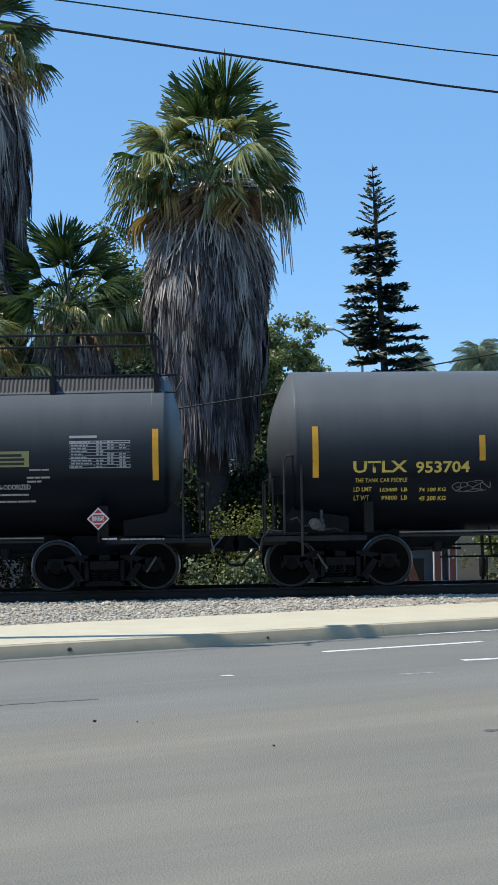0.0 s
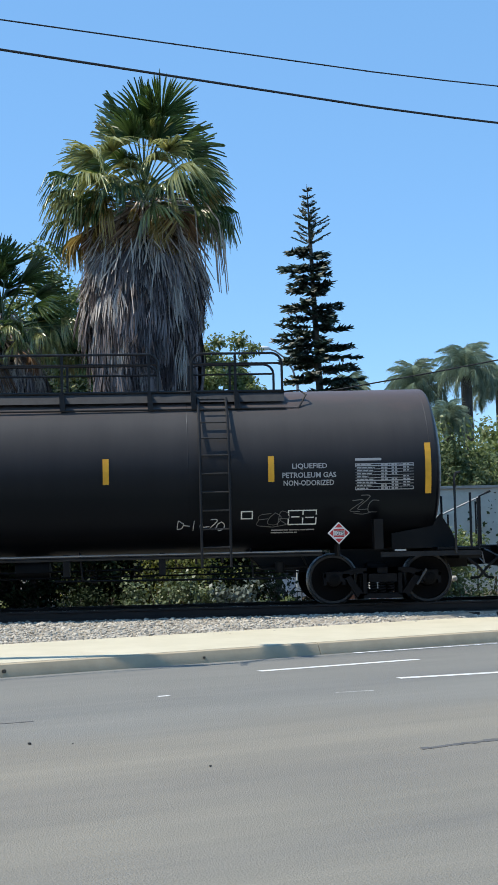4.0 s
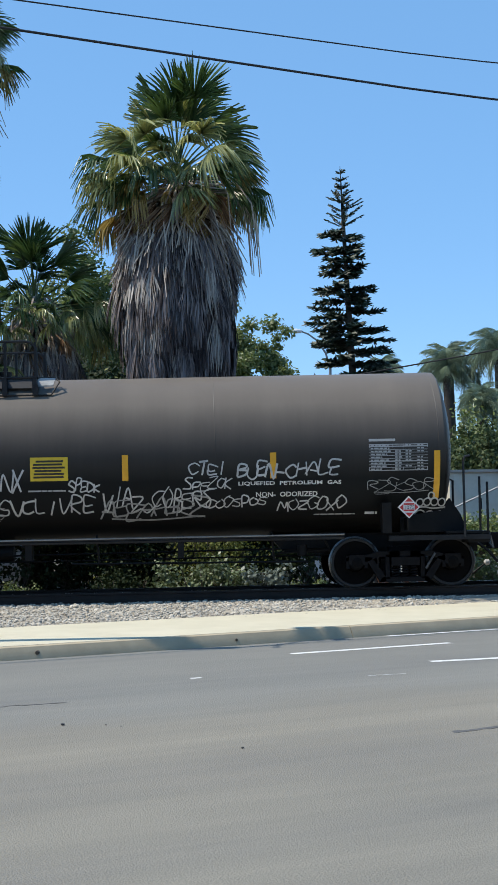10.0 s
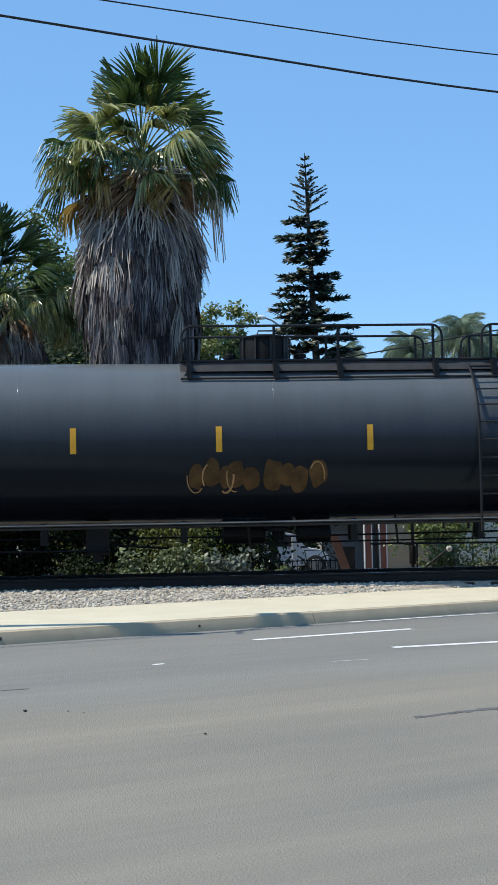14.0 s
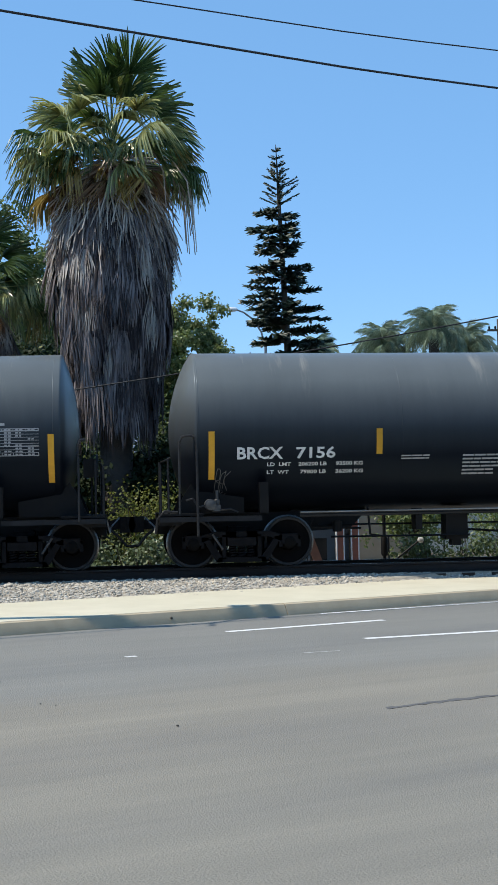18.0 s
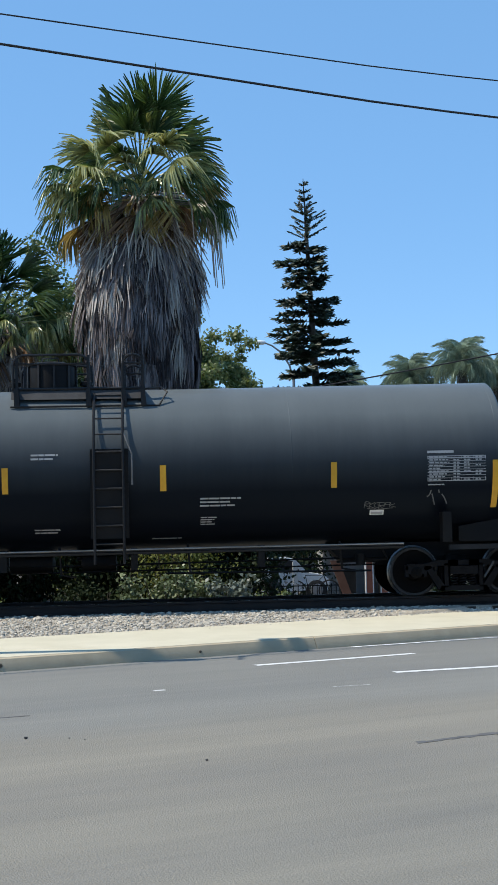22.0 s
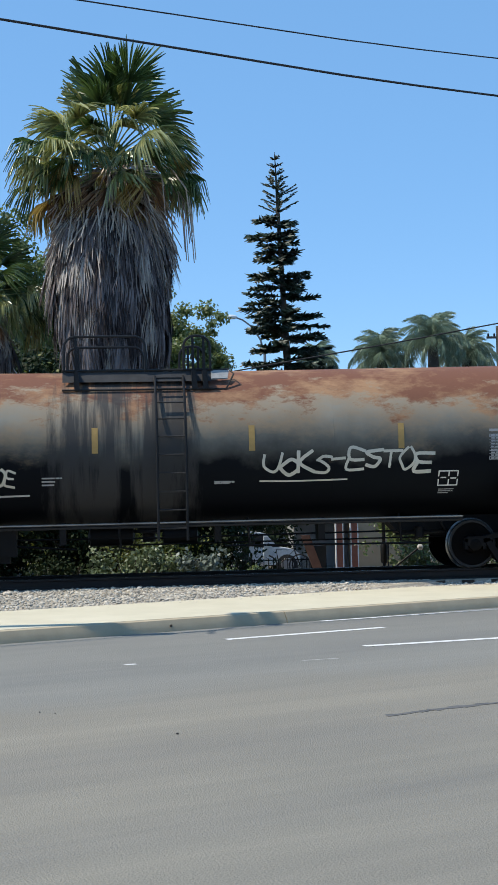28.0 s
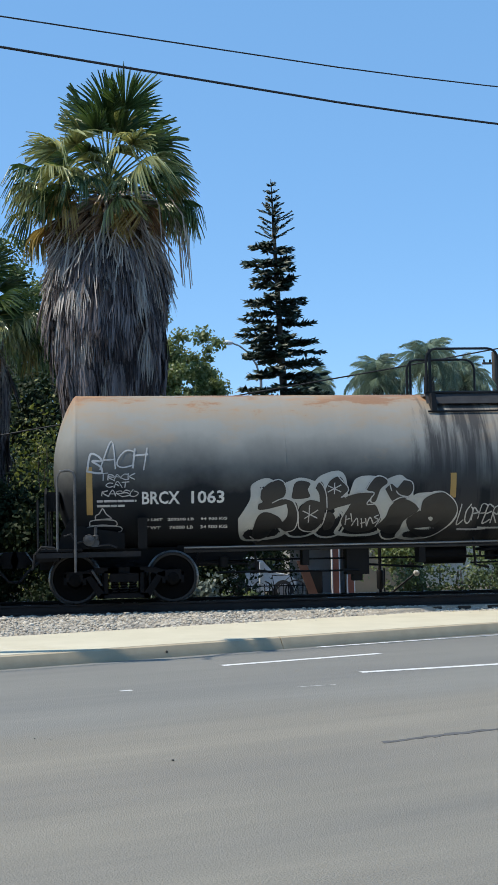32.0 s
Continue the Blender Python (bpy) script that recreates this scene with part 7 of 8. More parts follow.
def fan_palm(label, x, y, crown, skirt_top, skirt_bot, skirt_r, counts, seed, base=0.0, thick=0.34, dead=600, scale=1.0, lit=None, loose=0):
    """A fan palm: trunk, a skirt of dead leaves, a crown of live ones; counts: upright, level, low and dead leaves."""
    rnd = random.Random(seed)
    p = thing("palm_tree", label, "palm tree", (x, y, base), "fan palms behind the railway")
    s = Soup()
    n = 16
    s.lathe([(thick * (1.25 - 0.45 * k / n if k < n - 1 else 0.6 if k < n else 0.3) + 0.02 * (k % 2), (crown - 0.45 - base) * k / n) for k in range(n + 1)], 18, "z")
    part("trunk", s.mesh("trunk", BARK, smooth=True), p, "rough brown trunk")
    if dead:
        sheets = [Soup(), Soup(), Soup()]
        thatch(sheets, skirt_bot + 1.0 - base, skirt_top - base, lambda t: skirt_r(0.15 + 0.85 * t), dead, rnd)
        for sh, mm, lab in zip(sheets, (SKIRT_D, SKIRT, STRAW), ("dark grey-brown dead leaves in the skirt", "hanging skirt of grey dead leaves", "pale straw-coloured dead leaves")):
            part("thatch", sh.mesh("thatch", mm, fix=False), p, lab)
        # dark core behind the leaves: shade of the gaps put into its colour
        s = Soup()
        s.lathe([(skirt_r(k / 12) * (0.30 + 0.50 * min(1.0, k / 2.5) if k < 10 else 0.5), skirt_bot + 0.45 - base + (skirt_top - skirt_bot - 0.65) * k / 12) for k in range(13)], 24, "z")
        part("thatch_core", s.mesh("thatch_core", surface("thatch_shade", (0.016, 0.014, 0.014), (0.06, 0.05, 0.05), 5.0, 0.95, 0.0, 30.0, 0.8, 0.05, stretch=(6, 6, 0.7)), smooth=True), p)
        # bare bent stalks at the head of the skirt
        s = Soup()
        for k in range(dead // 3):
            a, r = rnd.uniform(0, 6.28), skirt_r(0.80) * rnd.uniform(0.72, 1.16)
            z = skirt_top - base + rnd.triangular(-1.2, 0.45, -0.35)
            da = rnd.uniform(-0.35, 0.35)
            s.tube([(0.3 * math.cos(a), 0.3 * math.sin(a), z + 0.7), (0.72 * r * math.cos(a + da * 0.5), 0.72 * r * math.sin(a + da * 0.5), z + 0.18), (r * math.cos(a + da), r * math.sin(a + da), z - rnd.uniform(0.2, 1.2))], 0.034, 4, 0.012)
        part("thatch_head", s.mesh("thatch_head", STALK, fix=False), p, "bare tan leaf stalks")
    if loose:
        s = Soup()
        for k in range(loose):
            a, r, z = rnd.gauss(0.0, 0.5), rnd.uniform(1.7, 2.15) * scale, skirt_top - base + rnd.uniform(0.2, 0.7)
            c, q = math.cos(a), math.sin(a)
            s.tube([(0.5 * c, 0.5 * q, z + 0.3), (0.8 * r * c, 0.8 * r * q, z + 0.25), (r * c, r * q, z - 0.35), (1.04 * r * c, 1.04 * r * q, z - rnd.uniform(0.8, 1.7))], 0.022, 4, 0.012)
        part("loose_stalk", s.mesh("loose_stalk", STALK, fix=False), p, "loose dry leaf stalks hanging from the crown")
    up, level, low, gone = counts
    lit = lit or FROND_L
    key = round(scale * 100) + (1000 if lit == FROND_L else 0)

    def kind(tag_, v, dr, pet, blade, fold, mm, wide=2.0):
        return cached("frond%s%d_%d" % (tag_, v, key), lambda: fan_frond(v, dr, pet * scale, blade * scale, fold, max(18, int(25 * wide)), wide).mesh("frond", mm, fix=False))
    rows = []
    for k in range(up):
        f = (k + rnd.random()) / up
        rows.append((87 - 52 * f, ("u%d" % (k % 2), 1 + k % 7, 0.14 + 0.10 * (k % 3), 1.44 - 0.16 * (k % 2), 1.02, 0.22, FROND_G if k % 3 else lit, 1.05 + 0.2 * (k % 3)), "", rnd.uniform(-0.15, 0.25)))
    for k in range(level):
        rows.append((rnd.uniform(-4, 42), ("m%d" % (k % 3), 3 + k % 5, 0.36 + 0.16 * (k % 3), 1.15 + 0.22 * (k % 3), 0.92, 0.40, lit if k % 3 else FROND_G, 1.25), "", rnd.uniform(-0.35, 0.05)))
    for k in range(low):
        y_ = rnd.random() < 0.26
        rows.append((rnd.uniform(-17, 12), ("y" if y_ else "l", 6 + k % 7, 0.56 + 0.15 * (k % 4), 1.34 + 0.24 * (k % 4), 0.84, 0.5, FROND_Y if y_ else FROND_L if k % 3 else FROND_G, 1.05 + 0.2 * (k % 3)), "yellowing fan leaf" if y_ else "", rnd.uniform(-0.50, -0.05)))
    for k in range(gone):
        b_ = (0, 1, 0, 1, 2)[k % 5]
        rows.append((rnd.uniform(-52, -8), ("d%d" % b_, 10 + k % 5, 1.5, 1.10, 0.66, 0.8, (FROND_B, FROND_Y, FROND_B)[b_], 0.7), ("dry brown fan leaf", "yellowing fan leaf", "dry brown fan leaf")[b_], rnd.uniform(-1.0, -0.35)))
    for k, (el, spec, lab, dz) in enumerate(rows):
        m = Matrix.Translation((0, 0, crown - base + dz * scale)) @ orient(k * 137.5 + rnd.uniform(-28, 28), el, rnd.uniform(-1, 1) * (60 if k < up else 40 if k < up + level else 22 if k < up + level + low else 60)) @ Matrix.Scale(rnd.uniform(0.76, 1.16), 4)
        part("frond", kind(*spec), p, lab, m)
    return p


def leaf_cloud(s, blobs, count, size, rnd, flat=0.6):
    """Many small leaves, in clumps with gaps."""
    tot = sum(b[3] ** 2 for b in blobs)
    for bx, by, bz, br in blobs:
        for _ in range(int(count * br * br / tot)):
            d = Vector((rnd.gauss(0, 1), rnd.gauss(0, 1), rnd.gauss(0, 1))).normalized() * br * rnd.uniform(0.1, 1.25)
            c = Vector((bx + d.x, by + d.y, bz + d.z * 0.85))
            n = (d.normalized() * 0.6 + Vector((rnd.uniform(-1, 1), rnd.uniform(-1, 1), rnd.uniform(-0.2, 1)))).normalized()
            u = n.orthogonal().normalized()
            u.rotate(Matrix.Rotation(rnd.uniform(0, 6.28), 3, n))
            v = n.cross(u)
            L = size * rnd.uniform(0.6, 1.3)
            w = L * flat * 0.5
            s.add([tuple(c - u * L * 0.5), tuple(c + v * w), tuple(c + u * L * 0.5), tuple(c - v * w)], [(0, 1, 2, 3)])


def broad_tree(label, x, y, height, spread, seed, leaves, size, mat, low=0.3, name="tree", lean=0.0):
    rnd = random.Random(seed)
    height += 0.45
    p = thing(name, label, "tree", (x, y, -0.45), "broadleaf trees in the distance")
    s = Soup()
    s.tube([(0, 0, -0.1), (0.1, 0, height * low), (lean, 0.1, height * 0.75)], 0.05 + height * 0.022, 8, 0.05)
    ends = []
    for k in range(9):
        a = k * 2.4 + rnd.uniform(-0.4, 0.4)
        z0 = height * rnd.uniform(low, 0.6)
        r = spread * rnd.uniform(0.45, 0.8)
        e = (r * math.cos(a) + lean * 0.5, r * math.sin(a), min(height * 0.9, z0 + height * rnd.uniform(0.12, 0.35)))
        s.tube([(0.05, 0, z0), (e[0] * 0.5, e[1] * 0.5, (z0 + e[2]) / 2 + 0.2), e], 0.03 + height * 0.008, 6, 0.02)
        ends.append(e)
    part("trunk", s.mesh("trunk", TWIG, smooth=True), p, "branching brown trunk")
    blobs = []
    for e in ends:
        for _ in range(7):
            blobs.append((e[0] + rnd.gauss(0, 0.24) * spread, e[1] + rnd.gauss(0, 0.24) * spread, min(height, e[2] + rnd.gauss(0.0, 0.10) * height), spread * rnd.uniform(0.10, 0.25)))
    for _ in range(130):
        d = Vector((rnd.gauss(0, 1), rnd.gauss(0, 1), rnd.gauss(0, 1))).normalized() * rnd.uniform(0.45, 1.0)
        blobs.append((d.x * spread + lean, d.y * spread, height * (0.70 + 0.26 * d.z), spread * rnd.uniform(0.12, 0.26)))
    s = Soup()
    leaf_cloud(s, blobs, leaves, size, rnd)
    part("crown", s.mesh("crown", mat, fix=False), p, "crown of small leaves")
    return p


def shrub(label, x, y, w, h, seed, leaves, size, mat, depth=0.8, name="shrub"):
    rnd = random.Random(seed)
    h += 0.45 if y > 30 else 0.2
    p = thing(name, label, "shrub", (x, y, -0.45 if y > 30 else -0.2), "shrubs along the fence line")
    s = Soup()
    for k in range(8):
        a = rnd.uniform(-1, 1) * w * 0.4
        s.tube([(a * 0.3, 0, -0.05), (a * 0.8, rnd.uniform(-0.2, 0.2), h * 0.4), (a, rnd.uniform(-0.3, 0.3), h * 0.8)], 0.025, 5, 0.008)
    part("stem", s.mesh("stem", TWIG, smooth=True), p)
    blobs = [(rnd.uniform(-0.5, 0.5) * w, rnd.uniform(-0.5, 0.5) * depth, h * rnd.uniform(0.08, 0.85), rnd.uniform(0.16, 0.34) * h) for _ in range(16 + int(w * 6))]
    s = Soup()
    leaf_cloud(s, blobs, leaves, size, rnd, 0.7)
    part("foliage", s.mesh("foliage", mat, fix=False), p)
    return p


def star_pine(x, y, height, width, seed):
    """A tiered pine: whorls of level branches, sparse near the tip."""
    rnd = random.Random(seed)
    height += 0.45
    p = thing("pine_tree", "tall dark tiered star pine behind the tracks", "pine tree", (x, y, -0.45))
    s = Soup()
    s.tube([(0.30, 0, -0.1), (0.12, 0, height * 0.3), (-0.10, 0, height * 0.55), (-0.34, 0, height * 0.85), (-0.45, 0, height)], 0.34, 10, 0.015)
    part("trunk", s.mesh("trunk", TWIG, smooth=True), p, "straight dark trunk")
    NEED = leaf_mat("pine_needles", (0.010, 0.022, 0.014), (0.048, 0.072, 0.042), 0.5, 0.04, spec=0.4)
    z = 1.4
    k = 0
    while z < height - 0.15:
        t = z / height
        if t > 0.845:
            r = width * 0.5 * max(0.04, (1 - t) / 0.155 * 0.42 + 0.03)
            step, nb, rise = 0.40, 6, 0.5
        else:
            r = width * 0.5 * (1.0 - 0.55 * (t / 0.845) ** 1.7) * rnd.uniform(0.78, 1.1)
            step, nb, rise = rnd.uniform(0.52, 0.80), 8, -0.02
        cx = -0.02 - 0.42 * t
        s = Soup()
        wood = Soup()
        for b in range(nb):
            a = 2 * math.pi * (b + rnd.uniform(-0.25, 0.25)) / nb + k * 0.9
            L = r * rnd.uniform(0.62, 1.16)
            zb = z + (rnd.uniform(-0.26, 0.26) if t < 0.845 else rnd.uniform(-0.05, 0.05))
            pts = []
            for u in (0, 0.25, 0.5, 0.75, 1.0):
                zz = zb + (rise * L * u if t > 0.845 else L * (0.05 * math.sin(u * 3.0) - 0.26 * u + 0.24 * u * u))
                pts.append(Vector((cx + math.cos(a) * L * u, math.sin(a) * L * u, zz)))
            wood.tube(pts, 0.03 if t < 0.845 else 0.016, 4, 0.008)
            m = max(5, int(L * (18 if t < 0.845 else 22)))
            for q in range(m):
                u = 0.12 + 0.88 * (q + rnd.random()) / m
                i = min(3, int(u * 4))
                c = pts[i].lerp(pts[i + 1], u * 4 - i)
                for sgn in (-1, 1):
                    aa = a + sgn * rnd.uniform(0.5, 1.25)
                    ln = (0.16 + 0.42 * (1 - abs(u - 0.55))) * rnd.uniform(0.6, 1.15) * (1.0 if t < 0.845 else 0.30)
                    up = rnd.uniform(-0.38, 0.50) * ln
                    e = c + Vector((math.cos(aa) * ln, math.sin(aa) * ln, up))
                    mid = (c + e) / 2 + Vector((0, 0, -0.03))
                    w = 0.055 if t < 0.845 else 0.030
                    side = Vector((-math.sin(aa), math.cos(aa), 0)) * w
                    upv = Vector((0, 0, w * 1.1))
                    s.add([tuple(c - side * 0.6), tuple(mid - side), tuple(e), tuple(mid + side), tuple(c + side * 0.6), tuple(c + upv), tuple(mid + upv * 1.3)],
                          [(0, 1, 6, 5), (1, 2, 6), (2, 3, 6), (3, 4, 5, 6), (0, 4, 3, 1)])
        br = part("branch_whorl", wood.mesh("branch_whorl", TWIG, fix=False), p)
        part("needles", s.mesh("needles", NEED, fix=False), br)
        z += step
        k += 1


def feather_frond(seed, L=3.0):
    rnd = random.Random(seed)
    s = Soup()
    pts = []
    for k in range(11):
        u = k / 10
        pts.append((L * (u - 0.36 * u ** 3), 0, L * (0.58 * u - 0.82 * u * u)))
    s.tube(pts, 0.03, 4, 0.008)
    for k in range(96):
        u = 0.10 + 0.90 * k / 96
        i = min(9, int(u * 10))
        f = u * 10 - i
        c = Vector(pts[i]).lerp(Vector(pts[i + 1]), f)
        for sgn in (-1, 1):
            ln = 0.78 * math.sin(0.25 + 2.6 * u) * rnd.uniform(0.8, 1.15)
            e = c + Vector((ln * rnd.uniform(0.0, 0.3), sgn * ln * rnd.uniform(0.1, 0.55), -ln * rnd.uniform(0.45, 1.05)))
            mid = c.lerp(e, 0.5) + Vector((0, 0, 0.06))
            w = Vector((0.0105, 0.005 * sgn, 0))
            s.add([tuple(c - w * 0.5), tuple(c + w * 0.5), tuple(mid + w), tuple(e), tuple(mid - w)], [(0, 1, 2, 4), (4, 2, 3)])
    return s


def feather_palm(x, y, crown, seed, fronds=22, L=3.0):
    rnd = random.Random(seed)
    crown += 0.45
    p = thing("palm_tree", "slender feather palm with drooping grey-green fronds", "palm tree", (x, y, -0.45), "feather palms in the distance")
    s = Soup().tube([(0, 0, -0.1), (0.1, 0, crown * 0.5), (0.05, 0, crown)], 0.34, 10, 0.26)
    part("trunk", s.mesh("trunk", BARK, smooth=True), p, "smooth grey trunk")
    FM = leaf_mat("feather_frond", (0.085, 0.120, 0.080), (0.40, 0.49, 0.37), 0.35, 0.3, spec=0.7)
    ms = [cached("feather%d_%g" % (v, L), lambda: feather_frond(v, L).mesh("frond", FM, fix=False)) for v in (1, 2, 3)]
    for k in range(fronds):
        t = (k + 0.5) / fronds
        m = Matrix.Translation((0.05, 0, crown)) @ orient(k * 137.5 + rnd.uniform(-10, 10), 88 - 118 * t + rnd.uniform(-6, 6), rnd.uniform(-20, 20)) @ Matrix.Scale(rnd.uniform(0.85, 1.1), 4)
        part("frond", ms[k % 3], p, "", m)


def build_plants():
    def skirt_main(t):
        z = 3.0 + 6.1 * t
        knots = ((3.0, 0.86), (3.6, 1.0), (4.5, 1.22), (5.3, 1.44), (6.2, 1.52), (7.5, 1.54), (8.2, 1.48), (8.7, 1.36), (9.2, 1.0))
        for (a, ra), (b, rb) in zip(knots, knots[1:]):
            if z <= b:
                return ra + (rb - ra) * max(0.0, z - a) / (b - a)
        return 0.8
    fan_palm("tall fan palm with a thick grey thatch skirt", -0.04, 33.0, 10.36, 9.1, 3.3, skirt_main, (19, 28, 40, 96), 3, base=-0.45, dead=1500, loose=18)
    fan_palm("taller fan palm with hanging grey thatch", -6.25, 36.0, 14.5, 13.5, 5.0, lambda t: 1.25 + 0.3 * t - 0.5 * max(0, t - 0.85) / 0.15, (13, 24, 28, 40), 11, base=-0.45, dead=860, scale=0.94, lit=FROND_G)
    fan_palm("low fan palm with dark green leaves", -3.75, 35.0, 7.3, 6.6, 3.0, lambda t: 1.05 + 0.25 * t - 0.5 * max(0, t - 0.85) / 0.15, (14, 18, 34, 20), 7, base=-0.45, dead=420, scale=0.90, lit=FROND_G)
    fan_palm("young fan palm with bright green leaves", -6.3, 33.5, 6.0, 5.3, 2.0, lambda t: 1.0, (10, 16, 16, 8), 17, base=-0.45, dead=140, scale=0.95)
    G1 = leaf_mat("sunlit_leaf_green", (0.060, 0.092, 0.030), (0.26, 0.30, 0.12), 0.45, 0.35, spec=0.4)
    G2 = leaf_mat("dusty_leaf_green", (0.05, 0.075, 0.03), (0.12, 0.15, 0.065), 0.55, 0.2)
    # near-black leaves: the yard's shade is put into this green
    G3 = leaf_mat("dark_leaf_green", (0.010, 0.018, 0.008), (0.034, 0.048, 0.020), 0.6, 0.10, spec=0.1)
    G4 = leaf_mat("yellow_leaf_green", (0.09, 0.11, 0.028), (0.25, 0.26, 0.08), 0.5, 0.3)
    G5 = leaf_mat("silvery_leaf", (0.10, 0.13, 0.11), (0.24, 0.28, 0.25), 0.45, 0.15)
    G6 = leaf_mat("pale_shrub_leaf", (0.05, 0.08, 0.035), (0.20, 0.24, 0.13), 0.45, 0.2, spec=0.4)
    # added low evergreens, mostly hidden, that shade the yard behind the shrubs
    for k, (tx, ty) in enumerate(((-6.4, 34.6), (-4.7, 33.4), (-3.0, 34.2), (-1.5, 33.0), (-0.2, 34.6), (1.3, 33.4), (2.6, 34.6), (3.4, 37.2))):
        broad_tree("low spreading dark evergreen added behind the shrubs as shade", tx, ty, 2.75 + 0.25 * (k % 3), 1.35, 80 + k, 5200, 0.15, G3, 0.42)
    broad_tree("green broadleaf tree behind the palms", 2.45, 50.0, 9.5, 1.8, 21, 46000, 0.15, G1, 0.15)
    broad_tree("green broadleaf tree beyond the low palm", -4.05, 62.0, 14.6, 3.5, 22, 30000, 0.22, G1, 0.2)
    broad_tree("dusty green tree by the grey house", 11.6, 52.0, 5.6, 1.8, 23, 9000, 0.18, G2, 0.1)
    broad_tree("sunlit green tree beneath the feather palms", 15.0, 58.0, 6.3, 3.4, 24, 15000, 0.2, G1, 0.1)
    broad_tree("low green tree beside the switch stand", 8.3, 38.0, 1.9, 1.1, 25, 5000, 0.11, G1, 0.1)
    broad_tree("dark tree under the tall palm", -8.5, 46.0, 8.5, 3.4, 26, 9000, 0.2, G3, 0.15)
    broad_tree("shady tree behind the pine", 6.3, 62.0, 5.3, 3.0, 27, 9000, 0.2, G3, 0.1)
    shrub("tall dark hedge behind the grey house", 6.9, 53.5, 4.2, 4.3, 67, 8000, 0.18, G3, 1.4, "hedge")
    star_pine(8.95, 70.0, 20.2, 5.6, 5)
    feather_palm(15.2, 64.0, 9.2, 31, 46, 2.5)
    feather_palm(12.9, 65.0, 8.6, 32, 44, 2.3)
    feather_palm(17.4, 66.0, 8.7, 33, 40, 2.3)
    feather_palm(13.6, 61.0, 6.6, 35, 34, 1.7)
    feather_palm(11.4, 76.0, 9.7, 34, 26, 1.8)
    shrub("green and silver shrubs beside the rails", 0.55, 29.9, 2.2, 0.95, 41, 3600, 0.10, G6, 0.9)
    shrub("silvery shrub beside the rails", 1.5, 29.6, 1.2, 0.75, 42, 1200, 0.11, G5, 0.7)
    shrub("yellow-green bush below the fan palm", 0.65, 31.2, 1.2, 2.1, 43, 4600, 0.075, G4, 0.8)
    shrub("bright weeds at the foot of the ballast", -3.4, 29.6, 0.9, 0.55, 44, 900, 0.07, G1, 0.5)
    shrub("low weeds beside the parked car", 2.75, 29.8, 0.9, 0.5, 45, 900, 0.07, G1, 0.5)
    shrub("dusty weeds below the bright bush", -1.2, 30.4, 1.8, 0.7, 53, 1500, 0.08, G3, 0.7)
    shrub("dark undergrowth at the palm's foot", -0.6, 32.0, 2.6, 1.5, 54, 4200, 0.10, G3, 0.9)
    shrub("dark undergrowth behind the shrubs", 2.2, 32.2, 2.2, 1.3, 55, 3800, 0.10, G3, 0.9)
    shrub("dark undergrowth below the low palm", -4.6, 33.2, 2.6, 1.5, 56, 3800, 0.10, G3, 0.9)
    shrub("green weeds beyond the switch stand", 8.0, 31.5, 2.6, 1.0, 57, 3000, 0.09, G2, 0.8)
    broad_tree("dusty tree behind the grey garage", 9.6, 58.0, 4.5, 2.4, 28, 8000, 0.2, G2, 0.1)
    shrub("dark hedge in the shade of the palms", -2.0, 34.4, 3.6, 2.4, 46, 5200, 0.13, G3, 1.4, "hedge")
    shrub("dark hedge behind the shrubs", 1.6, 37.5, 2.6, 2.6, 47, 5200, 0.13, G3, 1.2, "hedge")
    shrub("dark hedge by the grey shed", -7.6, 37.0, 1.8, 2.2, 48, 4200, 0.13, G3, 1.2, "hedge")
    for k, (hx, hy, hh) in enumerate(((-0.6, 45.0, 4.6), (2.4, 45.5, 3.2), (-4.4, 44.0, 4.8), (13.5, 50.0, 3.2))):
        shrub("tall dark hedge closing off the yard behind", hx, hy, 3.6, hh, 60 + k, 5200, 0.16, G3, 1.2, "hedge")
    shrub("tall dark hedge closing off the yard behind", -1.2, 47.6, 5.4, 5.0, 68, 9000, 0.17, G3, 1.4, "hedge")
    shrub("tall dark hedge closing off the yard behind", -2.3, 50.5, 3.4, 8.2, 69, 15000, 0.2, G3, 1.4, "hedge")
    shrub("dark shrub against the grey house", 5.3, 45.2, 0.9, 2.2, 80, 1900, 0.15, G3, 0.9)
    shrub("bright bush between the palms", -1.75, 38.0, 0.9, 5.4, 49, 2600, 0.13, G4, 1.4)
    shrub("green bush beyond the switch stand", 12.6, 42.0, 2.6, 1.7, 50, 4200, 0.10, G1, 1.4)
    shrub("green bush at the grey fence", 9.3, 47.0, 3.0, 0.9, 51, 3200, 0.10, G2, 1.2)


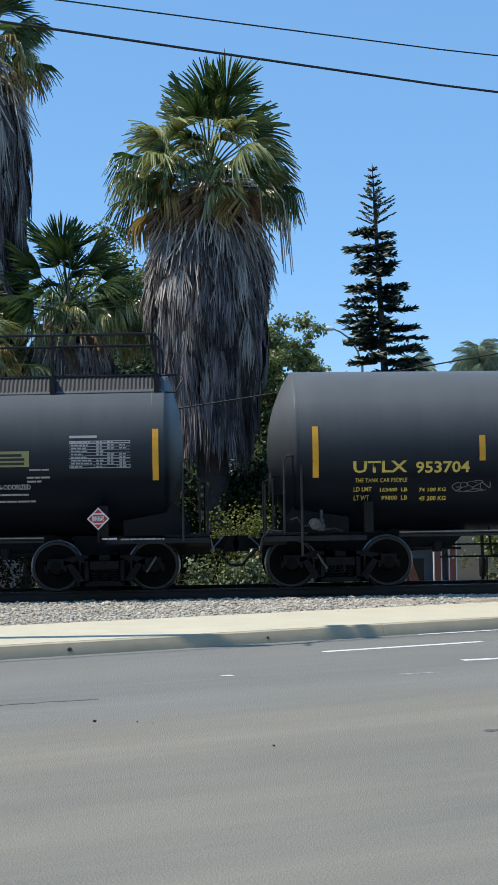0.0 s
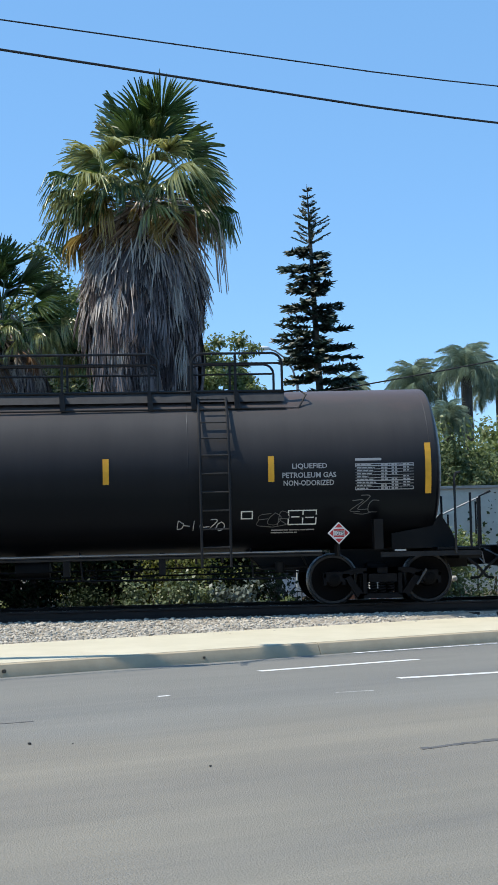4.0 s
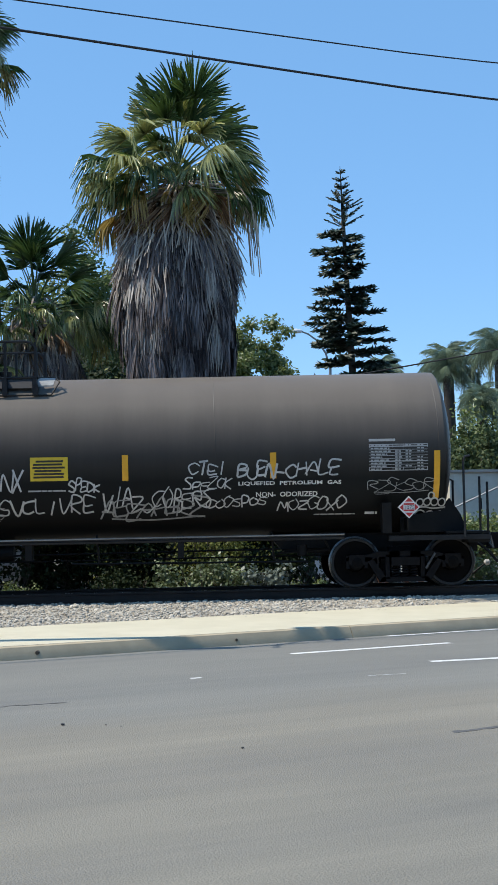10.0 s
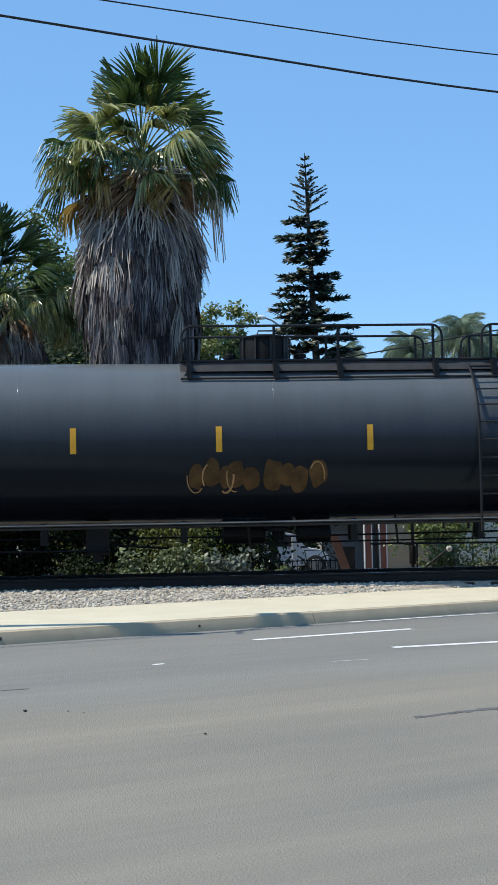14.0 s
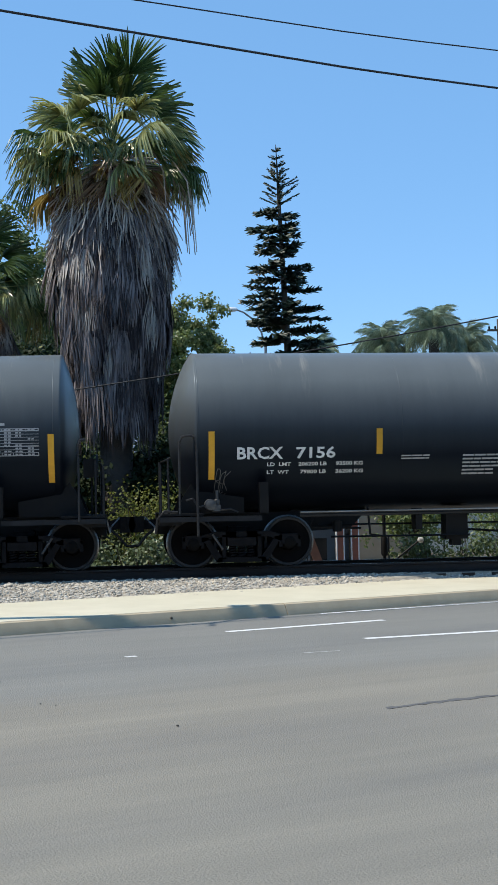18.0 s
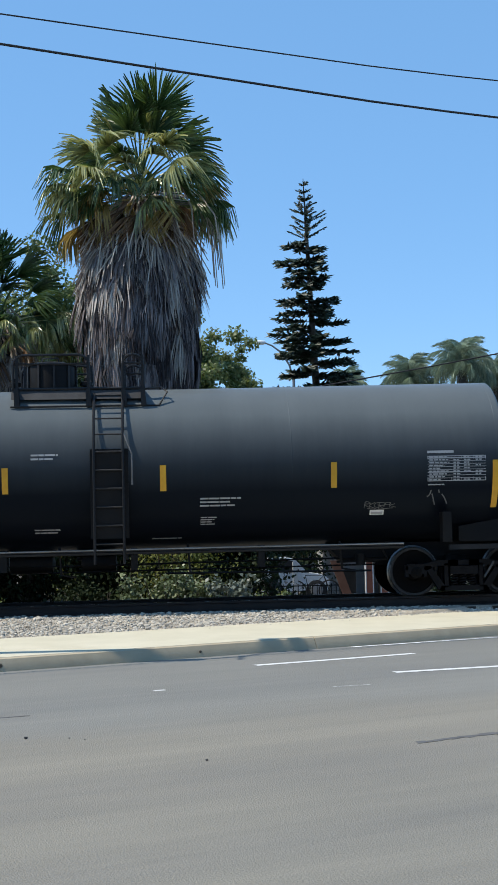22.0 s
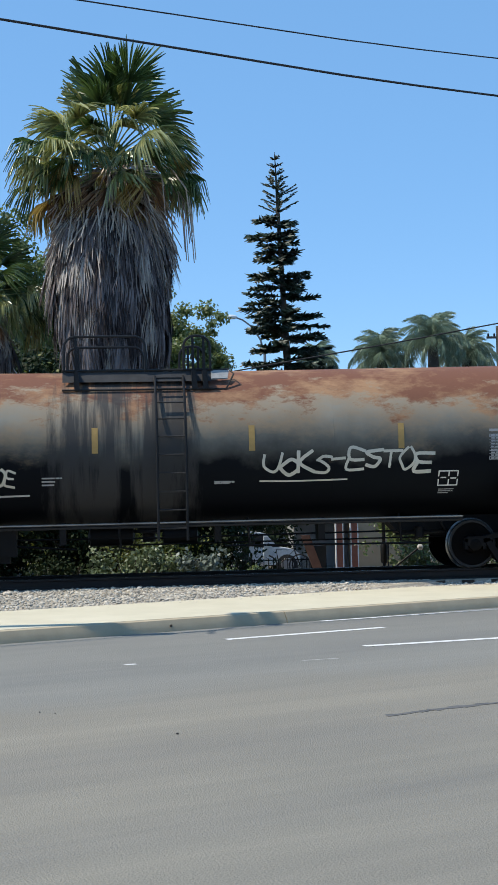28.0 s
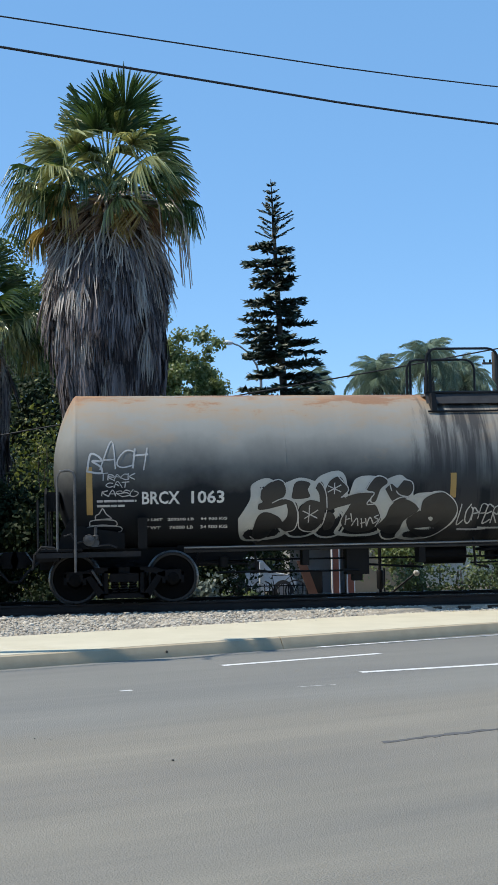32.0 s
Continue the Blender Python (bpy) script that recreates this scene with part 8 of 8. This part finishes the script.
# ---- buildings and things beyond the tracks ----
def build_beyond():
    for k, (px, py, pr) in enumerate(((-1.10, 12.21, 0.020), (0.43, 10.74, 0.013), (-0.72, 12.15, 0.008), (-0.58, 12.05, 0.008))):
        vs, fs = pebble(pr, 90 + k)
        ob = new("stone", Soup().add([(a, b, c + pr * 0.5) for a, b, c in vs], fs).mesh("stone", INK))
        ob.matrix_basis = pose(px, py, 0.0)
        tagged(ob, "small dark stone lying on the asphalt", "stone", "stones on the road")
    vs, fs = pebble(0.16, 97)
    ob = new("boulder", Soup().add([(a * 1.4, b, c) for a, b, c in vs], fs).mesh("boulder", surface("pale_rock", (0.30, 0.28, 0.25), (0.5, 0.47, 0.43), 8.0, 0.9)))
    ob.matrix_basis = pose(-1.66, 28.75, -0.05)
    tagged(ob, "pale rounded rock at the foot of the ballast", "rock")
    WALL = surface("grey_stucco", (0.24, 0.25, 0.255), (0.34, 0.35, 0.35), 1.2, 0.9, 0.0, 40.0, 0.3, 0.006)
    TAN = surface("tan_stucco", (0.36, 0.25, 0.15), (0.50, 0.36, 0.23), 1.5, 0.9, 0.0, 40.0, 0.3, 0.006)
    REDW = surface("red_brown_boards", (0.20, 0.06, 0.035), (0.34, 0.11, 0.06), 3.0, 0.7, 0.0, 40.0, 0.2, 0.004)
    ROOF = surface("grey_shingle", (0.045, 0.045, 0.048), (0.10, 0.10, 0.10), 3.0, 0.9, 0.0, 30.0, 0.5, 0.02)
    TRIM = plain("white_trim", (0.72, 0.72, 0.70), 0.6)
    GLASS = surface("dark_window_glass", (0.02, 0.022, 0.025), (0.04, 0.042, 0.045), 2.0, 0.15, 0.0, 20.0, 0.0)
    h = thing("house", "low grey stucco house with red-brown porch posts", "house", (7.2, 46.0, -0.45))
    part("wall", Soup().box(-1.25, 1.5, 0.0, 5.0, -0.1, 1.72).mesh("wall", WALL), h)
    part("wall", Soup().box(0.62, 2.6, -1.0, -0.003, -0.1, 1.70).mesh("wall", TAN), h, "tan stucco wall")
    part("roof", Soup().add([(-1.4, -0.95, 1.73), (2.7, -1.1, 1.73), (2.7, 2.5, 1.95), (-1.4, 2.5, 1.95), (-1.4, 5.4, 1.73), (2.7, 5.4, 1.73), (-1.4, -0.95, 1.83), (2.7, -1.1, 1.83), (2.7, 2.5, 2.05), (-1.4, 2.5, 2.05), (-1.4, 5.4, 1.83), (2.7, 5.4, 1.83)],
                           [(0, 1, 2, 3), (3, 2, 5, 4), (6, 7, 8, 9), (9, 8, 11, 10), (0, 1, 7, 6), (4, 5, 11, 10), (0, 3, 9, 6), (3, 4, 10, 9), (1, 2, 8, 7), (2, 5, 11, 8)]).mesh("roof", ROOF), h)
    for x in (0.02, 0.52):
        pp = part("post", Soup().box(x, x + 0.2, -1.25, -1.05, -0.1, 1.725).mesh("post", REDW), h, "red-brown porch post")
        part("post_trim", Soup().box(x - 0.03, x - 0.003, -1.27, -1.05, -0.1, 1.725).box(x + 0.203, x + 0.235, -1.27, -1.05, -0.1, 1.725).mesh("post_trim", TRIM), pp, "white edge trim")
    w = part("window", Soup().box(-0.75, -0.15, -0.03, -0.004, 0.0, 0.75).mesh("window", GLASS), h, "dark low window")
    part("window_frame", Soup().box(-0.80, -0.75, -0.05, 0.0, -0.05, 0.80).box(-0.15, -0.10, -0.05, 0.0, -0.05, 0.80).box(-0.75, -0.15, -0.05, 0.0, 0.75, 0.80).mesh("window_frame", WALL), w)
    b = thing("leaning_board", "long red-brown board leaning by the tracks", "board", (4.55, 30.6, -0.45))
    part("board", Soup().plate([(0.1, -0.02), (0.30, -0.02), (-0.24, 1.5), (-0.44, 1.5)], -0.04, 0.04).mesh("board", surface("weathered_red_board", (0.16, 0.07, 0.045), (0.28, 0.14, 0.09), 3.0, 0.8, 0.0, 40.0, 0.3, 0.004)), b)
    # parked car and bicycle
    PAINT = plain("white_car_paint", (0.72, 0.73, 0.74), 0.25)
    c = thing("car", "white parked car behind the shrubs", "car", (4.6, 43.0, -0.45))
    s = Soup()
    s.plate([(-1.1, 0.30), (1.0, 0.30), (1.05, 0.62), (0.85, 0.78), (0.35, 0.86), (-0.05, 1.30), (-0.75, 1.38), (-1.1, 1.2)], -0.85, 0.85)
    part("body", s.mesh("body", PAINT), c)
    part("window", Soup().plate([(-0.72, 0.92), (0.12, 0.90), (-0.12, 1.24), (-0.70, 1.28)], -0.865, -0.853).mesh("window", GLASS), c, "dark tinted side window")
    for x in (-0.72, 0.62):
        wh = part("wheel", Soup().lathe([(0.02, -0.9), (0.2, -0.9), (0.31, -0.88), (0.32, -0.72), (0.02, -0.70)], 20, "y", (x, 0, 0.32)).mesh("wheel", RUBBER, smooth=True), c)
        part("rim", Soup().lathe([(0.02, -0.915), (0.19, -0.91), (0.2, -0.90)], 16, "y", (x, 0, 0.32)).mesh("rim", plain("grey_rim", (0.4, 0.4, 0.41), 0.4, 0.6), smooth=True), wh)
    k = thing("bicycle", "dark bicycle parked against a white post", "bicycle", (4.95, 41.0, -0.45))
    for x in (-0.5, 0.52):
        wh = part("wheel", Soup().tube([(x + 0.32 * math.cos(a), 0, 0.34 + 0.32 * math.sin(a)) for a in [2 * math.pi * i / 20 for i in range(21)]], 0.022, 5).mesh("wheel", RUBBER, smooth=True), k)
        s = Soup()
        for i in range(6):
            a = math.pi * i / 6
            s.tube([(x - 0.31 * math.cos(a), 0, 0.34 - 0.31 * math.sin(a)), (x + 0.31 * math.cos(a), 0, 0.34 + 0.31 * math.sin(a))], 0.004, 3)
        part("spokes", s.mesh("spokes", STEEL), wh)
    part("frame", Soup().tube([(-0.5, 0, 0.34), (-0.12, 0, 0.36), (0.36, 0, 0.8), (-0.2, 0, 0.82), (-0.12, 0, 0.36)], 0.018, 5).tube([(0.52, 0, 0.34), (0.36, 0, 0.8), (0.33, 0, 0.98)], 0.018, 5).tube([(0.33, -0.25, 0.98), (0.33, 0.25, 0.98)], 0.014, 5).mesh("frame", STEEL, smooth=True), k)
    part("saddle", Soup().box(-0.32, -0.1, -0.06, 0.06, 0.90, 0.95).mesh("saddle", RUBBER), k)
    q = thing("post", "white wooden post beside the bicycle", "post", (4.35, 40.2, -0.45))
    part("shaft", Soup().box(-0.07, 0.07, -0.07, 0.07, -0.1, 1.25).mesh("shaft", TRIM), q)
    fn = thing("fence", "low dark iron fence in front of the parked car", "fence", (4.7, 39.6, -0.45))
    for i in range(14):
        part("picket", cached("picket", lambda: Soup().box(-0.012, 0.012, -0.012, 0.012, -0.05, 0.62).mesh("picket", STEEL)), fn, at=pose(-0.9 + i * 0.14, 0, 0))
    for z in (0.12, 0.55):
        part("rail", Soup().box(-0.95, 0.97, -0.015, 0.015, z, z + 0.03).mesh("rail", STEEL), fn)
    # switch stand
    w = thing("switch_stand", "dark iron railway switch stand with a raised lever", "switch stand", (5.55, 28.2, 0.06))
    part("base", Soup().box(-0.30, 0.30, -0.25, 0.25, -0.05, 0.06).lathe([(0.24, 0.06), (0.22, 0.14), (0.14, 0.2), (0.13, 0.32), (0.08, 0.36)], 14, "z").mesh("base", STEEL, smooth=True), w)
    part("mast", Soup().tube([(0, 0, 0.3), (0, 0, 1.45)], 0.035, 8).lathe([(0.06, 0.42), (0.075, 0.46), (0.075, 0.78), (0.06, 0.82)], 10, "z").mesh("mast", STEEL, smooth=True), w)
    part("target", Soup().lathe([(0.02, -0.02), (0.17, -0.015), (0.17, 0.015), (0.02, 0.02)], 8, "y", (0, 0, 1.42)).mesh("target", surface("faded_red_target", (0.16, 0.035, 0.03), (0.30, 0.07, 0.06), 6.0, 0.6)), w, "round faded red target plate")
    lv = part("lever", Soup().tube([(0.05, -0.1, 0.22), (0.42, -0.12, 0.50), (0.72, -0.14, 0.73)], 0.026, 7, 0.02).mesh("lever", STEEL, smooth=True), w)
    part("grip", Soup().lathe([(0.02, 0.0), (0.06, 0.03), (0.06, 0.1), (0.02, 0.13)], 10, "x", (0.68, -0.14, 0.74)).mesh("grip", plain("pale_grip", (0.5, 0.48, 0.44), 0.6), smooth=True), lv)
    # grey shed on the west and grey fence on the east
    d = thing("shed", "grey clapboard shed among the palms", "shed", (-5.6, 39.0, -0.45))
    part("wall", Soup().box(-2.2, 1.0, 0.0, 3.0, -0.1, 2.6).mesh("wall", WALL), d)
    for i in range(9):
        part("board", Soup().box(-2.22, 1.02, -0.03, -0.003, 0.05 + 0.28 * i, 0.30 + 0.28 * i).mesh("board", surface("pale_clapboard", (0.40, 0.41, 0.42), (0.55, 0.56, 0.57), 2.0, 0.8, 0.0, 40.0, 0.1, 0.003, spread=0.06)), d)
    part("roof", Soup().add([(-2.5, -0.4, 2.6), (1.3, -0.4, 2.6), (1.3, 3.4, 3.3), (-2.5, 3.4, 3.3), (-2.5, -0.4, 2.72), (1.3, -0.4, 2.72), (1.3, 3.4, 3.42), (-2.5, 3.4, 3.42)], [(0, 1, 2, 3), (4, 5, 6, 7), (0, 1, 5, 4), (1, 2, 6, 5), (2, 3, 7, 6), (3, 0, 4, 7)]).mesh("roof", ROOF), d)
    g = thing("garage", "low pale grey garage with a flat roof", "garage", (11.3, 49.0, -0.45))
    part("wall", Soup().box(-1.6, 2.6, 0.0, 4.0, -0.1, 3.78).mesh("wall", surface("weathered_grey_siding", (0.50, 0.46, 0.38), (0.68, 0.64, 0.54), 2.0, 0.9, 0.0, 30.0, 0.3, 0.005)), g)
    part("roof", Soup().box(-1.8, 2.8, -0.1, 4.2, 3.784, 3.88).mesh("roof", surface("pale_roof_felt", (0.26, 0.25, 0.23), (0.40, 0.39, 0.36), 2.0, 0.9)), g)
    hr = thing("handrail", "grey steel handrail rising beside the garage", "handrail", (9.2, 45.0, -0.45))
    part("rail", Soup().tube([(-0.3, 0, 2.42), (1.8, 0, 3.34)], 0.035, 6).mesh("rail", plain("pale_rail", (0.40, 0.40, 0.39), 0.5), smooth=True), hr)
    for px in (-0.2, 0.75, 1.7):
        part("post", Soup().tube([(px, 0, -0.1), (px, 0, 2.46 + 0.44 * px)], 0.03, 6).mesh("post", STEEL, smooth=True), hr)
    # street lamp
    l = thing("street_lamp", "grey steel street lamp with a curved arm", "street lamp", (9.45, 85.0, -0.15))
    ST = plain("galvanised_grey", (0.22, 0.23, 0.24), 0.5, 0.3)
    part("pole", Soup().tube([(0.05, 0, -1.0), (0, 0, 6.0), (-0.05, 0, 11.9)], 0.13, 10, 0.09).mesh("pole", ST, smooth=True), l)
    part("arm", Soup().tube([(-0.05, 0, 11.3), (-0.3, 0, 12.3), (-0.8, 0, 13.1), (-1.4, 0, 13.55), (-1.8, 0, 13.7)], 0.07, 8, 0.05).mesh("arm", ST, smooth=True), l)
    part("lamp_head", Soup().lathe([(0.02, -2.55), (0.10, -2.5), (0.16, -2.2), (0.12, -1.85), (0.03, -1.75)], 12, "x", (0, 0, 13.74)).mesh("lamp_head", plain("pale_lamp_head", (0.8, 0.81, 0.8), 0.4), smooth=True), l, "pale lamp head")
    # transformer pole
    WOODP = surface("pole_wood", (0.05, 0.04, 0.032), (0.13, 0.105, 0.08), 2.0, 0.9, 0.0, 30.0, 0.5, 0.01, stretch=(5, 5, 0.4))
    u = thing("utility_pole", "wooden utility pole with a grey transformer", "utility pole", (21.7, 75.0, -0.45), "utility poles")
    part("pole", Soup().tube([(0, 0, -0.1), (0, 0, 12.0)], 0.2, 10, 0.15).mesh("pole", WOODP, smooth=True), u)
    part("transformer", Soup().lathe([(0.02, 9.9), (0.27, 9.92), (0.28, 10.8), (0.2, 10.9), (0.06, 10.95), (0.06, 11.15)], 14, "z", (0.75, -0.1, 0)).box(0.1, 0.6, -0.05, 0.05, 10.5, 10.6).mesh("transformer", ST, smooth=True), u, "grey can transformer")
    part("crossarm", Soup().box(-0.7, 1.2, -0.06, 0.06, 11.3, 11.42).mesh("crossarm", WOODP), u)
    for x in (-0.6, -0.25, 1.1):
        part("insulator", Soup().lathe([(0.03, 11.42), (0.06, 11.46), (0.06, 11.56), (0.02, 11.6)], 8, "z", (x, 0, 0)).mesh("insulator", STEEL, smooth=True), u)
    # roadside pole that carries the two cables, outside the view
    r = thing("utility_pole", "wooden utility pole with a thin mast on the pavement", "utility pole", (-4.65, 18.86, 0.15), "utility poles")
    part("pole", Soup().tube([(0, 0, -0.1), (0, 0, 7.72)], 0.14, 12, 0.12).mesh("pole", WOODP, smooth=True), r)
    # unseen mast with collar and boxes, added to cast the kerb's shadow patches
    part("mast", Soup().tube([(0, 0, 7.6), (0, 0, 8.3), (0, 0.2, 9.4), (0, 0.85, 10.2)], 0.035, 8).tube([(0, -0.25, 9.3), (0, 0.35, 9.4)], 0.03, 6).mesh("mast", ST, smooth=True), r, "thin steel mast on the pole's head")
    part("collar", Soup().lathe([(0.05, 7.98), (0.15, 8.0), (0.15, 8.32), (0.05, 8.36)], 14, "z").mesh("collar", ST, smooth=True), r)
    for z0, z1 in ((10.18, 10.40), (10.84, 10.98)):
        part("switch_box", Soup().box(-0.09, 0.09, 0.70, 1.10, z0, z1).box(-0.07, 0.07, 0.74, 1.06, z1, z1 + 0.03).mesh("switch_box", ST), r, "unseen grey box added to cast a kerb shadow")
    part("bracket", Soup().box(-0.02, 0.02, 0.84, 0.88, 10.0, 10.9).mesh("bracket", ST), r)
    # cables
    CAB = plain("cable_black", (0.012, 0.012, 0.013), 0.6)

    def cable(pts, rad, label):
        tagged(new("cable", Soup().tube(pts, rad, 6).mesh("cable", CAB, smooth=True)), label, "cable", "overhead cables")
    a = 19.05 + 0.455 * 4.65
    for z, rad, d in ((0.3492, 0.020, 0.004), (0.3738, 0.012, 0.0307)):
        pts = [(x, a + 0.455 * x, EYE_Z + z * a + d * x + 0.00012 * (x - 2) ** 2 + 0.016 * max(0.0, x - 4.0) ** 1.4) for x in (-34, -24, -16, -10, -4.65, 0, 2.5, 4, 5.5, 7, 8.5, 10, 16, 24, 34)]
        cable(pts, rad, "black overhead cable along the road")
    cable([(-26, 30.9, -0.05 + 0.4), (-14, 30.7, 2.1), (-1.0, 30.5, 4.24), (1.04, 30.5, 4.53), (6.48, 30.5, 5.42), (12, 30.6, 6.4), (22, 30.8, 8.4)], 0.016, "thin service cable behind the train")
    # the other side of the street, behind the eye: a long low house front and dark trees, unseen, added to darken the
    # tanks' reflections
    f = thing("house", "unseen long low grey house added across the street", "house", (0.0, -26.0, 0.0))
    part("wall", Soup().box(-34, 30, -8, 0, -0.1, 4.2).mesh("wall", WALL), f)
    part("roof", Soup().box(-34.6, 30.6, -8.6, 0.6, 4.21, 4.6).mesh("roof", ROOF), f)
    DK = leaf_mat("dark_street_leaf", (0.02, 0.035, 0.014), (0.06, 0.08, 0.035), 0.55, 0.15)
    for k, tx in enumerate((-40, -29, -19, -9, 2, 12, 23, 34)):
        broad_tree("unseen dark street tree added across the road", tx, -18.0 - 3 * (k % 2), 9.0 + (k * 37 % 5) * 0.7, 4.6, 70 + k, 3000, 0.5, DK, 0.2)
    # far hills, their blue haze put into the colour
    s = Soup()
    xs = [-1500 + 60 * i for i in range(51)]
    vs = [(x, 1500 + 40 * math.sin(x * 0.004), -5.0) for x in xs] + [(x, 1560 + 40 * math.sin(x * 0.004), 62 + 22 * math.sin(x * 0.0051 + 1) + 12 * math.sin(x * 0.017)) for x in xs]
    s.add(vs, [(i, i + 1, 52 + i, 51 + i) for i in range(50)])
    setting("backdrop", s.mesh("backdrop", surface("hazy_hill", (0.20, 0.25, 0.33), (0.26, 0.31, 0.39), 0.01, 1.0, 0.0, 0.2, 0.0, spec=0.0)), "low hazy blue hills on the horizon", "hills")


build_ground()
build_road()
build_track()
TRAIN_CARS = build_train()
build_plants()
build_beyond()
build_pavement()


def along(t):
    """How far the train has gone by then."""
    for (a, p), (b, q) in zip(TRAIN, TRAIN[1:]):
        if t <= b:
            return p + (q - p) * (t - a) / (b - a)
    return TRAIN[-1][1]


def motions():
    """The train rolls to the right; each wheelset turns under its truck."""
    steps = [k * 0.1 for k in range(321)]
    for car, centre in TRAIN_CARS:
        walk(car, [(t, pose(centre + s, YC, RAIL_Z)) for t, s in TRAIN])
        for w, dx in WHEELS[car]:
            walk(w, [(t, pose(dx, 0, 0.457, 0, math.degrees(along(t) / 0.457), 0)) for t in steps])


motions()
